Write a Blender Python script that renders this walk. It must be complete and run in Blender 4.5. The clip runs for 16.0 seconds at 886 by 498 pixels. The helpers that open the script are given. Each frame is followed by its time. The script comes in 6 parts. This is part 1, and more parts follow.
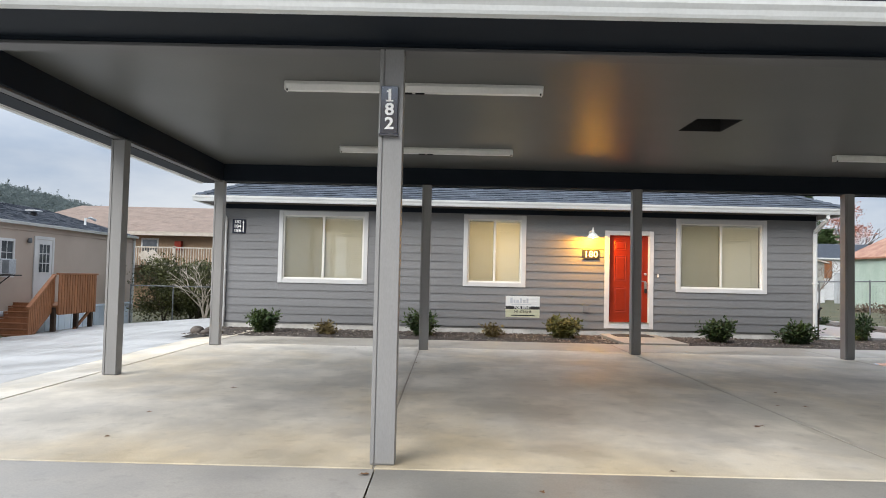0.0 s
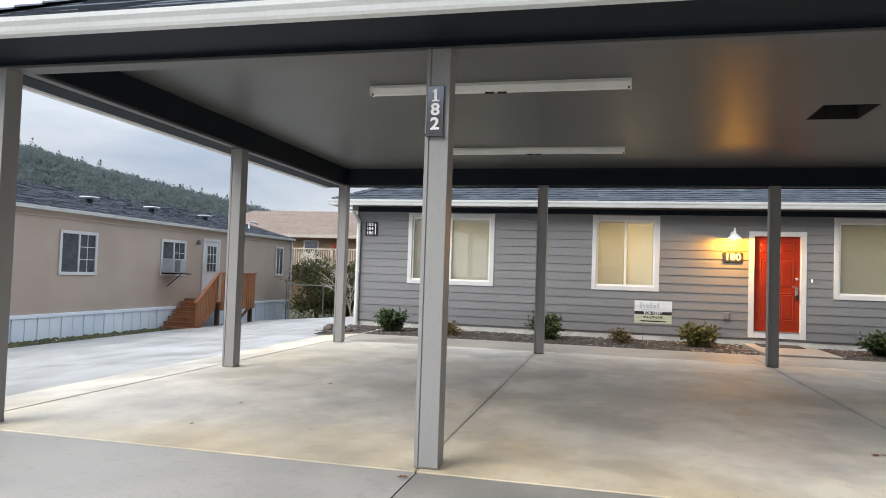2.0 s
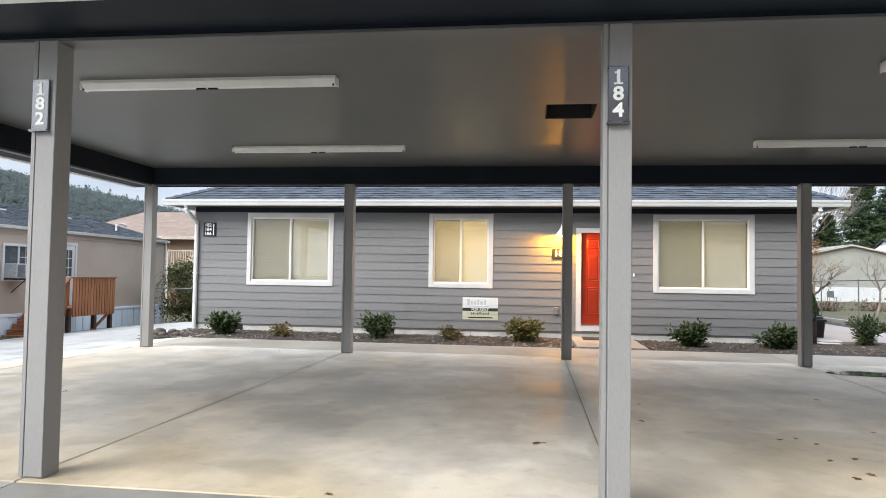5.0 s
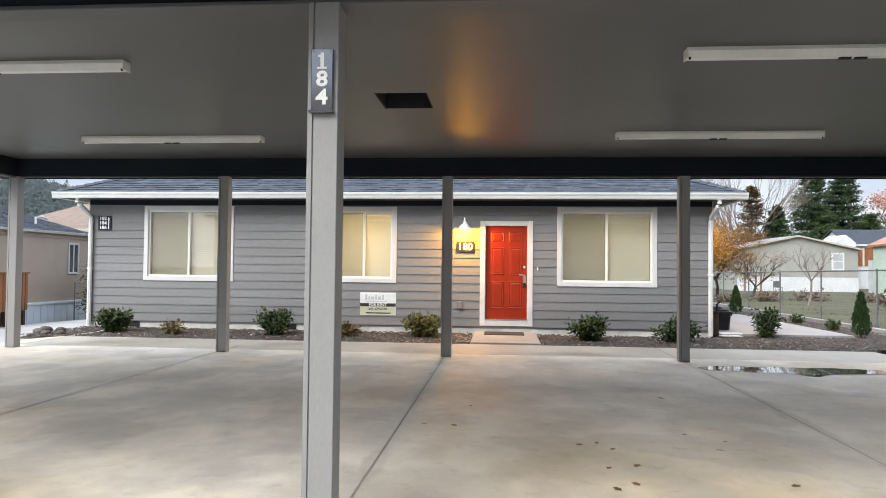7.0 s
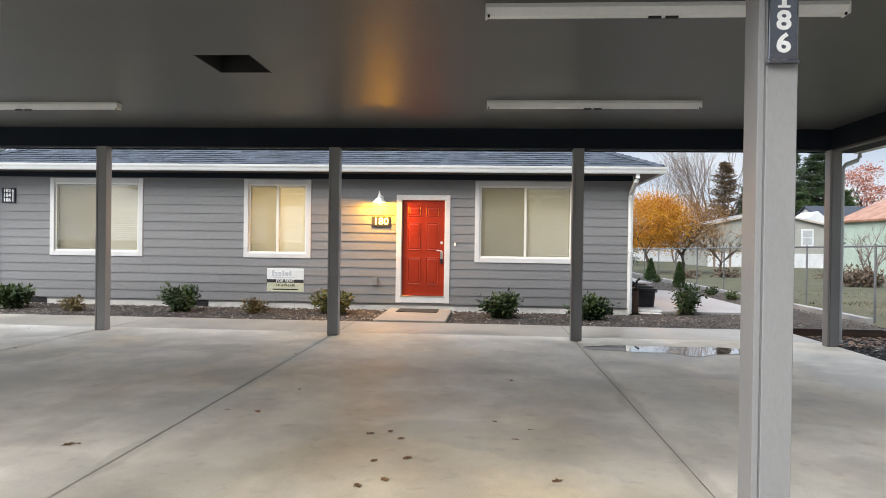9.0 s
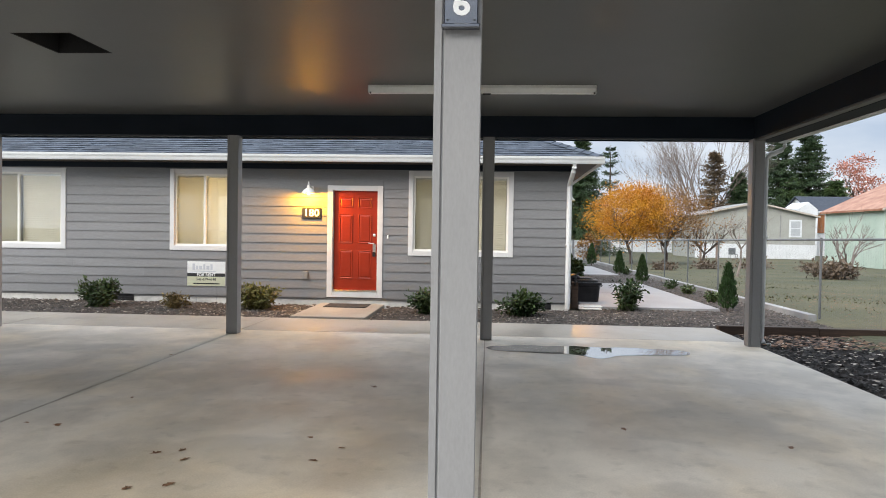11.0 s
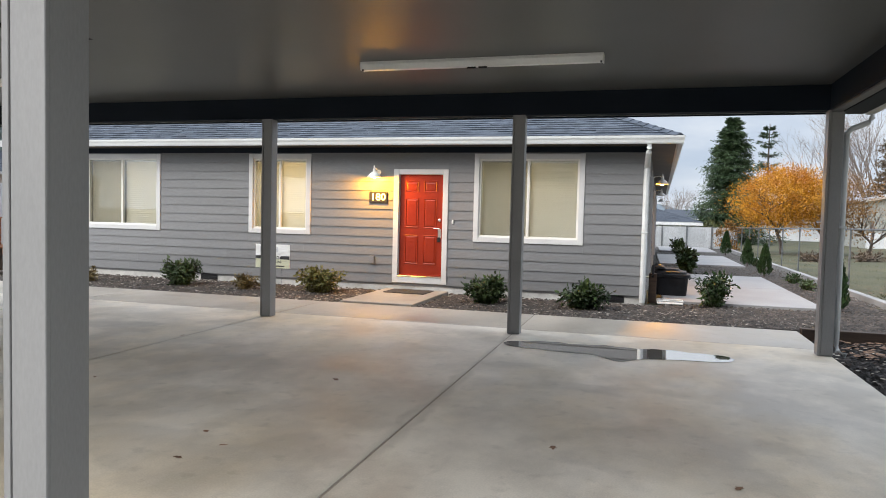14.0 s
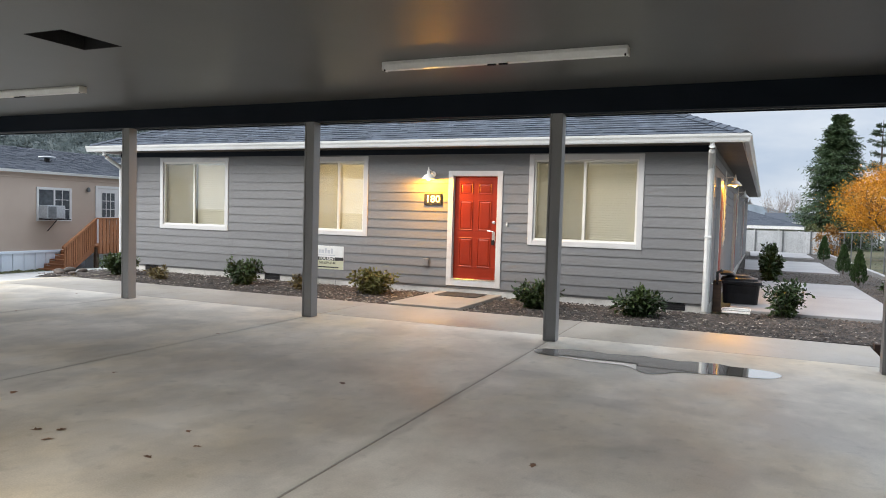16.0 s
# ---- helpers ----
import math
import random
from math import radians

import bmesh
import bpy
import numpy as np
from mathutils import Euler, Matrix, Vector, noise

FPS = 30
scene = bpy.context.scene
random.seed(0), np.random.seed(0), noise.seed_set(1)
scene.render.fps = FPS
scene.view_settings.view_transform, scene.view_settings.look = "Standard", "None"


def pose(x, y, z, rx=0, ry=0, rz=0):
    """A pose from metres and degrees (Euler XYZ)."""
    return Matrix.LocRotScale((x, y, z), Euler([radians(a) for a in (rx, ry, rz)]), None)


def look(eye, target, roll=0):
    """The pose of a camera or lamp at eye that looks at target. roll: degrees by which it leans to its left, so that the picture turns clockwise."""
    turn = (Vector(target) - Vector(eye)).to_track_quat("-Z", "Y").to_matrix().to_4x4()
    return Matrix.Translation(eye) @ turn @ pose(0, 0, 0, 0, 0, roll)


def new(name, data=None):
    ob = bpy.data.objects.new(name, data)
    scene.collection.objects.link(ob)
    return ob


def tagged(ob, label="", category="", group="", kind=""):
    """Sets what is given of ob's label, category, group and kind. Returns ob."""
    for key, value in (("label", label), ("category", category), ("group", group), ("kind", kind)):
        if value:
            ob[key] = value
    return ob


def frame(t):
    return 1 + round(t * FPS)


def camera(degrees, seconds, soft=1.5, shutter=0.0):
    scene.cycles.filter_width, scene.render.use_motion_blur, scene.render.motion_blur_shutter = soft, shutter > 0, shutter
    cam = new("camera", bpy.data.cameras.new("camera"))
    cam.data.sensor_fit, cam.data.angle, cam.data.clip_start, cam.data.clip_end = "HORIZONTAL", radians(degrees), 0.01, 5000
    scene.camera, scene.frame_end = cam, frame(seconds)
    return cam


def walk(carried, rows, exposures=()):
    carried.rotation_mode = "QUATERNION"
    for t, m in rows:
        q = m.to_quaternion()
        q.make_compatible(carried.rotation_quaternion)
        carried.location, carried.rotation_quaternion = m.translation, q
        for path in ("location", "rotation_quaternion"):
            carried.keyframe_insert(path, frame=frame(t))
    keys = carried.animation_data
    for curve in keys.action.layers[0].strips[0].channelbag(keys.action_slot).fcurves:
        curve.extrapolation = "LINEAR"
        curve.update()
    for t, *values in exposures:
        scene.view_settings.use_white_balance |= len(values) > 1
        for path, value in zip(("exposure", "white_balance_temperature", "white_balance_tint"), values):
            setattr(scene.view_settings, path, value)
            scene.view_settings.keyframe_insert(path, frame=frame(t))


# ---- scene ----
cam = camera(64.9, 16.0, 0.95)
PATH = [
    (0, (0.371, 0.172, 1.256), (0.357, 2.17, 1.338), 1.3),
    (0.5, (0.606, 0.275, 1.287), (0.563, 2.273, 1.365), 1.4),
    (1, (0.78, 0.298, 1.284), (0.628, 2.291, 1.359), 1.6),
    (1.5, (0.931, 0.333, 1.285), (0.551, 2.295, 1.36), 1.9),
    (2, (1.103, 0.36, 1.279), (0.64, 2.305, 1.354), 1.9),
    (2.5, (1.328, 0.429, 1.262), (0.862, 2.373, 1.337), 1.7),
    (3, (1.649, 0.496, 1.293), (1.201, 2.443, 1.369), 1.4),
    (3.5, (1.998, 0.521, 1.291), (1.627, 2.485, 1.372), 1.2),
    (4, (2.348, 0.587, 1.295), (2.014, 2.557, 1.378), 1.1),
    (4.5, (2.716, 0.697, 1.326), (2.408, 2.672, 1.407), 1.0),
    (5, (3.098, 0.765, 1.312), (2.842, 2.747, 1.392), 0.9),
    (7.5, (4.908, 1.364, 1.401), (4.746, 3.357, 1.452), 0.7),
    (8, (5.313, 1.445, 1.397), (5.16, 3.438, 1.439), 0.8),
    (8.5, (5.682, 1.595, 1.403), (5.54, 3.59, 1.415), 0.7),
    (9, (6.012, 1.797, 1.421), (5.882, 3.793, 1.406), 0.8),
    (9.5, (6.328, 1.929, 1.406), (6.209, 3.925, 1.39), 0.9),
    (10, (6.654, 2.085, 1.438), (6.543, 4.082, 1.404), 1.0),
    (12.3, (8.117, 2.846, 1.529), (7.869, 4.83, 1.479), 1.1),
    (12.5, (8.212, 2.901, 1.532), (7.929, 4.88, 1.481), 1.2),
    (13, (8.52, 2.974, 1.537), (8.108, 4.931, 1.478), 1.2),
    (13.5, (8.774, 3.106, 1.519), (8.267, 5.038, 1.43), 1.4),
    (14, (8.96, 3.243, 1.543), (8.405, 5.162, 1.446), 1.4),
    (14.5, (9.139, 3.377, 1.557), (8.511, 5.273, 1.457), 1.6),
    (15, (9.322, 3.442, 1.555), (8.62, 5.312, 1.455), 1.6),
    (15.5, (9.488, 3.536, 1.564), (8.708, 5.375, 1.464), 1.6),
    (16, (9.6, 3.689, 1.56), (8.798, 5.518, 1.463), 1.6),
]
walk(cam, [(t, look(eye, target, roll)) for t, eye, target, roll in PATH], [(0, 0.18, 6650, 10), (2.5, 0.17, 6650, 10), (5, 0.52, 6650, 10), (8, 0.44, 6650, 10), (10, 0.34, 6650, 10), (13, 0.34, 6650, 10), (16, 0.33, 6650, 10)])

# ---------------------------------------------------------------- light
world = bpy.data.worlds.new("overcast_dusk")
scene.world = world
world.use_nodes = True
wn, wl = world.node_tree.nodes, world.node_tree.links
wn.clear()
w_out = wn.new("ShaderNodeOutputWorld")
w_bg = wn.new("ShaderNodeBackground")
w_sky = wn.new("ShaderNodeTexSky")
w_sky.sky_type = "NISHITA"
w_sky.sun_disc = False
w_sky.sun_elevation, w_sky.sun_rotation = radians(37), radians(219)
w_sky.dust_density = 2.0
w_co = wn.new("ShaderNodeTexCoord")
w_map = wn.new("ShaderNodeMapping")
w_map.inputs["Scale"].default_value = (1.0, 1.0, 3.2)
w_n = wn.new("ShaderNodeTexNoise")
w_n.inputs["Scale"].default_value, w_n.inputs["Detail"].default_value = 2.6, 6
w_n.inputs["Roughness"].default_value = 0.55
w_ramp = wn.new("ShaderNodeValToRGB")
w_ramp.color_ramp.elements[0].position, w_ramp.color_ramp.elements[0].color = 0.36, (0.43, 0.52, 0.66, 1)
w_ramp.color_ramp.elements[1].position, w_ramp.color_ramp.elements[1].color = 0.62, (0.70, 0.75, 0.82, 1)
w_sep = wn.new("ShaderNodeSeparateXYZ")
w_up = wn.new("ShaderNodeMapRange")
w_up.inputs["From Min"].default_value, w_up.inputs["From Max"].default_value = 0.14, 0.7
w_up.inputs["To Min"].default_value, w_up.inputs["To Max"].default_value = 1.0, 3.0
# the afterglow: the clouds brighten to the south-west and dull to the south-east
w_shift = wn.new("ShaderNodeMath")
w_shift.operation = "SUBTRACT"
w_shift.inputs[1].default_value = 0.12
w_south = wn.new("ShaderNodeMath")
w_south.operation = "MINIMUM"
w_south.inputs[1].default_value = 0.0
w_west = wn.new("ShaderNodeMath")
w_west.operation = "ADD"
w_west.inputs[1].default_value = 0.08
w_glow = wn.new("ShaderNodeMath")
w_glow.operation = "MULTIPLY"
w_gain = wn.new("ShaderNodeMath")
w_gain.operation = "MULTIPLY_ADD"
w_gain.inputs[1].default_value, w_gain.inputs[2].default_value = 1.9, 1.0
w_least = wn.new("ShaderNodeMath")
w_least.operation = "MAXIMUM"
w_least.inputs[1].default_value = 0.3
w_lift = wn.new("ShaderNodeMath")
w_lift.operation = "MULTIPLY"
w_mul = wn.new("ShaderNodeVectorMath")
w_mul.operation = "SCALE"
w_skys = wn.new("ShaderNodeVectorMath")
w_skys.operation = "SCALE"
w_skys.inputs["Scale"].default_value = 0.07
w_mix = wn.new("ShaderNodeMix")
w_mix.data_type = "RGBA"
w_mix.inputs["Factor"].default_value = 0.88
wl.new(w_co.outputs["Generated"], w_map.inputs["Vector"])
wl.new(w_map.outputs["Vector"], w_n.inputs["Vector"])
wl.new(w_n.outputs["Fac"], w_ramp.inputs["Fac"])
wl.new(w_co.outputs["Generated"], w_sep.inputs["Vector"])
wl.new(w_sep.outputs["Z"], w_up.inputs["Value"])
wl.new(w_ramp.outputs["Color"], w_mul.inputs[0])
wl.new(w_sep.outputs["Y"], w_shift.inputs[0])
wl.new(w_shift.outputs["Value"], w_south.inputs[0])
wl.new(w_sep.outputs["X"], w_west.inputs[0])
wl.new(w_west.outputs["Value"], w_glow.inputs[0])
wl.new(w_south.outputs["Value"], w_glow.inputs[1])
wl.new(w_glow.outputs["Value"], w_gain.inputs[0])
wl.new(w_up.outputs["Result"], w_lift.inputs[0])
wl.new(w_gain.outputs["Value"], w_least.inputs[0])
wl.new(w_least.outputs["Value"], w_lift.inputs[1])
wl.new(w_lift.outputs["Value"], w_mul.inputs["Scale"])
wl.new(w_sky.outputs["Color"], w_skys.inputs[0])
wl.new(w_skys.outputs["Vector"], w_mix.inputs["A"])
wl.new(w_mul.outputs["Vector"], w_mix.inputs["B"])
wl.new(w_mix.outputs["Result"], w_bg.inputs["Color"])
w_bg.inputs["Strength"].default_value = 1.0
wl.new(w_bg.outputs["Background"], w_out.inputs["Surface"])

sun_data = bpy.data.lights.new("sun", "SUN")
sun_data.energy, sun_data.angle, sun_data.color = 2.4, radians(40), (1.0, 0.95, 0.87)
sun = new("sun", sun_data)
sun.matrix_basis = look((-35, -43, 42), (0, 0, 0))


def bulb(name, kind, at, power, colour, size):
    data = bpy.data.lights.new(name, kind)
    data.energy, data.color = power, colour
    if kind == "AREA":
        data.size = size
    else:
        data.shadow_soft_size = size
    ob = new(name, data)
    ob.location = at
    return ob


WARM = (1.0, 0.42, 0.02)
bulb("door_lamp_bulb", "POINT", (3.72, 16.27, 2.272), 155, WARM, 0.035)
bulb("porch_lamp_bulb", "POINT", (9.305, 19.4, 2.345), 140, WARM, 0.035)
bulb("room_light_west", "POINT", (-2.5, 18.0, 2.2), 26, (1.0, 0.86, 0.6), 0.15)
bulb("room_light_middle", "POINT", (1.5, 18.0, 2.0), 95, (1.0, 0.76, 0.42), 0.15)
bulb("room_light_east", "POINT", (6.8, 18.2, 2.2), 30, (1.0, 0.86, 0.58), 0.15)

# ---------------------------------------------------------------- materials


def mat(name, a, b, rough=0.6, scale=3.0, fine=60.0, bump=0.15, metal=0.0, rough_var=0.0, stretch=(1, 1, 1), spec=0.5, per=0.0, islands=False, fine_amt=0.25, ramp=(0.35, 0.65), dist=0.01, world_space=True):
    """Colours a and b mixed by a coarse and a fine noise, with fine relief; per: how much single pieces differ."""
    m = bpy.data.materials.new(name)
    m.use_nodes = True
    n, l = m.node_tree.nodes, m.node_tree.links
    p = n["Principled BSDF"]
    co = n.new("ShaderNodeNewGeometry") if world_space else n.new("ShaderNodeTexCoord")
    mp = n.new("ShaderNodeMapping")
    mp.inputs["Scale"].default_value = stretch
    l.new(co.outputs["Position"] if world_space else co.outputs["Object"], mp.inputs["Vector"])
    n1 = n.new("ShaderNodeTexNoise")
    n1.inputs["Scale"].default_value, n1.inputs["Detail"].default_value = scale, 5
    n2 = n.new("ShaderNodeTexNoise")
    n2.inputs["Scale"].default_value, n2.inputs["Detail"].default_value = fine, 4
    l.new(mp.outputs["Vector"], n1.inputs["Vector"])
    l.new(mp.outputs["Vector"], n2.inputs["Vector"])
    r = n.new("ShaderNodeMapRange")
    r.inputs["From Min"].default_value, r.inputs["From Max"].default_value = ramp
    l.new(n1.outputs["Fac"], r.inputs["Value"])
    mx = n.new("ShaderNodeMix")
    mx.data_type = "RGBA"
    mx.inputs["A"].default_value, mx.inputs["B"].default_value = (*a, 1), (*b, 1)
    l.new(r.outputs["Result"], mx.inputs["Factor"])
    f = n.new("ShaderNodeMapRange")
    f.inputs["From Min"].default_value, f.inputs["From Max"].default_value = 0.3, 0.7
    f.inputs["To Min"].default_value, f.inputs["To Max"].default_value = 1 - fine_amt, 1 + fine_amt
    l.new(n2.outputs["Fac"], f.inputs["Value"])
    s = n.new("ShaderNodeVectorMath")
    s.operation = "SCALE"
    l.new(mx.outputs["Result"], s.inputs[0])
    l.new(f.outputs["Result"], s.inputs["Scale"])
    last = s.outputs["Vector"]
    if per:
        rnd = co if islands else n.new("ShaderNodeObjectInfo")
        if islands and not world_space:
            rnd = n.new("ShaderNodeNewGeometry")
        k = n.new("ShaderNodeMapRange")
        k.inputs["To Min"].default_value, k.inputs["To Max"].default_value = 1 - per, 1 + per
        l.new(rnd.outputs["Random Per Island" if islands else "Random"], k.inputs["Value"])
        s2 = n.new("ShaderNodeVectorMath")
        s2.operation = "SCALE"
        l.new(last, s2.inputs[0])
        l.new(k.outputs["Result"], s2.inputs["Scale"])
        last = s2.outputs["Vector"]
    l.new(last, p.inputs["Base Color"])
    p.inputs["Metallic"].default_value, p.inputs["Specular IOR Level"].default_value = metal, spec
    p.inputs["Roughness"].default_value = rough
    if rough_var:
        q = n.new("ShaderNodeMapRange")
        q.inputs["From Min"].default_value, q.inputs["From Max"].default_value = 0.35, 0.65
        q.inputs["To Min"].default_value, q.inputs["To Max"].default_value = rough - rough_var, rough + rough_var
        l.new(n1.outputs["Fac"], q.inputs["Value"])
        l.new(q.outputs["Result"], p.inputs["Roughness"])
    if bump:
        bp = n.new("ShaderNodeBump")
        bp.inputs["Strength"].default_value, bp.inputs["Distance"].default_value = bump, dist
        l.new(n2.outputs["Fac"], bp.inputs["Height"])
        l.new(bp.outputs["Normal"], p.inputs["Normal"])
    return m


def glow(name, colour, strength):
    m = bpy.data.materials.new(name)
    m.use_nodes = True
    p = m.node_tree.nodes["Principled BSDF"]
    p.inputs["Base Color"].default_value = (*colour, 1)
    p.inputs["Emission Color"].default_value, p.inputs["Emission Strength"].default_value = (*colour, 1), strength
    return m


def pane_glass(name, tint=(0.95, 0.97, 0.97), rough=0.01):
    m = bpy.data.materials.new(name)
    m.use_nodes = True
    n, l = m.node_tree.nodes, m.node_tree.links
    n.remove(n["Principled BSDF"])
    tr, gl, lw, pw, ad, mx = n.new("ShaderNodeBsdfTransparent"), n.new("ShaderNodeBsdfGlossy"), n.new("ShaderNodeLayerWeight"), n.new("ShaderNodeMath"), n.new("ShaderNodeMath"), n.new("ShaderNodeMixShader")
    tr.inputs["Color"].default_value = (*tint, 1)
    gl.inputs["Roughness"].default_value = rough
    lw.inputs["Blend"].default_value = 0.5
    pw.operation, ad.operation = "POWER", "MULTIPLY_ADD"
    pw.inputs[1].default_value = 5.0
    ad.inputs[1].default_value, ad.inputs[2].default_value = 0.9, 0.09
    l.new(lw.outputs["Facing"], pw.inputs[0])
    l.new(pw.outputs["Value"], ad.inputs[0])
    l.new(ad.outputs["Value"], mx.inputs["Fac"])
    l.new(tr.outputs["BSDF"], mx.inputs[1])
    l.new(gl.outputs["BSDF"], mx.inputs[2])
    l.new(mx.outputs["Shader"], n["Material Output"].inputs["Surface"])
    return m


def leafy(name, a, b, per=0.3):
    m = mat(name, a, b, 0.5, 1.2, 9.0, 0.0, per=per, islands=True, fine_amt=0.2)
    p = m.node_tree.nodes["Principled BSDF"]
    p.inputs["Specular IOR Level"].default_value = 0.3
    return m


def concrete(name, a, b, wet=0.25, low=0.72, high=1.08, dirt=False):
    """Worn flatwork: cloudy tone, long dark stains, damp shiny patches, pores."""
    m = mat(name, a, b, 0.5, 0.55, 90.0, 0.08, fine_amt=0.08, ramp=(0.3, 0.7), dist=0.004)
    n, l = m.node_tree.nodes, m.node_tree.links
    p = n["Principled BSDF"]
    src = p.inputs["Base Color"].links[0].from_socket
    geo = n.new("ShaderNodeNewGeometry")
    mp = n.new("ShaderNodeMapping")
    mp.inputs["Scale"].default_value = (0.85, 0.6, 1.0)
    l.new(geo.outputs["Position"], mp.inputs["Vector"])
    st = n.new("ShaderNodeTexNoise")
    st.inputs["Scale"].default_value, st.inputs["Detail"].default_value, st.inputs["Roughness"].default_value = 1.5, 7, 0.62
    l.new(mp.outputs["Vector"], st.inputs["Vector"])
    rp = n.new("ShaderNodeMapRange")
    rp.inputs["From Min"].default_value, rp.inputs["From Max"].default_value = 0.40, 0.60
    rp.inputs["To Min"].default_value, rp.inputs["To Max"].default_value = low, high
    l.new(st.outputs["Fac"], rp.inputs["Value"])
    sp = n.new("ShaderNodeTexNoise")
    sp.inputs["Scale"].default_value, sp.inputs["Detail"].default_value = 7.0, 8
    l.new(geo.outputs["Position"], sp.inputs["Vector"])
    rs = n.new("ShaderNodeMapRange")
    rs.inputs["From Min"].default_value, rs.inputs["From Max"].default_value = 0.3, 0.42
    rs.inputs["To Min"].default_value, rs.inputs["To Max"].default_value = 0.88, 1.0
    l.new(sp.outputs["Fac"], rs.inputs["Value"])
    mm = n.new("ShaderNodeMath")
    mm.operation = "MULTIPLY"
    l.new(rp.outputs["Result"], mm.inputs[0])
    l.new(rs.outputs["Result"], mm.inputs[1])
    sc = n.new("ShaderNodeVectorMath")
    sc.operation = "SCALE"
    l.new(src, sc.inputs[0])
    l.new(mm.outputs["Value"], sc.inputs["Scale"])
    last = sc.outputs["Vector"]
    if dirt:
        # patches where water stood and dried, with a soft edge
        dp = n.new("ShaderNodeTexNoise")
        dp.inputs["Scale"].default_value, dp.inputs["Detail"].default_value, dp.inputs["Roughness"].default_value = 0.8, 3, 0.45
        l.new(geo.outputs["Position"], dp.inputs["Vector"])
        de = n.new("ShaderNodeMapRange")
        de.inputs["From Min"].default_value, de.inputs["From Max"].default_value = 0.53, 0.58
        de.inputs["To Min"].default_value, de.inputs["To Max"].default_value = 1.0, 0.87
        l.new(dp.outputs["Fac"], de.inputs["Value"])
        ds = n.new("ShaderNodeVectorMath")
        ds.operation = "SCALE"
        l.new(last, ds.inputs[0])
        l.new(de.outputs["Result"], ds.inputs["Scale"])
        last = ds.outputs["Vector"]
        # tan silt left by run-off, in uneven patches and along the slab's open edge
        big = n.new("ShaderNodeTexNoise")
        big.inputs["Scale"].default_value, big.inputs["Detail"].default_value, big.inputs["Roughness"].default_value = 0.42, 6, 0.6
        l.new(mp.outputs["Vector"], big.inputs["Vector"])
        sx = n.new("ShaderNodeSeparateXYZ")
        l.new(geo.outputs["Position"], sx.inputs["Vector"])
        ed = n.new("ShaderNodeMapRange")
        ed.inputs["From Min"].default_value, ed.inputs["From Max"].default_value = 6.3, 4.9
        ed.inputs["To Min"].default_value, ed.inputs["To Max"].default_value = 0.0, 0.16
        l.new(sx.outputs["Y"], ed.inputs["Value"])
        ad = n.new("ShaderNodeMath")
        ad.operation = "ADD"
        l.new(big.outputs["Fac"], ad.inputs[0])
        l.new(ed.outputs["Result"], ad.inputs[1])
        dr = n.new("ShaderNodeMapRange")
        dr.inputs["From Min"].default_value, dr.inputs["From Max"].default_value = 0.47, 0.70
        l.new(ad.outputs["Value"], dr.inputs["Value"])
        dm = n.new("ShaderNodeMix")
        dm.data_type = "RGBA"
        dm.blend_type = "MULTIPLY"
        dm.inputs["B"].default_value = (0.93, 0.835, 0.67, 1)
        l.new(dr.outputs["Result"], dm.inputs["Factor"])
        l.new(last, dm.inputs["A"])
        last = dm.outputs["Result"]
        # grime drawn along the joints between the bays, broken up by the noise
        jn = None
        for jx in (-0.085, 3.63, 7.32):
            off = n.new("ShaderNodeMath")
            off.operation = "SUBTRACT"
            off.inputs[1].default_value = jx
            l.new(sx.outputs["X"], off.inputs[0])
            ab = n.new("ShaderNodeMath")
            ab.operation = "ABSOLUTE"
            l.new(off.outputs["Value"], ab.inputs[0])
            if jn is None:
                jn = ab
            else:
                mn = n.new("ShaderNodeMath")
                mn.operation = "MINIMUM"
                l.new(jn.outputs["Value"], mn.inputs[0])
                l.new(ab.outputs["Value"], mn.inputs[1])
                jn = mn
        wob = n.new("ShaderNodeMath")
        wob.operation = "MULTIPLY_ADD"
        wob.inputs[1].default_value, wob.inputs[2].default_value = -0.5, 0.25
        l.new(st.outputs["Fac"], wob.inputs[0])
        jsum = n.new("ShaderNodeMath")
        jsum.operation = "ADD"
        l.new(jn.outputs["Value"], jsum.inputs[0])
        l.new(wob.outputs["Value"], jsum.inputs[1])
        jr = n.new("ShaderNodeMapRange")
        jr.inputs["From Min"].default_value, jr.inputs["From Max"].default_value = 0.0, 0.06
        jr.inputs["To Min"].default_value, jr.inputs["To Max"].default_value = 0.8, 1.0
        l.new(jsum.outputs["Value"], jr.inputs["Value"])
        js = n.new("ShaderNodeVectorMath")
        js.operation = "SCALE"
        l.new(last, js.inputs[0])
        l.new(jr.outputs["Result"], js.inputs["Scale"])
        last = js.outputs["Vector"]
    l.new(last, p.inputs["Base Color"])
    rr = n.new("ShaderNodeMapRange")
    rr.inputs["From Min"].default_value, rr.inputs["From Max"].default_value = 0.40, 0.60
    rr.inputs["To Min"].default_value, rr.inputs["To Max"].default_value = wet, wet + 0.24
    l.new(st.outputs["Fac"], rr.inputs["Value"])
    l.new(rr.outputs["Result"], p.inputs["Roughness"])
    p.inputs["Specular IOR Level"].default_value = 0.36
    return m


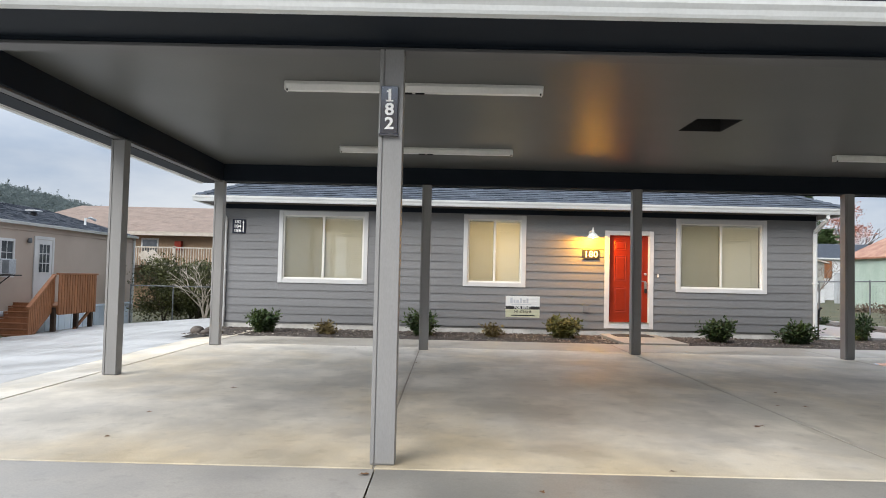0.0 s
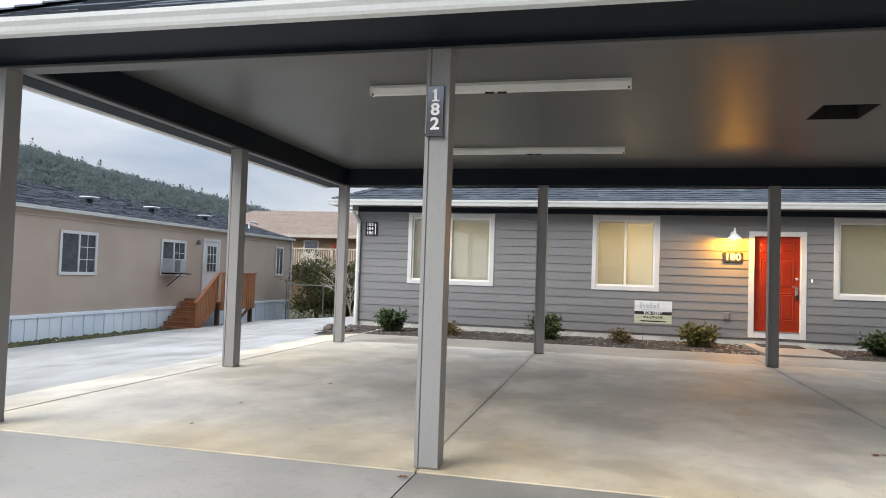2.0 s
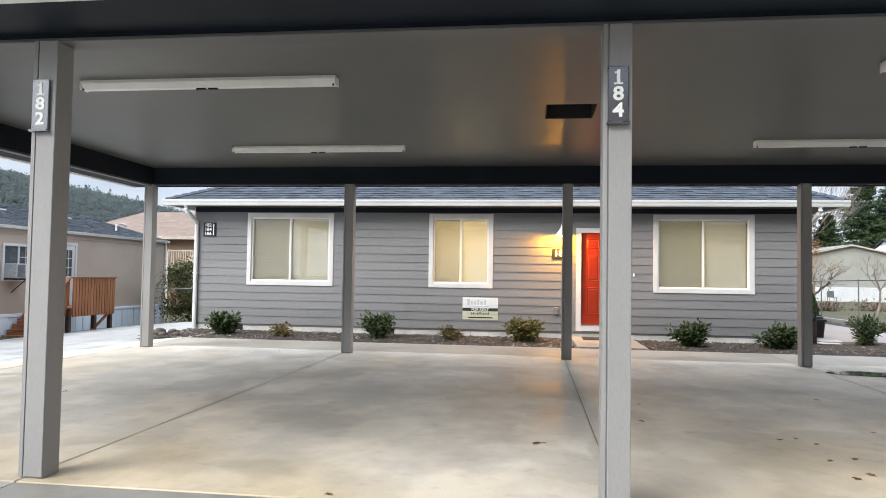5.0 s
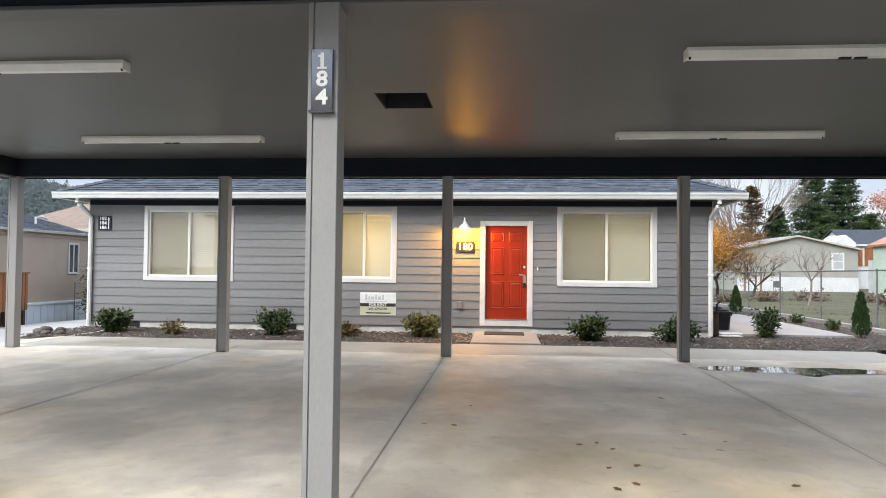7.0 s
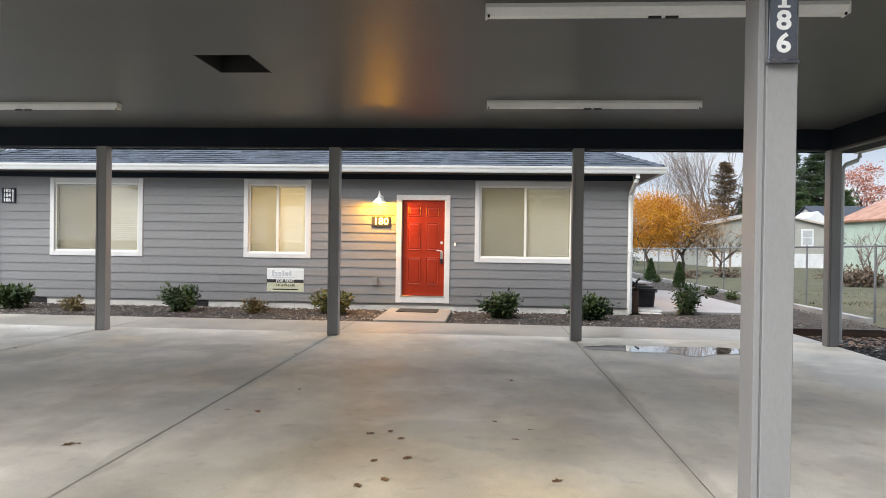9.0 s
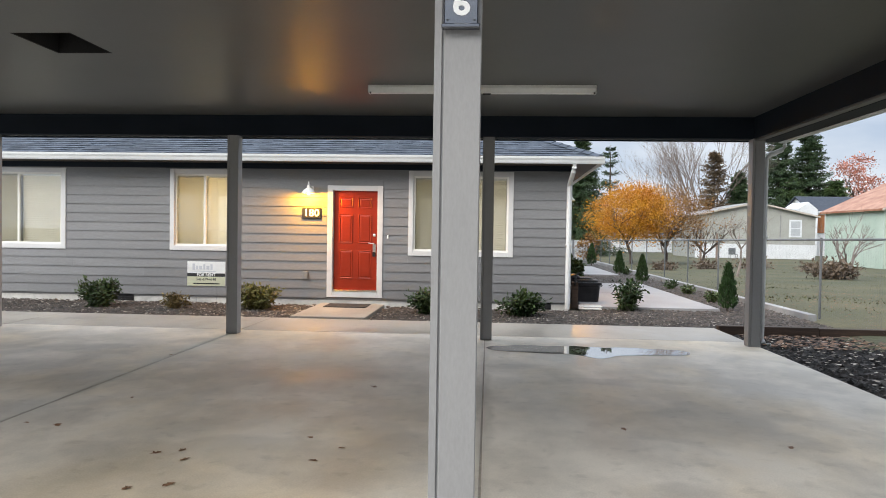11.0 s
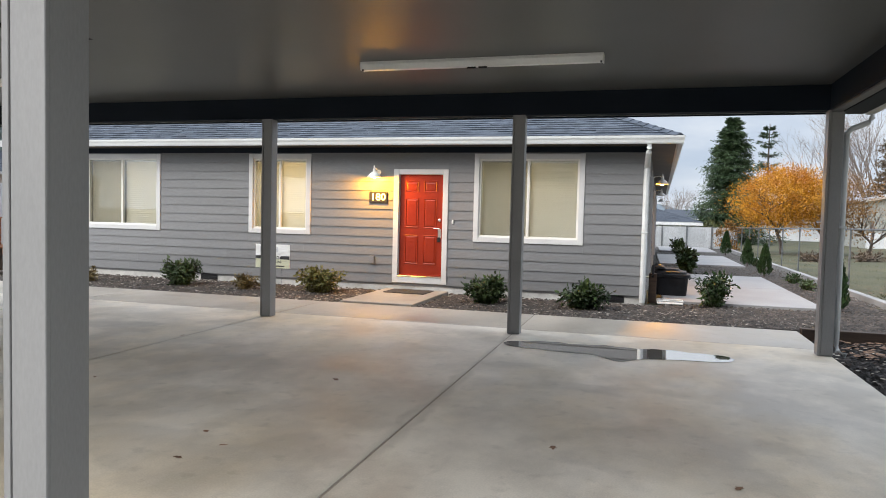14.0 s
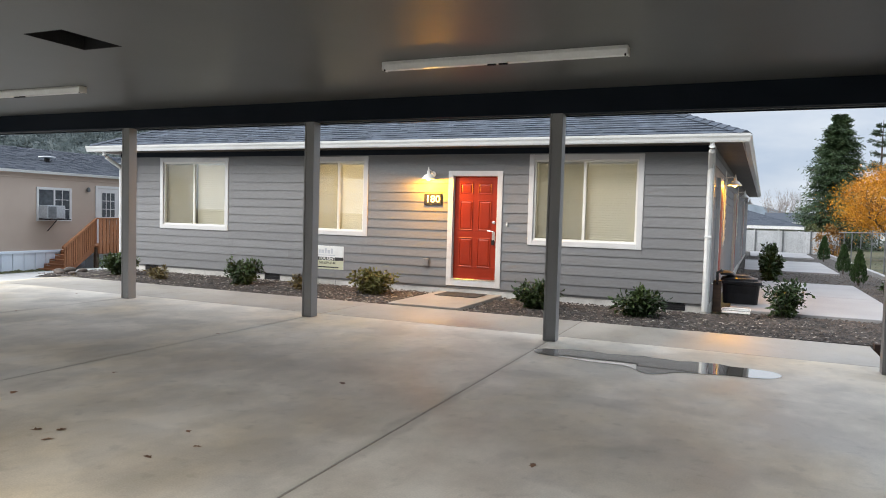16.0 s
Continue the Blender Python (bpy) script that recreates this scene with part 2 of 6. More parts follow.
M_SLAB = concrete("slab_concrete", (0.535, 0.495, 0.42), (0.70, 0.66, 0.59), 0.56, 0.79, 1.07, True)
M_LANE = concrete("lane_concrete", (0.3431, 0.3412, 0.3333), (0.4412, 0.4412, 0.4343), 0.30, 0.88, 1.05)
M_LANEW = concrete("front_lane_concrete", (0.315, 0.295, 0.265), (0.40, 0.38, 0.35), 0.34, 0.82, 1.06)
M_LANEE = concrete("browned_front_lane_concrete", (0.225, 0.2142, 0.1908), (0.306, 0.2898, 0.261), 0.34, 0.78, 1.08)
M_WALK = concrete("damp_walk_concrete", (0.324, 0.2925, 0.243), (0.423, 0.387, 0.333), 0.34, 0.85, 1.06)
M_KERB = concrete("kerb_concrete", (0.25, 0.25, 0.25), (0.32, 0.32, 0.32), 0.55)
M_PATIO = mat("patio_concrete", (0.2429, 0.2364, 0.2348), (0.2915, 0.285, 0.2834), 0.6, 0.8, 80, 0.08, fine_amt=0.08)
M_FOUND = concrete("foundation_concrete", (0.5225, 0.513, 0.4845), (0.646, 0.6365, 0.608), 0.6)
M_WATER = mat("puddle_water", (0.14, 0.13, 0.115), (0.18, 0.17, 0.15), 0.015, 2, 20, 0.0, fine_amt=0.02, spec=0.5)
M_WATER.node_tree.nodes["Principled BSDF"].inputs["IOR"].default_value = 1.75
M_WATER.node_tree.nodes["Principled BSDF"].inputs["Coat Weight"].default_value = 1.0
M_WATER.node_tree.nodes["Principled BSDF"].inputs["Coat Roughness"].default_value = 0.01
M_JOINT = mat("joint_dirt", (0.21, 0.1875, 0.1575), (0.3, 0.27, 0.2325), 0.9)
M_POST = mat("grey_post_paint", (0.246, 0.246, 0.246), (0.282, 0.2784, 0.276), 0.45, 2.0, 120, 0.05, fine_amt=0.05, stretch=(1, 1, 0.3))
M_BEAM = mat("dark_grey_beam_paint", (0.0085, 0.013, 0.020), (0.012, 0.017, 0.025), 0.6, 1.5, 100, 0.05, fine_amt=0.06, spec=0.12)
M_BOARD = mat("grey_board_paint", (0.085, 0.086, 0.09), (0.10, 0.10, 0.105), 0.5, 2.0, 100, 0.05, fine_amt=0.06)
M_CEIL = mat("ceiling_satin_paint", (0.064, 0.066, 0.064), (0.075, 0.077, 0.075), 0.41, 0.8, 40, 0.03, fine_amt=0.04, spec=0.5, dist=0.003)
M_SIDING = mat("grey_lap_siding", (0.1669, 0.1699, 0.1758), (0.1902, 0.1925, 0.1984), 0.6, 1.2, 70, 0.2, fine_amt=0.07, per=0.045, stretch=(0.15, 1, 1), dist=0.003)
M_TRIM = mat("white_trim_paint", (0.5622, 0.5622, 0.5622), (0.6247, 0.6247, 0.6247), 0.45, 2, 90, 0.05, fine_amt=0.03)
M_VINYL = mat("vinyl_frame", (0.7254, 0.7161, 0.6696), (0.7812, 0.7719, 0.7347), 0.35, 3, 60, 0.0, fine_amt=0.02)
M_GUTTER = mat("white_gutter_metal", (0.60, 0.62, 0.62), (0.68, 0.70, 0.70), 0.4, 1.5, 40, 0.03, fine_amt=0.04)
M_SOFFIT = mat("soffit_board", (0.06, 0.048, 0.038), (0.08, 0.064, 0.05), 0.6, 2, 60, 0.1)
M_SHINGLE = mat("slate_blue_shingle", (0.034, 0.045, 0.063), (0.066, 0.082, 0.108), 0.85, 5, 160, 0.4, per=0.24, islands=True, fine_amt=0.3, dist=0.006)
M_SHINGLE_FAR = mat("dark_shingle", (0.028, 0.037, 0.054), (0.046, 0.057, 0.076), 0.85, 4, 60, 0.3, per=0.06, islands=True, fine_amt=0.25)
M_RED = mat("red_door_paint", (0.2214, 0.01722, 0.00328), (0.2624, 0.02214, 0.00492), 0.42, 2, 60, 0.05, fine_amt=0.06, spec=0.3)
M_BLIND = mat("cream_blind_slat", (0.6749, 0.6384, 0.5381), (0.7296, 0.6931, 0.6019), 0.5, 3, 30, 0.0, per=0.06, islands=True, fine_amt=0.03)
_bn, _bl = M_BLIND.node_tree.nodes, M_BLIND.node_tree.links
_bt, _bm = _bn.new("ShaderNodeBsdfTranslucent"), _bn.new("ShaderNodeMixShader")
_bt.inputs["Color"].default_value = (0.72, 0.66, 0.5, 1)
_bm.inputs["Fac"].default_value = 0.35
_bl.new(_bn["Principled BSDF"].outputs["BSDF"], _bm.inputs[1])
_bl.new(_bt.outputs["BSDF"], _bm.inputs[2])
_bl.new(_bm.outputs["Shader"], _bn["Material Output"].inputs["Surface"])
M_SCREEN = bpy.data.materials.new("insect_screen_mesh")
M_SCREEN.use_nodes = True
_bn, _bl = M_SCREEN.node_tree.nodes, M_SCREEN.node_tree.links
_bt, _bm = _bn.new("ShaderNodeBsdfTransparent"), _bn.new("ShaderNodeMixShader")
_bn["Principled BSDF"].inputs["Base Color"].default_value = (0.15, 0.14, 0.10, 1)
_bn["Principled BSDF"].inputs["Roughness"].default_value = 0.7
_bm.inputs["Fac"].default_value = 0.17
_bl.new(_bt.outputs["BSDF"], _bm.inputs[1])
_bl.new(_bn["Principled BSDF"].outputs["BSDF"], _bm.inputs[2])
_bl.new(_bm.outputs["Shader"], _bn["Material Output"].inputs["Surface"])
M_ROOM = mat("room_plaster", (0.6, 0.57, 0.5), (0.66, 0.63, 0.56), 0.8)
M_METAL = mat("brushed_nickel", (0.6, 0.6, 0.58), (0.7, 0.7, 0.68), 0.28, 6, 90, 0.05, metal=1.0)
M_BLACK = mat("black_plastic", (0.012, 0.012, 0.014), (0.022, 0.022, 0.025), 0.5, 4, 60, 0.05, spec=0.25)
# near-black that stands for the darkness inside open holes
M_DARK = mat("dark_void", (0.008, 0.008, 0.009), (0.014, 0.014, 0.015), 0.9)
M_PLATE = mat("slate_sign_plate", (0.014, 0.018, 0.032), (0.022, 0.027, 0.044), 0.55, 5, 60, 0.03, spec=0.2)
M_SIGN = M_PLATE.copy()
M_SIGN.name = "matt_sign_plate"
_pb = M_PLATE.node_tree.nodes["Principled BSDF"]
_pb.inputs["Coat Weight"].default_value, _pb.inputs["Coat IOR"].default_value, _pb.inputs["Coat Roughness"].default_value = 1.0, 2.4, 0.1
M_WHITE = mat("white_lettering", (0.82, 0.82, 0.80), (0.88, 0.88, 0.86), 0.4, 5, 60, 0.0, fine_amt=0.02)
M_INK = mat("black_print", (0.015, 0.015, 0.015), (0.03, 0.03, 0.03), 0.5)
M_CREAMP = mat("cream_print", (0.62, 0.62, 0.44), (0.66, 0.66, 0.49), 0.5, fine_amt=0.03)
M_GREYP = mat("pale_grey_print", (0.58, 0.59, 0.63), (0.64, 0.65, 0.68), 0.5, fine_amt=0.03)
M_ENAMEL = mat("white_enamel", (0.72, 0.72, 0.70), (0.80, 0.80, 0.78), 0.3, 3, 40, 0.0, fine_amt=0.03)
M_BULB = glow("lamp_bulb_glow", (1.0, 0.62, 0.2), 14)
M_GLASS = pane_glass("window_glass")
M_MAT = mat("door_mat_fibre", (0.03, 0.028, 0.025), (0.06, 0.055, 0.05), 0.95, 20, 200, 0.5)
M_MULCH = mat("bed_gravel_base", (0.03825, 0.034, 0.0306), (0.085, 0.0765, 0.068), 0.95, 5, 60, 0.9, fine_amt=0.5, dist=0.03)
M_STONE = mat("grey_gravel_stone", (0.0357, 0.0272, 0.0221), (0.08075, 0.0646, 0.0527), 0.75, 4, 90, 0.2, per=0.6, islands=True)
M_CHIP = mat("pale_wood_chip", (0.289, 0.2465, 0.1955), (0.425, 0.3825, 0.323), 0.8, 4, 60, 0.2, per=0.3, islands=True)
M_LEAFBR = mat("fallen_brown_leaf", (0.085, 0.042, 0.02), (0.19, 0.095, 0.042), 0.7, 6, 60, 0.1, per=0.35, islands=True)
M_SOIL = mat("dark_bark_soil", (0.025, 0.022, 0.02), (0.06, 0.052, 0.046), 0.95, 3, 40, 0.9, fine_amt=0.5, dist=0.03)
M_BARKC = mat("wet_bark_chunk", (0.010, 0.009, 0.008), (0.028, 0.024, 0.022), 0.7, 4, 60, 0.3, spec=0.15, per=0.6, islands=True)
M_TIMBER = mat("weathered_brown_timber", (0.032, 0.018, 0.011), (0.062, 0.035, 0.021), 0.75, 4, 50, 0.4, stretch=(0.2, 1, 3))
M_DECK = mat("red_stained_timber", (0.22, 0.085, 0.032), (0.30, 0.12, 0.05), 0.55, 3, 60, 0.3, stretch=(1, 1, 0.3), per=0.12)
M_GRASS = mat("winter_grass", (0.0437, 0.04945, 0.0207), (0.0897, 0.07935, 0.0391), 0.95, 0.35, 14, 0.4, fine_amt=0.28, dist=0.03)
M_BLADE = mat("grass_blades", (0.066, 0.076, 0.031), (0.12, 0.108, 0.054), 0.85, 0.4, 9, 0.0, per=0.35, islands=True)
M_TAUPE = mat("taupe_panel_siding", (0.3971, 0.3202, 0.2626), (0.4419, 0.3612, 0.301), 0.6, 0.8, 50, 0.15, fine_amt=0.06)
M_SKIRT = mat("white_vinyl_skirting", (0.70, 0.79, 0.90), (0.79, 0.86, 0.93), 0.45, 1.0, 40, 0.05, fine_amt=0.05)
M_TANROOF = mat("tan_shingle", (0.20, 0.15, 0.122), (0.24, 0.18, 0.148), 0.85, 2, 40, 0.3, per=0.05, islands=True)
M_TANWALL = mat("ochre_wall", (0.27, 0.175, 0.105), (0.33, 0.22, 0.135), 0.7, 1, 30, 0.1)
M_PALEW = mat("pale_weathered_wood", (0.42, 0.37, 0.31), (0.52, 0.47, 0.41), 0.7, 3, 40, 0.2)
M_GALV = mat("galvanised_steel", (0.12, 0.13, 0.137), (0.18, 0.19, 0.2), 0.55, 6, 60, 0.05, metal=0.4)
M_PRIV = mat("grey_privacy_slat", (0.36, 0.38, 0.40), (0.44, 0.46, 0.48), 0.6, 1, 30, 0.1, per=0.06)
M_SAGE = mat("sage_house_siding", (0.3145, 0.3187, 0.289), (0.357, 0.3612, 0.3315), 0.7, 0.7, 30, 0.1)
M_MINT = mat("mint_shed_boards", (0.352, 0.44, 0.3696), (0.4224, 0.5016, 0.4312), 0.7, 0.7, 30, 0.2)
M_RUST = mat("rusty_sheet_roof", (0.24, 0.10, 0.055), (0.38, 0.20, 0.13), 0.6, 1.2, 30, 0.2)
M_FARWH = mat("far_white_wall", (0.612, 0.63, 0.648), (0.684, 0.702, 0.72), 0.6, 1, 20, 0.0)
M_BARK = mat("tree_bark", (0.055, 0.042, 0.034), (0.12, 0.095, 0.08), 0.9, 5, 40, 0.6, stretch=(1, 1, 0.3))
M_TWIG = mat("bare_twig", (0.15, 0.12, 0.105), (0.24, 0.20, 0.175), 0.85, 3, 30, 0.0)
M_FIR = leafy("fir_needles", (0.028, 0.056, 0.026), (0.066, 0.105, 0.045))
M_FIRL = leafy("light_conifer_needles", (0.045, 0.085, 0.028), (0.085, 0.13, 0.045))
M_RUSTFIR = leafy("rusty_conifer_needles", (0.11, 0.08, 0.05), (0.18, 0.13, 0.08), 0.2)
M_ARB = leafy("arborvitae_sprays", (0.018, 0.042, 0.014), (0.04, 0.075, 0.024))
M_SHRUB = leafy("evergreen_shrub_leaf", (0.020, 0.042, 0.012), (0.075, 0.105, 0.032), 0.55)
M_BRUSH = leafy("dead_field_brush", (0.09, 0.062, 0.04), (0.16, 0.115, 0.075), 0.3)
M_SHRUBY = leafy("yellow_green_shrub_leaf", (0.075, 0.085, 0.022), (0.16, 0.14, 0.04), 0.4)
M_SHRUBB = leafy("brown_green_shrub_leaf", (0.10, 0.075, 0.025), (0.17, 0.13, 0.05), 0.4)
M_ORANGE = leafy("autumn_orange_leaf", (0.44, 0.17, 0.010), (0.60, 0.30, 0.018), 0.25)
M_BROWNL = leafy("autumn_brown_leaf", (0.17, 0.085, 0.022), (0.30, 0.15, 0.035), 0.35)
M_PINKL = leafy("autumn_pink_leaf", (0.40, 0.15, 0.10), (0.52, 0.24, 0.17), 0.25)
M_BUSH = leafy("olive_bush_leaf", (0.045, 0.055, 0.018), (0.11, 0.115, 0.042), 0.4)
# mist put into the leaf colour: pale, bluish, evened out by translucency
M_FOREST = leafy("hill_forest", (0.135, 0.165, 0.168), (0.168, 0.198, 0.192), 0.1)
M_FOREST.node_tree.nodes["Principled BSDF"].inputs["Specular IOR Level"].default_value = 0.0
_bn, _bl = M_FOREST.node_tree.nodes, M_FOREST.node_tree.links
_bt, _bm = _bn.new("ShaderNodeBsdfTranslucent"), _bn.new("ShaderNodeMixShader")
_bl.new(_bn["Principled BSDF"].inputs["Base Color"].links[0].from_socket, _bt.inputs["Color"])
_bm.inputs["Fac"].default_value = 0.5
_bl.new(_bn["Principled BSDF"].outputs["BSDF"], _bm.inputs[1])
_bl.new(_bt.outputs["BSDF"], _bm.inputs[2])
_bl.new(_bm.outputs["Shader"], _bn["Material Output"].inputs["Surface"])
# ground takes the same misted colour as the forest above it
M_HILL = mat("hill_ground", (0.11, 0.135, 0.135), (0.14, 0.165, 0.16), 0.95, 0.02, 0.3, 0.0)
# distance haze is put into this pale blue base colour
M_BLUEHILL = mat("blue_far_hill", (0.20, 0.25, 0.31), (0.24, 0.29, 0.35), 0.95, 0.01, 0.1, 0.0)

# ---------------------------------------------------------------- builders
WL = {}


def thing(name, at, label="", category="", group="", kind=""):
    ob = new(name)
    ob.empty_display_size = 0.2
    ob.location = at
    WL[ob.name] = Vector(at)
    return tagged(ob, label, category, group, kind)


def obj(name, me, parent=None, at=(0, 0, 0), label="", category="", group="", kind=""):
    """An object of a mesh at a place in the world, under a thing if one is given."""
    ob = new(name, me)
    at = Vector(at)
    WL[ob.name] = at
    if parent:
        ob.parent = parent
        ob.location = at - WL[parent.name]
    else:
        ob.location = at
    return tagged(ob, label, category, group, kind)


def mesh_of(bm, name, material, smooth=False):
    me = bpy.data.meshes.new(name)
    bmesh.ops.recalc_face_normals(bm, faces=bm.faces)
    bm.to_mesh(me)
    bm.free()
    for m in material if isinstance(material, (list, tuple)) else [material]:
        me.materials.append(m)
    if smooth:
        for p in me.polygons:
            p.use_smooth = True
    return me


def part(name, bm, material, parent=None, label="", at=(0, 0, 0), smooth=False, **tags):
    return obj(name, mesh_of(bm, name, material, smooth), parent, at, label, **tags)


def soup(name, verts, faces, material, parent=None, smooth=False, at=(0, 0, 0), **tags):
    me = bpy.data.meshes.new(name)
    me.from_pydata([tuple(v) for v in verts], [], [tuple(int(i) for i in f) for f in faces])
    me.materials.append(material)
    if smooth:
        for p in me.polygons:
            p.use_smooth = True
    return obj(name, me, parent, at, **tags)


def box(x0, x1, y0, y1, z0, z1, bev=0.0, bm=None, seg=1):
    bm = bm or bmesh.new()
    v = [bm.verts.new(c) for c in ((x0, y0, z0), (x1, y0, z0), (x1, y1, z0), (x0, y1, z0), (x0, y0, z1), (x1, y0, z1), (x1, y1, z1), (x0, y1, z1))]
    fs = [bm.faces.new([v[i] for i in f]) for f in ((0, 3, 2, 1), (4, 5, 6, 7), (0, 1, 5, 4), (1, 2, 6, 5), (2, 3, 7, 6), (3, 0, 4, 7))]
    if bev:
        es = list({e for f in fs for e in f.edges})
        bmesh.ops.bevel(bm, geom=es, offset=bev, segments=seg, affect="EDGES", profile=0.6)
    return bm


def tube(points, radii, sides=8, bm=None):
    """A round bar along points."""
    bm = bm or bmesh.new()
    rings = []
    pts = [Vector(p) for p in points]
    if not isinstance(radii, (list, tuple)):
        radii = [radii] * len(pts)
    for i, p in enumerate(pts):
        d = (pts[min(i + 1, len(pts) - 1)] - pts[max(i - 1, 0)]).normalized()
        a = d.orthogonal().normalized() if abs(d.z) < 0.99 else Vector((1, 0, 0))
        b = d.cross(a).normalized()
        a = b.cross(d).normalized()
        rings.append([bm.verts.new(p + radii[i] * (math.cos(t) * a + math.sin(t) * b)) for t in (2 * math.pi * k / sides for k in range(sides))])
    for r0, r1 in zip(rings, rings[1:]):
        for k in range(sides):
            bm.faces.new((r0[k], r0[(k + 1) % sides], r1[(k + 1) % sides], r1[k]))
    bm.faces.new(rings[0])
    bm.faces.new(rings[-1])
    return bm


def lathe(profile, sides=24, bm=None, at=(0, 0, 0)):
    bm = bm or bmesh.new()
    rings = [[bm.verts.new((at[0] + r * math.cos(2 * math.pi * k / sides), at[1] + r * math.sin(2 * math.pi * k / sides), at[2] + z)) for k in range(sides)] for r, z in profile]
    for r0, r1 in zip(rings, rings[1:]):
        for k in range(sides):
            bm.faces.new((r0[k], r0[(k + 1) % sides], r1[(k + 1) % sides], r1[k]))
    return bm


def prism(outline, axis, a, b, bm=None):
    """A flat outline of (u, v) pushed from a to b along an axis."""
    bm = bm or bmesh.new()

    def p3(u, v, w):
        return (w, u, v) if axis == "x" else (u, w, v) if axis == "y" else (u, v, w)
    r0 = [bm.verts.new(p3(u, v, a)) for u, v in outline]
    r1 = [bm.verts.new(p3(u, v, b)) for u, v in outline]
    k = len(outline)
    for i in range(k):
        bm.faces.new((r0[i], r0[(i + 1) % k], r1[(i + 1) % k], r1[i]))
    bm.faces.new(r0)
    bm.faces.new(r1)
    return bm


def lettering(text, size, material, parent, at, name="numeral", turn=(90, 0, 0), bold=0.012, depth=0.003, squeeze=1.0, label=""):
    cu = bpy.data.curves.new(name, "FONT")
    cu.body, cu.size, cu.align_x, cu.align_y = text, size, "CENTER", "CENTER"
    cu.extrude, cu.offset, cu.resolution_u = depth, bold * size, 3
    tmp = new("tmp_text", cu)
    bpy.context.view_layer.update()
    me = bpy.data.meshes.new_from_object(tmp)
    bpy.data.objects.remove(tmp)
    me.transform(Matrix.Diagonal((squeeze, 1, 1, 1)))
    me.transform(Euler([radians(a) for a in turn]).to_matrix().to_4x4())
    me.materials.clear()
    me.materials.append(material)
    return obj(name, me, parent, at, label)


def ground_z(x, y):
    """Height of the open ground."""
    z = -0.05
    if x < -3.9:
        z = -0.05 - 0.085 * min(-3.9 - x, 9.2)
    if y > 18:
        z -= 0.011 * min(y - 18, 32)
    return z

# ---------------------------------------------------------------- ground
def terrain():
    xs = [-1500, -700, -350, -200, -120, -80, -50, -30, -22] + [-16 + i * 1.0 for i in range(12)] + [-3.9, 0, 4, 8, 11.1] + [12 + i * 1.5 for i in range(20)] + [45, 60, 90, 140, 250, 500, 1500]
    ys = [-1500, -500, -150, -60, -20, -6, 0, 4.7, 9, 14, 16] + [18 + i * 2.0 for i in range(20)] + [60, 75, 100, 150, 250, 500, 1500]
    verts = [(x, y, (-0.16 if -4 < x < 13.2 and y < 20 else ground_z(x, y) + 0.03 * noise.noise((x * 0.7, y * 0.7, 0)))) for y in ys for x in xs]
    w = len(xs)
    faces = [(j * w + i, j * w + i + 1, (j + 1) * w + i + 1, (j + 1) * w + i) for j in range(len(ys) - 1) for i in range(w - 1)]
    soup("ground", verts, faces, M_GRASS, smooth=True, label="patchy brown and green winter grass field", category="ground", kind="structure")


terrain()

SX = (-3.86, -0.085, 3.63, 7.32, 11.12)
SLAB_Y = (4.78, 12.72, 14.25)
slab = thing("pavement_carport", (3.6, 9.5, -0.12), "pale stained concrete carport slab with tooled joints", "pavement", kind="structure")
part("joint_bed", box(SX[0] + 0.02, SX[-1] - 0.02, SLAB_Y[0] + 0.02, SLAB_Y[-1] - 0.02, -0.14, -0.004), M_JOINT, slab, "dirty joint filler")
for i in range(4):
    for j in range(2):
        part("panel", box(SX[i] + 0.005, SX[i + 1] - 0.005, SLAB_Y[j] + 0.004, SLAB_Y[j + 1] - 0.004, -0.12, 0.0, 0.006), M_WALK if j else M_SLAB, slab)
door_walk = box(3.95, 5.26, 14.255, 16.5, -0.1, 0.035, 0.008)
part("pavement_door_walk", door_walk, M_WALK, None, "short concrete walk to the red door", category="pavement", kind="structure")

# lane in front and beside the carport
lane = thing("road_lane", (-6, 0, -0.1), "wet pale concrete lane falling to the mobile home", "road", kind="structure")
for a, b in ((-40.0, -0.08), (-0.07, 40.0)):
    bm = bmesh.new()
    cuts = [a] + [c for c in (-12.2, -8.0, -3.88) if a < c < b] + [b]
    for x0, x1 in zip(cuts, cuts[1:]):
        z0, z1 = (-0.085 * min(max(-3.9 - x, 0), 8.4) for x in (x0, x1))
        for y0, y1 in ((-6.0, -2.0), (-2.0, 4.77)):
            bm.faces.new([bm.verts.new(c) for c in ((x0, y0, z0 - 0.004), (x1, y0, z1 - 0.004), (x1, y1, z1 - 0.004), (x0, y1, z0 - 0.004))])
    part("panel", bm, M_LANEW if a < -1 else M_LANEE, lane)
LX = (-3.875, -4.72, -7.1, -9.6, -12.0)
for k in range(4):
    for y0, y1 in ((4.785, 9.2), (9.21, 13.9), (13.91, 18.6), (18.61, 24.6)):
        bm = bmesh.new()
        x1, x0 = LX[k] - 0.004, LX[k + 1] + 0.004
        z1, z0 = -0.085 * (-3.875 - x1), -0.085 * (-3.875 - x0)
        top = [bm.verts.new(c) for c in ((x0, y0, z0), (x1, y0, z1), (x1, y1, z1), (x0, y1, z0))]
        low = [bm.verts.new((v.co.x, v.co.y, v.co.z - 0.15)) for v in top]
        bm.faces.new(top)
        for i in range(4):
            bm.faces.new((top[i], top[(i + 1) % 4], low[(i + 1) % 4], low[i]))
        part("panel", bm, M_LANE if k else M_SLAB, lane)

# ---------------------------------------------------------------- carport
CEIL = 3.16
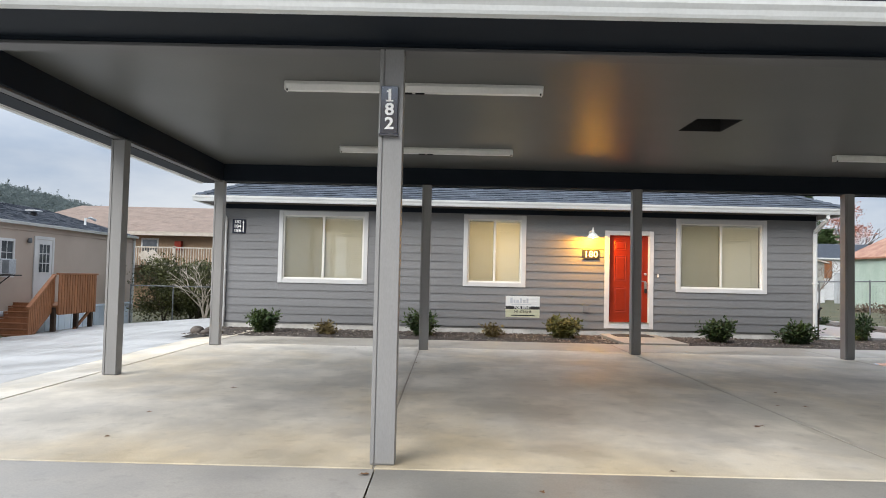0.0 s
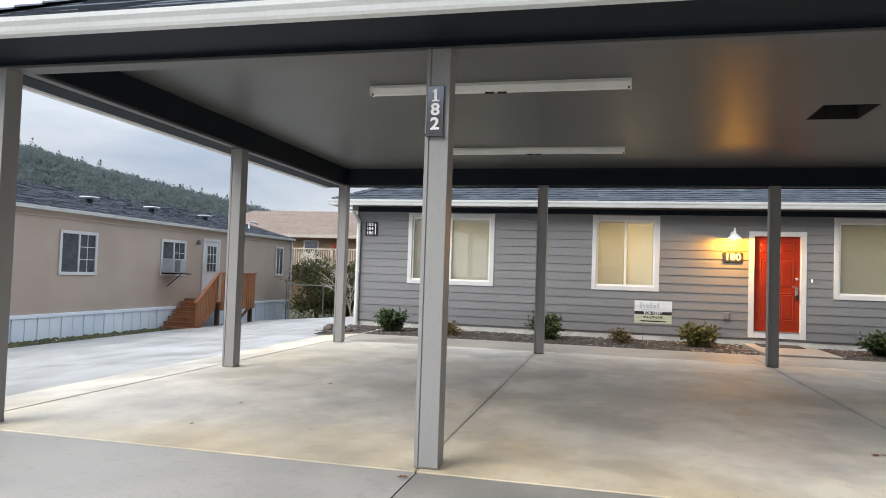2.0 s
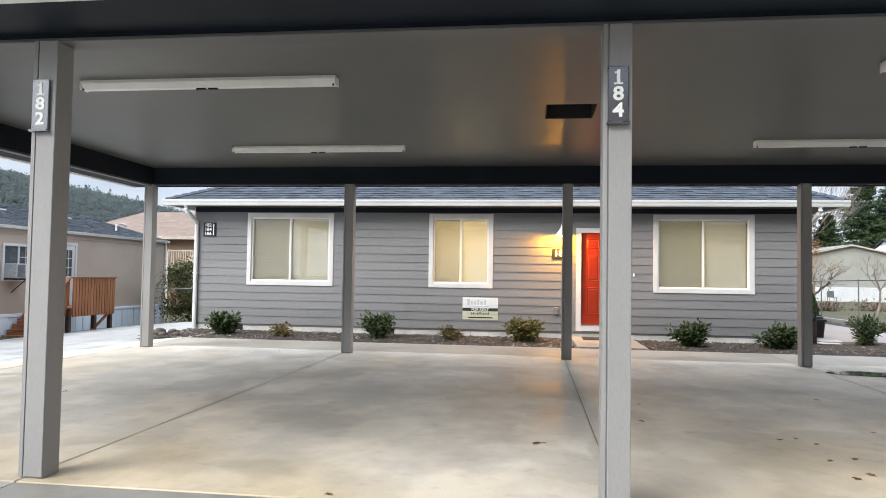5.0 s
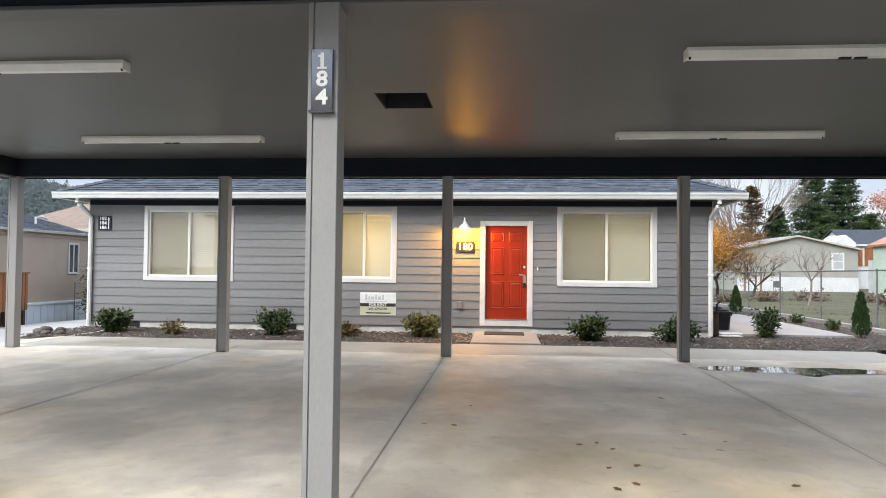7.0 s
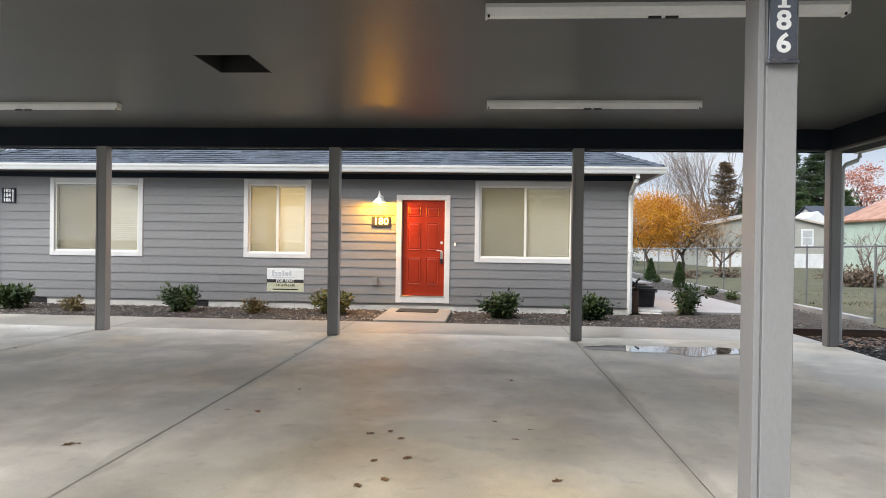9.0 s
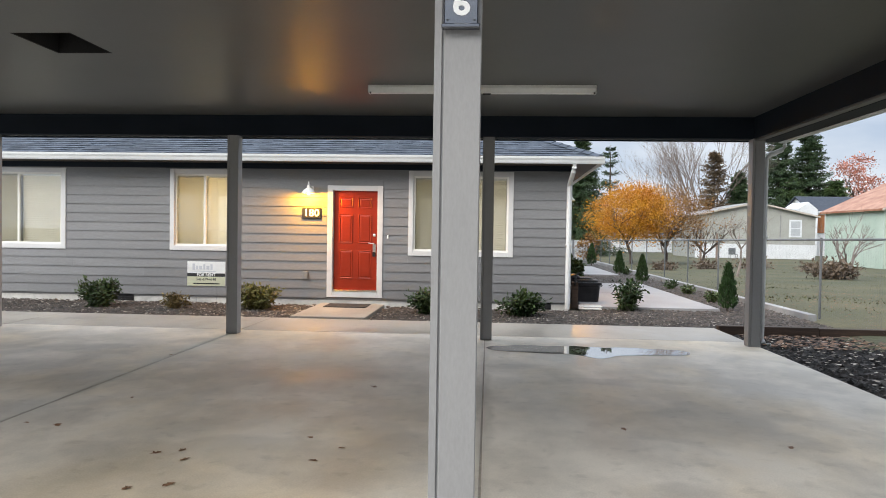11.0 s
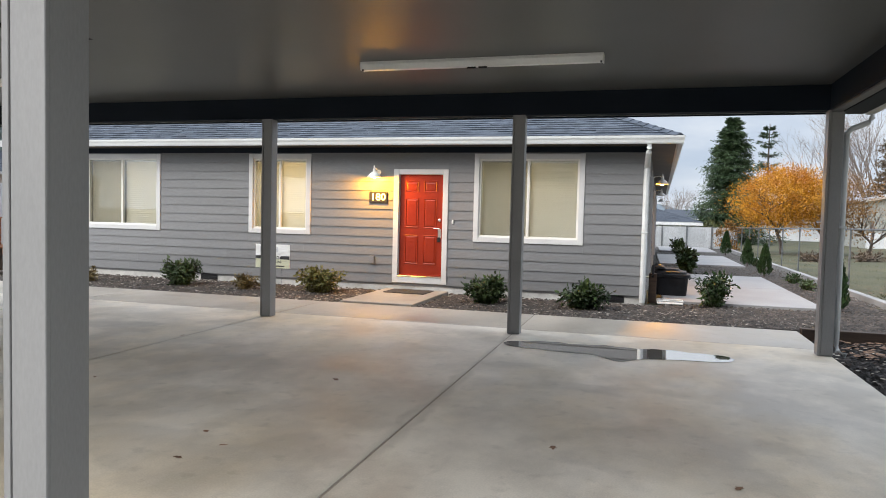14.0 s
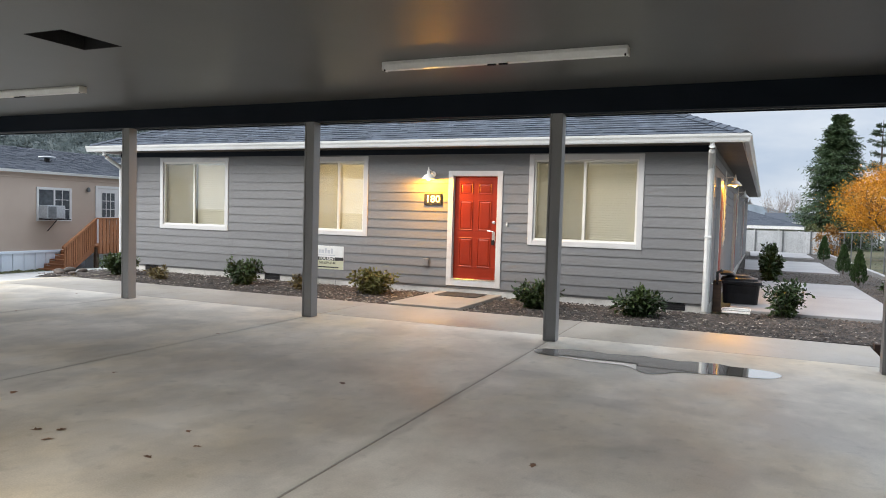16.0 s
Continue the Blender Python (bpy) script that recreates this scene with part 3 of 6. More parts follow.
carport = thing("carport", (3.6, 8.6, 0), "open grey-painted carport with square posts and hipped shingle roof", "carport", kind="structure")
FRONT_X = (-3.63, -0.035, 3.575, 7.228, 10.98)
BACK_X = (-3.65, -0.015, 3.655, 7.335, 11.035)


def post(x, y, top):
    """Square boxed post: core, a face board that leaves a narrow rebate, and a seam."""
    w = 0.081
    p = part("post", box(x - w, x + w, y - w + 0.008, y + w, 0.0, top, 0.004), M_POST, carport)
    part("face_board", box(x - w + 0.034, x + w + 0.001, y - w - 0.004, y - w + 0.012, 0.012, top - 0.002, 0.003), M_POST, p)
    part("edge_strip", box(x - w - 0.001, x - w + 0.026, y - w - 0.001, y - w + 0.012, 0.012, top - 0.002, 0.002), M_POST, p)
    return p


for x in FRONT_X:
    post(x, 4.93, 2.80)
for x in BACK_X:
    post(x, 12.355, 2.87)
for x in (-3.65, 11.03):
    post(x, 8.61, 2.84)
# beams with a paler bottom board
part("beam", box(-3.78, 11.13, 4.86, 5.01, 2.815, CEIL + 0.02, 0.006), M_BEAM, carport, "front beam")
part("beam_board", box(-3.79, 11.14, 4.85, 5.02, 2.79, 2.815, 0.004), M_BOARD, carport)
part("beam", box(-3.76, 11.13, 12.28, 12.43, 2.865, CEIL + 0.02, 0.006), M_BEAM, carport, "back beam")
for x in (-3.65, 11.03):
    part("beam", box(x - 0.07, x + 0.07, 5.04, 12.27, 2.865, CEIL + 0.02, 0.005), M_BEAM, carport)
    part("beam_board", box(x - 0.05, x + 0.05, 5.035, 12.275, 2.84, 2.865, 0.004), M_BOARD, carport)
# eaves all round
EV = (-4.0, 11.37, 4.34, 12.47)
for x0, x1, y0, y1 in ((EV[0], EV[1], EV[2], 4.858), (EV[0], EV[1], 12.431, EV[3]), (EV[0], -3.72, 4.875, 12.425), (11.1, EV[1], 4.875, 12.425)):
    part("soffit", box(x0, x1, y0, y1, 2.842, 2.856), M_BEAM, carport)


def gutter_run(a, b, out, z, parent, name="gutter", h=0.125, d=0.11):
    """An ogee gutter from a to b; out points away from the building."""
    a, b, out = Vector((*a, z)), Vector((*b, z)), Vector((*out, 0))
    prof = [(0, 0), (d * 0.62, 0), (d * 0.72, h * 0.18), (d * 0.8, h * 0.45), (d * 0.98, h * 0.72), (d, h * 0.86), (d * 1.02, h), (d * 0.94, h), (d * 0.92, h * 0.9), (d * 0.7, h * 0.45), (d * 0.6, 0.012), (0.01, 0.012), (0.01, h), (0, h)]
    bm = bmesh.new()
    r0 = [bm.verts.new(a + out * u + Vector((0, 0, v))) for u, v in prof]
    r1 = [bm.verts.new(b + out * u + Vector((0, 0, v))) for u, v in prof]
    for i in range(len(prof)):
        j = (i + 1) % len(prof)
        bm.faces.new((r0[i], r0[j], r1[j], r1[i]))
    bm.faces.new(r0)
    bm.faces.new(r1)
    return part(name, bm, M_GUTTER, parent)


part("fascia", box(EV[0], EV[1], EV[2] - 0.012, EV[2] + 0.012, 2.84, 2.945), M_TRIM, carport)
part("fascia", box(EV[0], EV[1], EV[3] - 0.012, EV[3] + 0.012, 2.857, 3.10), M_TRIM, carport)
part("fascia", prism([(EV[2] + 0.013, 2.84), (EV[3] - 0.013, 2.84), (EV[3] - 0.013, 3.10), (EV[2] + 0.013, 2.945)], "x", EV[0] - 0.012, EV[0] + 0.012), M_TRIM, carport)
part("fascia", prism([(EV[2] + 0.013, 2.84), (EV[3] - 0.013, 2.84), (EV[3] - 0.013, 3.10), (EV[2] + 0.013, 2.945)], "x", EV[1] - 0.012, EV[1] + 0.012), M_TRIM, carport)
gutter_run((EV[0] - 0.1, EV[2] - 0.013), (EV[1] + 0.1, EV[2] - 0.013), (0, -1), 2.83, carport, h=0.105)
gutter_run((EV[0] - 0.1, EV[3] + 0.013), (EV[1] + 0.1, EV[3] + 0.013), (0, 1), 2.99, carport, h=0.105)
gutter_run((EV[0] - 0.013, EV[2]), (EV[0] - 0.013, EV[3]), (-1, 0), 2.83, carport, h=0.105)
gutter_run((EV[1] + 0.013, EV[2]), (EV[1] + 0.013, EV[3]), (1, 0), 2.83, carport, h=0.105)


def shingled(name, eave, ridge, parent, material, expo=0.145, tab=0.32, thick=0.012):
    """One roof slope from an eave line up to a shorter ridge line, laid in stepped courses of separate tabs."""
    e0, e1, r0, r1 = (Vector(p) for p in (*eave, *ridge))
    up = ((r0 + r1) / 2 - (e0 + e1) / 2)
    nrm = (e1 - e0).cross(up).normalized()
    if nrm.z < 0:
        nrm = -nrm
    # slope length square to the eave
    along = (e1 - e0).normalized()
    rise = (r0 - e0) - along * (r0 - e0).dot(along)
    rows = max(1, int(rise.length / expo))
    verts, faces = [], []
    rng = random.Random(len(name) + rows)
    for k in range(rows):
        f0, f1 = k / rows, (k + 1) / rows
        a0, b0 = e0.lerp(r0, f0), e1.lerp(r1, f0)
        a1, b1 = e0.lerp(r0, f1), e1.lerp(r1, f1)
        length = (b0 - a0).length
        n = max(1, int(length / tab))
        s = rng.random() * 0.5
        cuts = [0.0] + sorted(min(0.999, max(0.001, (i + s + rng.uniform(-0.22, 0.22)) / n)) for i in range(1, n)) + [1.0]
        for c0, c1 in zip(cuts, cuts[1:]):
            t = thick * rng.choice((0.7, 1.0, 1.5))
            q = [a0.lerp(b0, c0) + nrm * t, a0.lerp(b0, c1) + nrm * t, a1.lerp(b1, c1) + nrm * 0.002, a1.lerp(b1, c0) + nrm * 0.002, a0.lerp(b0, c0) - nrm * 0.004, a0.lerp(b0, c1) - nrm * 0.004]
            i = len(verts)
            verts += q
            faces += [(i, i + 1, i + 2, i + 3), (i + 4, i + 5, i + 1, i), (i + 4, i, i + 3), (i + 5, i + 2, i + 1)]
    return soup(name, verts, faces, material, parent, kind="stuff")


def hip_roof(x0, x1, y0, y1, z, k, parent, material, off=0.0, zb=None, **kw):
    zb = z if zb is None else zb
    w = min(x1 - x0, y1 - y0) / 2
    h = z + k * w
    if x1 - x0 > y1 - y0:
        ra, rb = (x0 + w, (y0 + y1) / 2, h), (x1 - w, (y0 + y1) / 2, h)
        c = [(x0, y0, z), (x1, y0, z), (x1, y1, zb), (x0, y1, zb)]
        shingled("roof_slope", (c[0], c[1]), (ra, rb), parent, material, **kw)
        shingled("roof_slope", (c[2], c[3]), (rb, ra), parent, material, **kw)
        shingled("roof_slope", (c[1], c[2]), (rb, rb), parent, material, **kw)
        shingled("roof_slope", (c[3], c[0]), (ra, ra), parent, material, **kw)
        hips = ((c[0], ra), (c[3], ra), (c[1], rb), (c[2], rb), (ra, rb))
    else:
        ra, rb = ((x0 + x1) / 2, y0 + w, h), ((x0 + x1) / 2 + off, y1 - w, h)
        c = [(x0, y0, z), (x1, y0, z), (x1 + off, y1, z), (x0 + off, y1, z)]
        shingled("roof_slope", (c[0], c[1]), (ra, ra), parent, material, **kw)
        shingled("roof_slope", (c[2], c[3]), (rb, rb), parent, material, **kw)
        shingled("roof_slope", (c[1], c[2]), (ra, rb), parent, material, **kw)
        shingled("roof_slope", (c[3], c[0]), (rb, ra), parent, material, **kw)
        hips = ((c[0], ra), (c[1], ra), (c[2], rb), (c[3], rb), (ra, rb))
    # cap shingles over hips and ridge
    verts, faces = [], []
    for a, b in hips:
        a, b = Vector(a), Vector(b)
        d = b - a
        n = max(1, int(d.length / 0.2))
        side = d.cross(Vector((0, 0, 1))).normalized() * 0.14
        for i in range(n):
            p, q = a + d * (i / n), a + d * ((i + 1.15) / n)
            j = len(verts)
            verts += [p - side + Vector((0, 0, -0.01)), p + Vector((0, 0, 0.05)), p + side + Vector((0, 0, -0.01)), q - side + Vector((0, 0, -0.025)), q + Vector((0, 0, 0.03)), q + side + Vector((0, 0, -0.025))]
            faces += [(j, j + 1, j + 4, j + 3), (j + 1, j + 2, j + 5, j + 4), (j, j + 2, j + 1)]
    soup("roof_cap", verts, faces, material, parent, kind="stuff")


hip_roof(EV[0] - 0.03, EV[1] + 0.03, EV[2] - 0.03, EV[3] + 0.03, 2.945, 0.57, carport, M_SHINGLE, zb=3.11, expo=0.15, tab=0.33)

# smooth ceiling with an open attic hatch
HATCH = (3.22, 3.76, 8.18, 8.86)
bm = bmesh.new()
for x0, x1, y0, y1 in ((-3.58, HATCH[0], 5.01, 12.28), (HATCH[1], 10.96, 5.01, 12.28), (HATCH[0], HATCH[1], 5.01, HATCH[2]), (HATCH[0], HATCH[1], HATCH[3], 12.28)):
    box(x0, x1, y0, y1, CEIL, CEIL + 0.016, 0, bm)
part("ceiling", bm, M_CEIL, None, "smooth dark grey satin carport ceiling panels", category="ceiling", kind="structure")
hatch = thing("attic_hatch", (3.5, 8.5, CEIL), "dark open attic hatch in the carport ceiling", "hatch")
# near-black lining and panel: the attic's darkness put into their colour
part("hatch_lining", box(HATCH[0] - 0.0, HATCH[0] + 0.015, HATCH[2], HATCH[3], CEIL + 0.001, CEIL + 0.25, 0, box(HATCH[1] - 0.015, HATCH[1], HATCH[2], HATCH[3], CEIL + 0.001, CEIL + 0.25, 0, box(HATCH[0], HATCH[1], HATCH[2], HATCH[2] + 0.015, CEIL + 0.001, CEIL + 0.25, 0, box(HATCH[0], HATCH[1], HATCH[3] - 0.015, HATCH[3], CEIL + 0.001, CEIL + 0.25)))), M_DARK, hatch)
part("hatch_panel", box(HATCH[0] + 0.002, HATCH[1] - 0.002, HATCH[2] + 0.002, HATCH[3] - 0.002, CEIL + 0.2, CEIL + 0.22), M_DARK, hatch)


def strip_light(x, y, group="strip lights under the carport ceiling"):
    t = thing("strip_light", (x, y, CEIL), "unlit white strip light fixed to the ceiling", "ceiling light", group)
    z = CEIL
    for a, b in ((-1.265, 1.265),):
        part("housing", prism([(y - 0.055, z), (y - 0.06, z - 0.03), (y - 0.035, z - 0.085), (y + 0.035, z - 0.085), (y + 0.06, z - 0.03), (y + 0.055, z)], "x", x + a, x + b), M_ENAMEL, t)
    for s in (-1.268, 1.268):
        part("end_cap", box(x + s - 0.006, x + s + 0.006, y - 0.062, y + 0.062, z - 0.088, z - 0.002, 0.004), M_ENAMEL, t)
        part("lamp_holder", box(x + s * 0.985 - 0.008, x + s * 0.985 + 0.008, y - 0.045, y - 0.03, z - 0.096, z - 0.075, 0.003), M_BLACK, t)
    for s in (-0.06, 0.06):
        part("clip", box(x + s - 0.045, x + s + 0.045, y - 0.016, y + 0.016, z - 0.10, z - 0.08, 0.003), M_BLACK, t)
    return t


for x, y in ((0.0, 7.0), (0.02, 10.4), (7.24, 6.9), (7.24, 10.29)):
    strip_light(x, y)


def number_plate(x, digits):
    y = 4.835
    t = thing("number_plate", (x, y, 2.2), "dark slate plate with white numerals %s screwed to a post" % digits, "sign", "post number plates")
    part("plate", box(x - 0.058, x + 0.058, y - 0.012, y + 0.006, 2.215, 2.54, 0.003), M_PLATE, t)
    part("lip", box(x - 0.066, x + 0.066, y - 0.03, y + 0.006, 2.2, 2.215, 0.003), M_PLATE, t)
    for i, d in enumerate(digits):
        lettering(d, 0.112, M_WHITE, t, (x + 0.001, y - 0.0135, 2.474 - 0.096 * i), bold=0.026, depth=0.0015, squeeze=1.12)
        if d == "1":
            part("numeral_serif", box(x - 0.024, x + 0.026, y - 0.0152, y - 0.012, 2.474 - 0.0395 - 0.096 * i, 2.474 - 0.030 - 0.096 * i), M_WHITE, t)
            part("numeral_serif", box(x - 0.02, x - 0.004, y - 0.0152, y - 0.012, 2.474 + 0.024 - 0.096 * i, 2.474 + 0.034 - 0.096 * i), M_WHITE, t)
    for sx, sz in ((-0.046, 2.527), (0.046, 2.527), (-0.046, 2.23), (0.046, 2.23)):
        part("screw", lathe([(0.0, -0.002), (0.005, 0), (0.005, 0.002)], 8), M_GALV, t, at=(x + sx, y - 0.013, sz))


number_plate(-0.045, "182")
number_plate(3.575, "184")
number_plate(7.238, "186")

# downspout at the back corner post
ds = thing("downspout", (11.16, 12.36, 0), "white rain pipe strapped to the corner post", "downspout")
part("pipe", tube([(11.43, 12.4, 2.84), (11.43, 12.4, 2.79), (11.39, 12.39, 2.73), (11.22, 12.37, 2.66), (11.165, 12.36, 2.6), (11.165, 12.36, 1.2), (11.165, 12.36, 0.16), (11.18, 12.35, 0.06), (11.26, 12.3, 0.02)], 0.034, 10), M_GUTTER, ds, smooth=True)
part("strap", box(11.12, 11.205, 12.31, 12.4, 1.5, 1.53, 0.002), M_GUTTER, ds)

# ---------------------------------------------------------------- house
HX0, HX1, HY0, HY1 = -4.92, 8.99, 16.55, 41.5


def SK(y):
    """The side walls run slightly off square."""
    return 0.019 * (y - 16.55)


def skewed(x0, x1, y0, y1, z0, z1):
    a, b = SK(y0), SK(y1)
    return prism([(x0 + a, y0), (x1 + a, y0), (x1 + b, y1), (x0 + b, y1)], "z", z0, z1)


EZ = 2.885
house = thing("house", (2.0, 16.6, 0), "long single-storey grey house with white trim and hipped shingle roof", "house", kind="structure")
OPEN = {"west": (-3.52, -1.605, 1.15, 2.66), "middle": (0.83, 2.11, 1.16, 2.66), "door": (4.15, 5.105, 0.16, 2.36), "east": (5.815, 7.75, 1.13, 2.66)}


def wall_with_openings():
    """Front wall built of boxes round the openings."""
    bm = bmesh.new()
    y0, y1 = HY0, HY0 + 0.16
    xs = [HX0]
    for o in sorted(OPEN.values()):
        box(xs[-1], o[0], y0, y1, 0.1, EZ, 0, bm)
        box(o[0], o[1], y0, y1, 0.1, o[2], 0, bm)
        box(o[0], o[1], y0, y1, o[3], EZ, 0, bm)
        xs.append(o[1])
    box(xs[-1], HX1, y0, y1, 0.1, EZ, 0, bm)
    return part("wall_south", bm, M_SIDING, house)


wall_s = wall_with_openings()
part("wall_east", skewed(HX1 - 0.16, HX1, HY0 + 0.161, HY1, 0.1, EZ), M_SIDING, house)
part("wall_west", skewed(HX0, HX0 + 0.16, HY0 + 0.161, HY1, 0.1, EZ), M_SIDING, house)
part("wall_north", skewed(HX0 + 0.161, HX1 - 0.161, HY1 - 0.16, HY1, 0.1, EZ), M_SIDING, house)
part("foundation", skewed(HX0 + 0.01, HX1 - 0.01, HY0 + 0.012, HY1 - 0.01, -0.25, 0.145), M_FOUND, house)
part("attic_floor", skewed(HX0 + 0.16, HX1 - 0.16, HY0 + 0.161, HY1 - 0.161, 2.82, 2.84), M_ROOM, house)
for x in (-0.9, 3.6, 5.4):
    part("room_partition", box(x, x + 0.1, HY0 + 0.162, 20.4, 0.146, 2.815), M_ROOM, house)
part("room_partition", box(HX0 + 0.162, HX1 - 0.162, 20.41, 20.5, 0.146, 2.815), M_ROOM, house)
for a, b in ((HX0 + 0.162, -0.902), (-0.798, 3.598), (3.702, 5.398), (5.502, HX1 - 0.162)):
    part("room_lining", box(a, b, HY0 + 0.162, HY0 + 0.17, 0.146, 0.9), M_ROOM, house)

# soffit, fascia, gutter
GX0, GX1, GY0, GY1 = -5.36, 9.44, 16.06, 42.0
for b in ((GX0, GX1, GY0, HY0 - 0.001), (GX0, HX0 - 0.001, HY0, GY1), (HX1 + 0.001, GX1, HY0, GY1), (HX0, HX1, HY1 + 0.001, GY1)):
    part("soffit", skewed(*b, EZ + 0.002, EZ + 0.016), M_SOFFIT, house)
part("fascia", box(GX0, GX1, GY0 - 0.02, GY0, EZ, 3.02), M_TRIM, house)
part("fascia", skewed(GX1, GX1 + 0.02, GY0 - 0.02, GY1, EZ, 3.02), M_TRIM, house)
part("fascia", skewed(GX0 - 0.02, GX0, GY0 - 0.02, GY1, EZ, 3.02), M_TRIM, house)
gutter_run((GX0 - 0.11, GY0 - 0.021), (GX1 + 0.11, GY0 - 0.021), (0, -1), EZ - 0.005, house, h=0.135)
gutter_run((GX1 + 0.021, GY0), (GX1 + 0.021 + SK(GY1), GY1), (1, 0), EZ - 0.005, house, h=0.135)
gutter_run((GX0 - 0.021, GY0), (GX0 - 0.021 + SK(GY1), GY1), (-1, 0), EZ - 0.005, house, h=0.135)
hip_roof(GX0 - 0.05, GX1 + 0.05, GY0 - 0.05, GY1, 3.02, 0.44, house, M_SHINGLE, off=SK(GY1), expo=0.145, tab=0.31, thick=0.014)


def house_downspout(x, side):
    y = HY0 - 0.06
    bm = tube([(x + side * 0.03, GY0 - 0.07, EZ), (x + side * 0.03, GY0 - 0.07, EZ - 0.08), (x + side * 0.025, GY0 + 0.0, EZ - 0.14), (x, y - 0.02, EZ - 0.36), (x, y, EZ - 0.44), (x, y, 0.02)], 0.05, 8)
    part("downspout", bm, M_GUTTER, house)
    part("downspout_strap", box(x - 0.055, x + 0.055, y - 0.05, HY0 - 0.001, 1.3, 1.33, 0.002), M_GUTTER, house)


# board added under the eave; its near-black colour carries the eave's shade
part("frieze_board", box(HX0, HX1, HY0 - 0.034, HY0 - 0.0285, 2.775, EZ + 0.001), M_BEAM, house, "frieze board under the eave, near-black to hold the eave's shade")
house_downspout(8.95, 1)
house_downspout(-4.87, -1)

# ---------------------------------------------------------------- windows, door and fittings of the front wall


def front_window(key, trim, group="front windows"):
    """Two-light vinyl slider with flat white casing, glass and closed blinds."""
    x0, x1, z0, z1 = OPEN[key]
    t0, t1, b0, b1 = trim
    y = HY0
    w = thing("window_" + {"west": "1", "middle": "2", "east": "3"}[key], (x0, y, z0), "white two-pane sliding window with closed cream blinds", "window", group, "structure")
    for n, b in (("casing", (t0, x0 + 0.004, y - 0.034, y + 0.01, b0, b1)), ("casing", (x1 - 0.004, t1, y - 0.034, y + 0.01, b0, b1)), ("casing", (x0 + 0.005, x1 - 0.005, y - 0.032, y + 0.01, z1 - 0.004, b1 - 0.002)), ("window_sill", (x0 + 0.005, x1 - 0.005, y - 0.036, y + 0.01, b0, z0 + 0.004))):
        part(n, box(*b, 0.004), M_TRIM, w)
    f = 0.042
    fr = part("frame", box(x0, x0 + f, y + 0.005, y + 0.075, z0, z1, 0.004, box(x1 - f, x1, y + 0.005, y + 0.075, z0, z1, 0.004, box(x0 + f, x1 - f, y + 0.006, y + 0.075, z0, z0 + f, 0.004, box(x0 + f, x1 - f, y + 0.006, y + 0.075, z1 - f, z1, 0.004)))), M_VINYL, w)
    xm = (x0 + x1) / 2
    part("meeting_rail", box(xm - 0.026, xm + 0.026, y + 0.0, y + 0.05, z0 + f, z1 - f, 0.004), M_VINYL, w)
    for a, b, d in ((x0 + f, xm - 0.026, 0.03), (xm + 0.026, x1 - f, 0.018)):
        g = part("pane", box(a - 0.003, b + 0.003, y + d, y + d + 0.004, z0 + f - 0.003, z1 - f + 0.003), M_GLASS, w)
        g.visible_shadow = False
        if d > 0.02:
            part("insect_screen", box(a - 0.004, b + 0.004, y + 0.012, y + 0.0145, z0 + f - 0.004, z1 - f + 0.004), M_SCREEN, w, "grey insect screen")
        # one blind behind each light
        bl = bmesh.new()
        n = int((z1 - z0 - 2 * f) / 0.045)
        for k in range(n):
            z = z1 - f - 0.05 - k * 0.045
            v = [bl.verts.new(c) for c in ((a + 0.01, y + 0.085, z - 0.021), (b - 0.01, y + 0.085, z - 0.021), (b - 0.01, y + 0.104, z + 0.004), (a + 0.01, y + 0.104, z + 0.004), (b - 0.01, y + 0.114, z + 0.026), (a + 0.01, y + 0.114, z + 0.026))]
            bl.faces.new((v[0], v[1], v[2], v[3]))
            bl.faces.new((v[3], v[2], v[4], v[5]))
        part("blind", bl, M_BLIND, w, kind="stuff")
        part("head_rail", box(a + 0.005, b - 0.005, y + 0.083, y + 0.115, z1 - f - 0.03, z1 - f - 0.002, 0.004), M_VINYL, w)
    return w


front_window("west", (-3.614, -1.512, 1.055, 2.755))
front_window("middle", (0.737, 2.205, 1.068, 2.755))
front_window("east", (5.722, 7.845, 1.037, 2.757))

door = thing("door_1", (4.18, HY0, 0.31), "closed red six-panel front door with white casing", "door", kind="structure")
y = HY0
for b in ((4.054, 4.165, y - 0.034, y + 0.01, 0.158, 2.447), (5.09, 5.199, y - 0.034, y + 0.01, 0.158, 2.447), (4.166, 5.089, y - 0.033, y + 0.01, 2.345, 2.446)):
    part("casing", box(*b, 0.004), M_TRIM, door)
part("jamb", box(4.151, 4.176, y + 0.011, y + 0.14, 0.3, 2.358, 0, box(5.079, 5.104, y + 0.011, y + 0.14, 0.3, 2.358, 0, box(4.176, 5.079, y + 0.011, y + 0.14, 2.343, 2.358))), M_TRIM, door)
part("threshold_board", box(4.166, 5.089, y - 0.033, y + 0.06, 0.16, 0.285, 0.004), M_TRIM, door)
part("threshold", box(4.17, 5.085, y - 0.045, y + 0.12, 0.286, 0.306, 0.004), M_METAL, door)


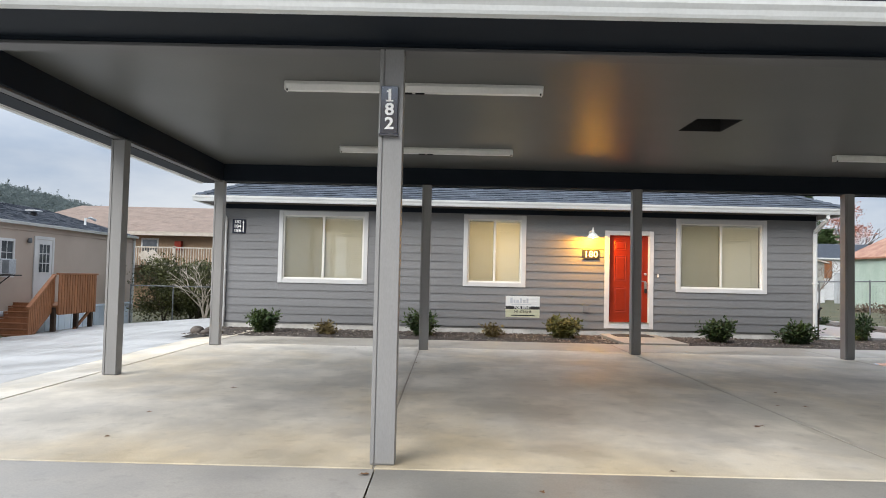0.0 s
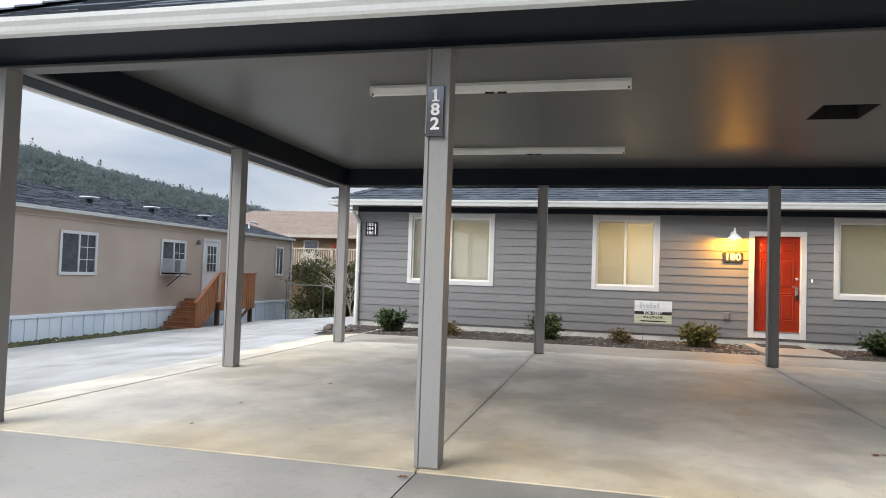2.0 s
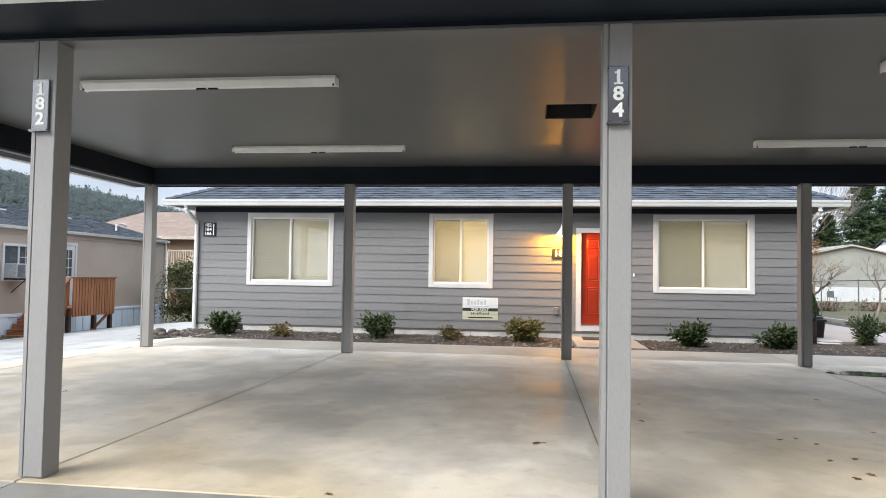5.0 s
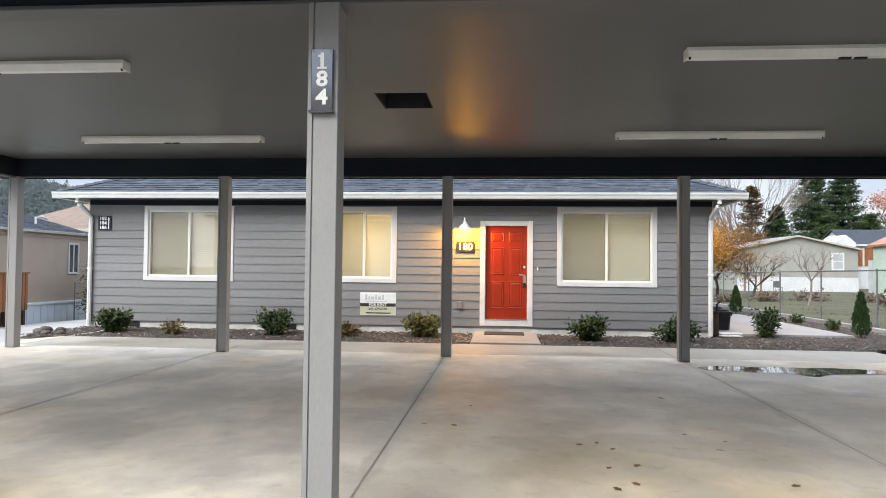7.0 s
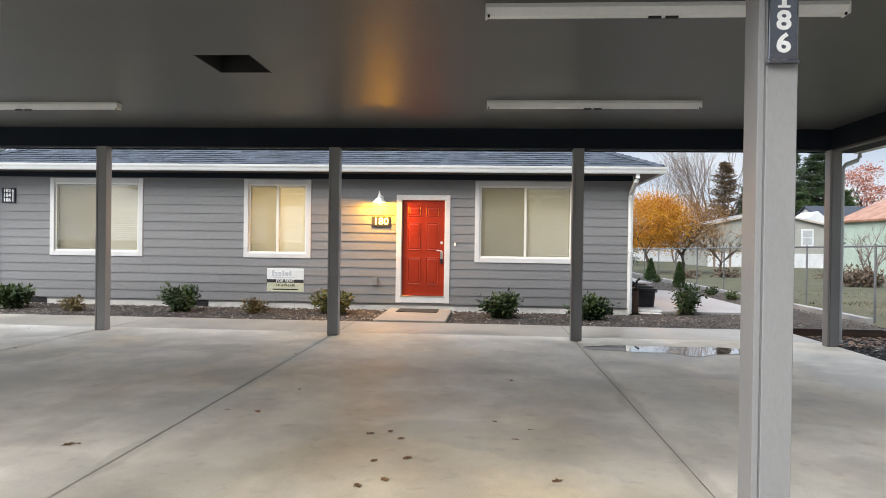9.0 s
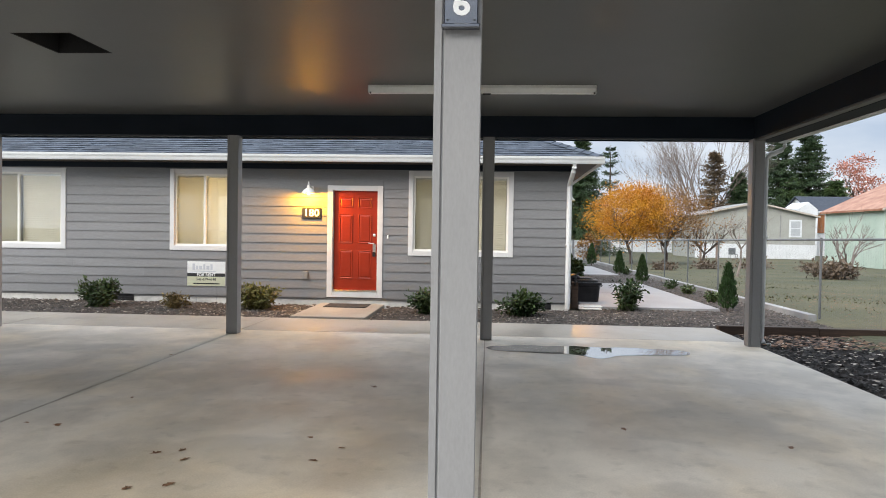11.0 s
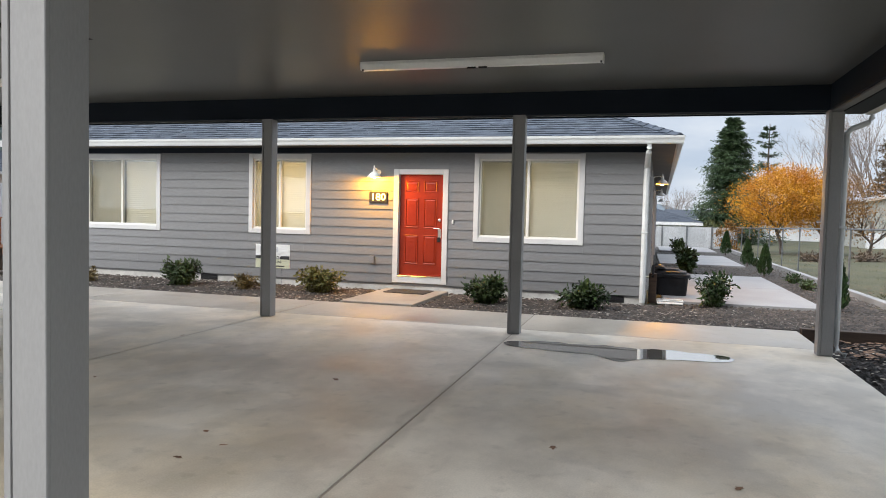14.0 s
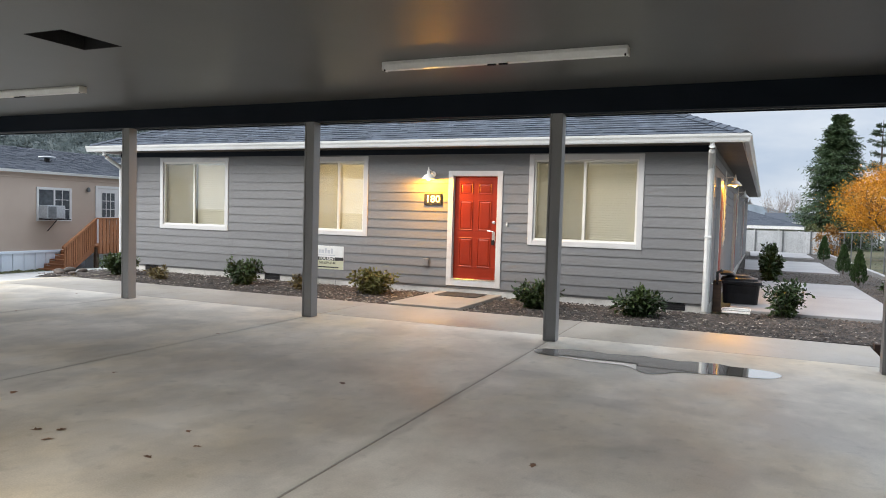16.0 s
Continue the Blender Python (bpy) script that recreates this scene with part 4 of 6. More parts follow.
def panel_door():
    """Leaf with six sunk and raised panels."""
    x0, x1, z0, z1, yf = 4.18, 5.076, 0.312, 2.34, y + 0.03
    bm = box(x0, x1, yf, yf + 0.045, z0, z1)
    w = x1 - x0
    for c0, c1 in ((0.115, w / 2 - 0.055), (w / 2 + 0.055, w - 0.115)):
        for r0, r1 in ((0.23, 0.82), (0.96, 1.56), (1.68, 1.9)):
            a, b, c, d = x0 + c0, x0 + c1, z0 + r0, z0 + r1
            # moulding ring and raised field
            o = [bm.verts.new((u, yf - 0.0008, v)) for u, v in ((a, c), (b, c), (b, d), (a, d))]
            i1 = [bm.verts.new((u, yf - 0.010, v)) for u, v in ((a + 0.012, c + 0.012), (b - 0.012, c + 0.012), (b - 0.012, d - 0.012), (a + 0.012, d - 0.012))]
            i2 = [bm.verts.new((u, yf - 0.001, v)) for u, v in ((a + 0.028, c + 0.028), (b - 0.028, c + 0.028), (b - 0.028, d - 0.028), (a + 0.028, d - 0.028))]
            i3 = [bm.verts.new((u, yf - 0.009, v)) for u, v in ((a + 0.05, c + 0.05), (b - 0.05, c + 0.05), (b - 0.05, d - 0.05), (a + 0.05, d - 0.05))]
            for p, q in ((o, i1), (i1, i2), (i2, i3)):
                for k in range(4):
                    bm.faces.new((p[k], p[(k + 1) % 4], q[(k + 1) % 4], q[k]))
            bm.faces.new(i3)
    return part("door_leaf", bm, M_RED, door)


leaf = panel_door()
hx = 5.02
part("deadbolt", lathe([(0.0, 0.0), (0.03, 0.0), (0.03, 0.014), (0.012, 0.02), (0.0, 0.02)], 16), M_METAL, leaf, "nickel deadbolt", at=(hx, y + 0.028, 1.44))
bpy.data.objects["deadbolt"].rotation_euler = (radians(90), 0, 0)
part("door_handle", box(hx - 0.03, hx + 0.03, y + 0.012, y + 0.029, 1.08, 1.26, 0.006, tube([(hx, y + 0.02, 1.27), (hx, y - 0.03, 1.27), (hx - 0.11, y - 0.035, 1.275)], 0.010, 8)), M_METAL, leaf, "nickel lever handle and lock plate")
part("key_box", box(hx - 0.028, hx + 0.028, y - 0.03, y + 0.011, 1.0, 1.10, 0.008), M_BLACK, leaf, "small black key lock box")
part("doorbell", box(5.29, 5.32, y - 0.045, y - 0.01, 1.375, 1.45, 0.005), M_WHITE, None, "small white door bell button on the siding", category="doorbell")
part("door_mat", box(4.17, 5.0, 15.72, 16.36, 0.036, 0.052, 0.004), M_MAT, None, "dark fibre door mat lying before the red door", category="door mat")


def wall_lamp(x, y, z, d, label, lit=True):
    """Gooseneck barn lamp; d is the direction it stands off the wall."""
    dx, dy = d
    t = thing("wall_lamp", (x, y, z), label, "wall lamp", "barn lamps")
    cx, cy = x + dx * 0.24, y + dy * 0.24
    part("backplate", lathe([(0.0, 0.0), (0.055, 0.0), (0.055, 0.012), (0.0, 0.02)], 16), M_ENAMEL, t, at=(x, y, z + 0.0))
    bp = [c for c in t.children][0]
    bp.rotation_euler = (radians(90), 0, 0) if dy else (0, radians(90), 0)
    part("arm", tube([(x, y, z), (x + dx * 0.08, y + dy * 0.08, z + 0.05), (x + dx * 0.18, y + dy * 0.18, z + 0.07), (cx, cy, z + 0.03)], 0.011, 8), M_ENAMEL, t, smooth=True)
    shade = part("shade", lathe([(0.02, 0.055), (0.028, 0.05), (0.03, 0.0), (0.05, -0.015), (0.075, -0.03), (0.11, -0.07), (0.135, -0.10), (0.14, -0.112), (0.136, -0.112), (0.105, -0.072), (0.07, -0.036), (0.03, -0.022), (0.0, -0.02)], 28, at=(cx, cy, z)), M_ENAMEL, t, "white enamel dome shade", smooth=True)
    part("finial", lathe([(0.0, 0.13), (0.012, 0.11), (0.016, 0.08), (0.022, 0.055), (0.0, 0.054)], 12, at=(cx, cy, z)), M_ENAMEL, shade, smooth=True)
    if lit:
        b = part("bulb", lathe([(0.0, -0.145), (0.022, -0.138), (0.034, -0.115), (0.03, -0.085), (0.015, -0.06), (0.0, -0.06)], 16, at=(cx, cy, z)), M_BULB, shade, "glowing amber bulb", smooth=True)
        b.visible_shadow = False
    return t


wall_lamp(3.72, HY0 - 0.03, 2.38, (0, -1), "lit white barn lamp beside the red door")


def plaque(x0, x1, z0, z1, text, size, name, label):
    t = thing("house_sign", (x0, HY0 - 0.03, z0), label, "sign")
    part("plate", box(x0, x1, HY0 - 0.045, HY0 - 0.02, z0, z1, 0.004), M_SIGN, t)
    lines = text.split("/")
    for i, s in enumerate(lines):
        lettering(s, size, M_WHITE, t, ((x0 + x1) / 2 - (0.035 if len(lines) > 1 else 0), HY0 - 0.0465, z1 - (i + 0.5) * (z1 - z0 - 0.02) / len(lines) - 0.01), bold=0.02, depth=0.002, squeeze=1.08)
    return t


plaque(3.53, 3.92, 1.765, 1.985, "180", 0.205, "180", "dark plate with white house number 180 on the siding")
dirsign = plaque(-4.71, -4.40, 2.19, 2.52, "182/184/186", 0.108, "units", "dark plate listing 182 184 186 with a white arrow")
part("arrow", prism([(-4.465, 2.22), (-4.445, 2.22), (-4.445, 2.44), (-4.43, 2.44), (-4.455, 2.495), (-4.48, 2.44), (-4.465, 2.44)], "y", HY0 - 0.049, HY0 - 0.0455), M_WHITE, dirsign)

YS = 15.32
rent = thing("rental_sign", (2.02, YS, 0.02), "white, black and cream FOR RENT yard sign on wire legs", "sign")
part("board", box(1.648, 2.387, YS, YS + 0.008, 0.435, 0.893, 0.002), M_WHITE, rent)
part("black_band", box(1.649, 2.386, YS - 0.002, YS - 0.0005, 0.61, 0.675), M_INK, rent)
part("cream_field", box(1.649, 2.386, YS - 0.002, YS - 0.0005, 0.436, 0.6095), M_CREAMP, rent)
lettering("FOR RENT", 0.078, M_WHITE, rent, (2.018, YS - 0.0035, 0.642), "words", bold=0.02, depth=0.0008)
lettering("541-679-6148", 0.068, M_INK, rent, (2.018, YS - 0.0035, 0.558), "phone_number", bold=0.012, depth=0.0008)
part("web_line", box(1.77, 2.28, YS - 0.0035, YS - 0.0022, 0.466, 0.488), M_INK, rent)
for a, b, c, d in ((1.75, 1.80, 0.735, 0.855), (1.82, 1.86, 0.745, 0.815), (1.88, 1.94, 0.745, 0.815), (1.96, 2.0, 0.745, 0.845), (2.02, 2.08, 0.745, 0.815), (2.1, 2.14, 0.745, 0.845), (1.78, 2.2, 0.705, 0.718)):
    part("logo_bar", box(a, b, YS - 0.0025, YS - 0.0006, c, d), M_GREYP, rent)
for x in (1.82, 2.21):
    part("leg", tube([(x, YS + 0.014, -0.05), (x, YS + 0.014, 0.6)], 0.0035, 6), M_GALV, rent)
part("outlet_box", box(3.555, 3.67, HY0 - 0.075, HY0 - 0.01, 0.52, 0.68, 0.01), M_SIDING, None, "grey weatherproof outlet box on the siding", category="outlet box")
# foundation vents
for x in (-0.25, -3.9, 8.42):
    v = thing("foundation_vent", (x, HY0, 0.0), "dark open crawl-space vent in the pale foundation", "vent", "foundation vents")
    # solid near-black plate stands for the unlit hole behind the slats
    part("frame", box(x - 0.21, x + 0.21, HY0 + 0.0, HY0 + 0.011, 0.0, 0.135, 0.002), M_DARK, v)
    for k in range(3):
        part("slat", box(x - 0.2, x + 0.2, HY0 - 0.006, HY0 - 0.001, 0.02 + k * 0.04, 0.03 + k * 0.04), M_BLACK, v)

# side of the house: door lights, windows, corner boards
part("corner_board", box(HX1 + 0.001, HX1 + 0.022, HY0 - 0.02, HY0 + 0.09, 0.13, EZ, 0.003), M_TRIM, house)
part("corner_board", box(HX0 - 0.022, HX0 - 0.001, HY0 - 0.02, HY0 + 0.09, 0.13, EZ, 0.003), M_TRIM, house)
for yy in (19.0, 26.5, 34.0):
    o = SK(yy)
    part("side_door_casing", box(HX1 + o - 0.02, HX1 + o + 0.05, yy - 1.35, yy - 0.1, 0.15, 2.4, 0.004), M_TRIM, house)
    part("side_door", box(HX1 + o + 0.045, HX1 + o + 0.053, yy - 1.22, yy - 0.23, 0.2, 2.28, 0.004), M_RED, house)
    part("side_window_casing", box(HX1 + o - 0.02, HX1 + o + 0.045, yy + 1.2, yy + 2.6, 1.05, 2.7, 0.004), M_TRIM, house)
    g = part("side_window_pane", box(HX1 + o + 0.03, HX1 + o + 0.05, yy + 1.3, yy + 2.5, 1.15, 2.6), M_BLIND, house)
    wall_lamp(HX1 + o + 0.01, yy + 0.4, 2.45, (1, 0), "white barn lamp lighting a side door", lit=yy < 20)
part("hose_bib", tube([(HX1 + 0.0, 17.2, 0.45), (HX1 + 0.12, 17.2, 0.45), (HX1 + 0.14, 17.2, 0.38)], 0.02, 8), M_METAL, None, "metal garden tap on the side wall", category="tap")
part("meter_post", box(9.06, 9.2, 16.78, 16.9, 0.0, 0.55, 0.008), M_TIMBER, None, "short brown timber post with a tap beside the house", category="post")
part("post_tap", tube([(9.13, 16.77, 0.5), (9.13, 16.68, 0.56), (9.13, 16.66, 0.7), (9.2, 16.68, 0.74)], 0.025, 8), M_BLACK, None, "black valve fitting on a post", category="tap")


def rounded_ring(x0, x1, y0, y1, r, z, bm, n=5):
    c = []
    for cx, cy, a0 in ((x1 - r, y1 - r, 0), (x0 + r, y1 - r, 90), (x0 + r, y0 + r, 180), (x1 - r, y0 + r, 270)):
        for k in range(n):
            t = radians(a0 + 90 * k / (n - 1))
            c.append(bm.verts.new((cx + r * math.cos(t), cy + r * math.sin(t), z)))
    return c


def loft(sections):
    """A skin over rounded rectangles (x0, x1, y0, y1, r, z), closed at both ends."""
    bm = bmesh.new()
    rings = [rounded_ring(*q, bm) for q in sections]
    for a, b in zip(rings, rings[1:]):
        for k in range(len(a)):
            bm.faces.new((a[k], a[(k + 1) % len(a)], b[(k + 1) % len(b)], b[k]))
    bm.faces.new(rings[0])
    bm.faces.new(rings[-1])
    return bm


def tub():
    """Black tote with a flared body and thick rim, a crumpled lid lying askew on it."""
    x0, x1, y0, y1, z = 9.16, 9.84, 17.85, 18.45, 0.046
    t = thing("storage_tote", ((x0 + x1) / 2, (y0 + y1) / 2, z), "black plastic storage tote with its lid askew", "storage tote")
    part("body", loft([(x0 + 0.04, x1 - 0.04, y0 + 0.04, y1 - 0.04, 0.1, z), (x0 + 0.022, x1 - 0.022, y0 + 0.03, y1 - 0.03, 0.1, z + 0.2), (x0 + 0.01, x1 - 0.01, y0 + 0.01, y1 - 0.01, 0.11, z + 0.36)]), M_BLACK, t, smooth=False)
    part("rim", loft([(x0, x1, y0, y1, 0.12, z + 0.361), (x0 - 0.025, x1 + 0.025, y0 - 0.025, y1 + 0.025, 0.13, z + 0.37), (x0 - 0.025, x1 + 0.025, y0 - 0.025, y1 + 0.025, 0.13, z + 0.42), (x0, x1, y0, y1, 0.12, z + 0.432)]), M_BLACK, t)
    lid = part("lid", loft([(x0 - 0.02, x1 - 0.04, y0 + 0.01, y1 + 0.02, 0.12, z + 0.433), (x0 - 0.01, x1 - 0.05, y0 + 0.02, y1 + 0.01, 0.12, z + 0.475), (x0 + 0.06, x1 - 0.14, y0 + 0.08, y1 - 0.06, 0.1, z + 0.49), (x0 + 0.1, x1 - 0.2, y0 + 0.1, y1 - 0.1, 0.1, z + 0.53)]), M_BLACK, t)
    part("lid_flap", loft([(x0 - 0.02, x0 + 0.24, y0 + 0.05, y1 - 0.1, 0.06, z + 0.53), (x0 - 0.04, x0 + 0.2, y0 + 0.06, y1 - 0.12, 0.06, z + 0.57), (x0 + 0.02, x0 + 0.14, y0 + 0.1, y1 - 0.2, 0.05, z + 0.6)]), M_BLACK, lid)
    part("handle", tube([(x1 + 0.01, y0 + 0.15, z + 0.33), (x1 + 0.05, y0 + 0.2, z + 0.35), (x1 + 0.05, y1 - 0.2, z + 0.35), (x1 + 0.01, y1 - 0.15, z + 0.33)], 0.012, 6), M_BLACK, t)


tub()
tray = thing("metal_tray", (9.45, 16.85, -0.01), "shallow white metal boot tray on the gravel", "tray")
part("base", box(9.22, 9.68, 16.72, 16.98, 0.0, 0.015, 0.004), M_ENAMEL, tray)
part("rim", tube([(9.22, 16.72, 0.06), (9.68, 16.72, 0.06), (9.68, 16.98, 0.06), (9.22, 16.98, 0.06), (9.22, 16.72, 0.06)], 0.012, 6), M_ENAMEL, tray)

# ---------------------------------------------------------------- beds, gravel, kerbs


def bed(name, x0, x1, y0, y1, z, material, label, category="garden bed"):
    nx, ny = max(2, int((x1 - x0) / 0.16)), max(2, int((y1 - y0) / 0.16))
    verts, faces = [], []
    for j in range(ny + 1):
        for i in range(nx + 1):
            edge = i in (0, nx) or j in (0, ny)
            x, yy = x0 + (x1 - x0) * i / nx, y0 + (y1 - y0) * j / ny
            verts.append((x, yy, z - 0.05 if edge else z + 0.018 * noise.noise((x * 3, yy * 3, 0)) + 0.014 * noise.noise((x * 9, yy * 9, 4))))
    w = nx + 1
    faces = [(j * w + i, j * w + i + 1, (j + 1) * w + i + 1, (j + 1) * w + i) for j in range(ny) for i in range(nx)]
    return soup(name, verts, faces, material, None, label=label, category=category, kind="structure")


def stones(name, zones, material, size, seed, label, flat=0.6):
    """Loose stones or chips, each a small six-cornered lump, joined."""
    rng = np.random.RandomState(seed)
    verts, faces = [], []
    for x0, x1, y0, y1, z, n in zones:
        for _ in range(n):
            x, yy = rng.uniform(x0, x1), rng.uniform(y0, y1)
            s = size * rng.uniform(0.5, 1.5)
            a = rng.uniform(0, 6.28)
            i = len(verts)
            ca, sa = math.cos(a), math.sin(a)
            sx, sy, sz = s * rng.uniform(0.7, 1.3), s * rng.uniform(0.5, 1.0), s * flat * rng.uniform(0.5, 1.0)
            for u, v, w in ((1, 0, 0.1), (0, 1, 0), (-1, 0, 0.15), (0, -1, 0), (0.1, 0.2, 1), (0, 0, -0.5)):
                verts.append((x + ca * u * sx - sa * v * sy, yy + sa * u * sx + ca * v * sy, z + w * sz + sz * 0.3))
            faces += [(i, i + 1, i + 4), (i + 1, i + 2, i + 4), (i + 2, i + 3, i + 4), (i + 3, i, i + 4)]
    return soup(name, verts, faces, material, None, label=label, category="gravel", kind="stuff")


BZ = -0.015
bed("garden_bed_west", -5.0, 3.94, 14.26, 16.54, BZ, M_MULCH, "dark gravel and bark bed along the house")
bed("garden_bed_east", 5.27, 9.3, 14.26, 16.54, BZ, M_MULCH, "dark gravel and bark bed along the house")
bed("gravel_yard", 9.31, 13.36, 14.3, 47.0, BZ - 0.01, M_MULCH, "dark grey gravel yard with small shrubs")
bed("soil_strip", 11.13, 16.0, 2.0, 14.05, -0.10, M_SOIL, "dark bark soil beside the carport slab")
stones("gravel_stones", [(-5.0, 3.9, 14.3, 16.5, BZ, 6500), (5.3, 9.3, 14.3, 16.5, BZ, 3600), (9.3, 13.3, 14.4, 17.0, BZ, 5200), (9.3, 13.3, 24.2, 30, BZ, 2500), (12.2, 13.3, 17, 24.2, BZ, 2600)], M_STONE, 0.03, 5, "loose dark grey gravel stones")
stones("wood_chips", [(-5.0, 3.9, 14.3, 16.5, BZ, 2300), (2.2, 3.9, 14.3, 16.3, BZ, 700), (5.3, 9.3, 14.3, 16.5, BZ, 1200), (9.3, 12.0, 14.4, 16.6, BZ, 700), (11.2, 15.5, 8.0, 13.9, -0.07, 700)], M_CHIP, 0.027, 6, "pale wood chips strewn on the beds", 0.25)
stones("bark_chunks", [(11.15, 15.5, 7.5, 14.0, -0.10, 5200)], M_BARKC, 0.05, 8, "coarse wet dark bark chunks")
stones("leaf_litter", [(11.4, 15.5, 12.6, 14.0, -0.06, 750), (13.8, 20.0, 13.0, 24.0, -0.05, 900), (2.4, 3.9, 14.4, 16.2, BZ, 120)], M_LEAFBR, 0.04, 7, "brown fallen leaves", 0.2)
# river stones at the bed's west end
for k, (x, yy, s) in enumerate(((-4.85, 14.75, 0.12), (-4.6, 14.6, 0.1), (-4.95, 15.1, 0.14), (-4.35, 14.7, 0.09), (-4.75, 15.3, 0.1))):
    bm = bmesh.new()
    bmesh.ops.create_icosphere(bm, subdivisions=2, radius=s)
    for v in bm.verts:
        v.co *= 1 + 0.2 * noise.noise(v.co * 9 + Vector((k, 0, 0)))
        v.co.z *= 0.6
    part("river_stone", bm, M_STONE, None, "rounded dark river stone at the bed's end", at=(x, yy, BZ + s * 0.35), smooth=True, category="stone", group="river stones")

for x0, x1, y0, y1 in ((9.34, 12.1, 16.95, 20.5), (9.36, 12.1, 20.52, 24.2), (9.5, 12.3, 29.0, 36.0), (9.7, 12.4, 40.0, 46.0)):
    part("pavement_patio", box(x0, x1, y0, y1, -0.1, 0.045, 0.008), M_PATIO, None, "pale concrete patio slab beside the house", category="patio", kind="structure")
kerb = thing("kerb", (13.45, 16.2, 0), "low grey concrete edging along the gravel yard", "kerb", kind="structure")
for k in range(16):
    part("kerb_block", box(13.37, 13.53, 15.9 + k * 1.95, 15.9 + k * 1.95 + 1.94, -0.12, 0.085, 0.008), M_KERB, kerb)
edging = thing("timber_edging", (12, 14.15, -0.1), "weathered brown timber edging boards", "edging", kind="structure")
for k in range(3):
    part("board", box(11.14 + k * 1.6, 11.14 + k * 1.6 + 1.59, 14.07, 14.2, -0.16, 0.06 - 0.012 * k, 0.006), M_TIMBER, edging)

# standing water on the slab
def pool(name, x0, x1, grow, z, material, label, category):
    """A long shallow pool: flat far edge, a lobe on the near edge, rounded ends."""
    n = 60
    far, near = [], []
    for k in range(n + 1):
        u = k / n
        x = x0 - grow + (x1 - x0 + 2 * grow) * u
        e = (1 - abs(2 * u - 1) ** 5) ** 0.5
        mid = 11.60
        far.append((x, mid + e * (0.27 + grow + 0.03 * math.sin(9 * x) + 0.015 * math.sin(23 * x))))
        near.append((x, mid - e * (0.31 + grow + 0.34 * math.exp(-((x - 8.72) / 0.2) ** 2) + 0.03 * math.sin(7 * x + 1))))
    bm = bmesh.new()
    bm.faces.new([bm.verts.new((x, yy, z)) for x, yy in far + near[-2:0:-1]])
    return part(name, bm, material, None, label, category=category, kind="structure")


pool("puddle", 7.34, 9.98, 0.0, 0.006, M_WATER, "long shallow rain puddle on the carport slab", "puddle")
rngl = random.Random(11)
LEAVES = ((-0.13, 4.63), (0.96, 4.35), (1.9, 4.87), (3.14, 6.41), (-1.93, 7.82), (-2.17, 5.47), (-2.25, 6.41), (4.22, 8.38), (3.2, 6.44), (4.11, 7.48), (3.84, 7.51), (5.15, 6.92), (5.4, 6.82), (5.5, 6.37), (5.41, 5.93), (5.27, 5.81), (5.29, 6.29), (6.08, 7.38), (6.36, 7.17), (6.45, 6.02), (6.26, 9.1), (5.3, 7.0), (8.42, 7.88), (9.54, 7.54), (-0.06, 10.39), (3.6, 10.46), (-1.19, 12.29), (6.23, 6.88))
for k, (x, yy) in enumerate(LEAVES):
    bm = bmesh.new()
    s = rngl.uniform(0.025, 0.052)
    pts = [(0, -1), (0.45, -0.55), (0.35, -0.1), (0.7, 0.2), (0.3, 0.35), (0, 1), (-0.3, 0.35), (-0.7, 0.15), (-0.35, -0.15), (-0.45, -0.6)]
    c = bm.verts.new((0, 0, 0.004))
    vs = [bm.verts.new((u * s, v * s, 0.003 + 0.012 * abs(u) * rngl.random())) for u, v in pts]
    for i in range(len(vs)):
        bm.faces.new((c, vs[i], vs[(i + 1) % len(vs)]))
    ob = part("fallen_leaf", bm, M_LEAFBR, None, "single brown leaf lying on the concrete", at=(x, yy, 0.001), category="leaf", group="fallen leaves")
    ob.rotation_euler = (0, 0, rngl.uniform(0, 6.28))


# ---------------------------------------------------------------- plants


def leaf_soup(points, size, rng, up=0.4, aspect=0.45, fold=0.25):
    """Folded leaves at points (place, outward direction)."""
    verts, faces = [], []
    for p, d in points:
        d = (Vector(d) + Vector((rng.uniform(-1, 1), rng.uniform(-1, 1), rng.uniform(-1, 1) + up)) * 0.7).normalized()
        s = d.cross(Vector((rng.uniform(-1, 1), rng.uniform(-1, 1), 1))).normalized()
        n = d.cross(s)
        L = size * rng.uniform(0.6, 1.3)
        w = L * aspect
        p = Vector(p)
        i = len(verts)
        verts += [p, p + d * L * 0.5 + s * w * 0.5 + n * w * fold, p + d * L, p + d * L * 0.5 - s * w * 0.5 + n * w * fold]
        faces += [(i, i + 1, i + 2), (i, i + 2, i + 3)]
    return verts, faces


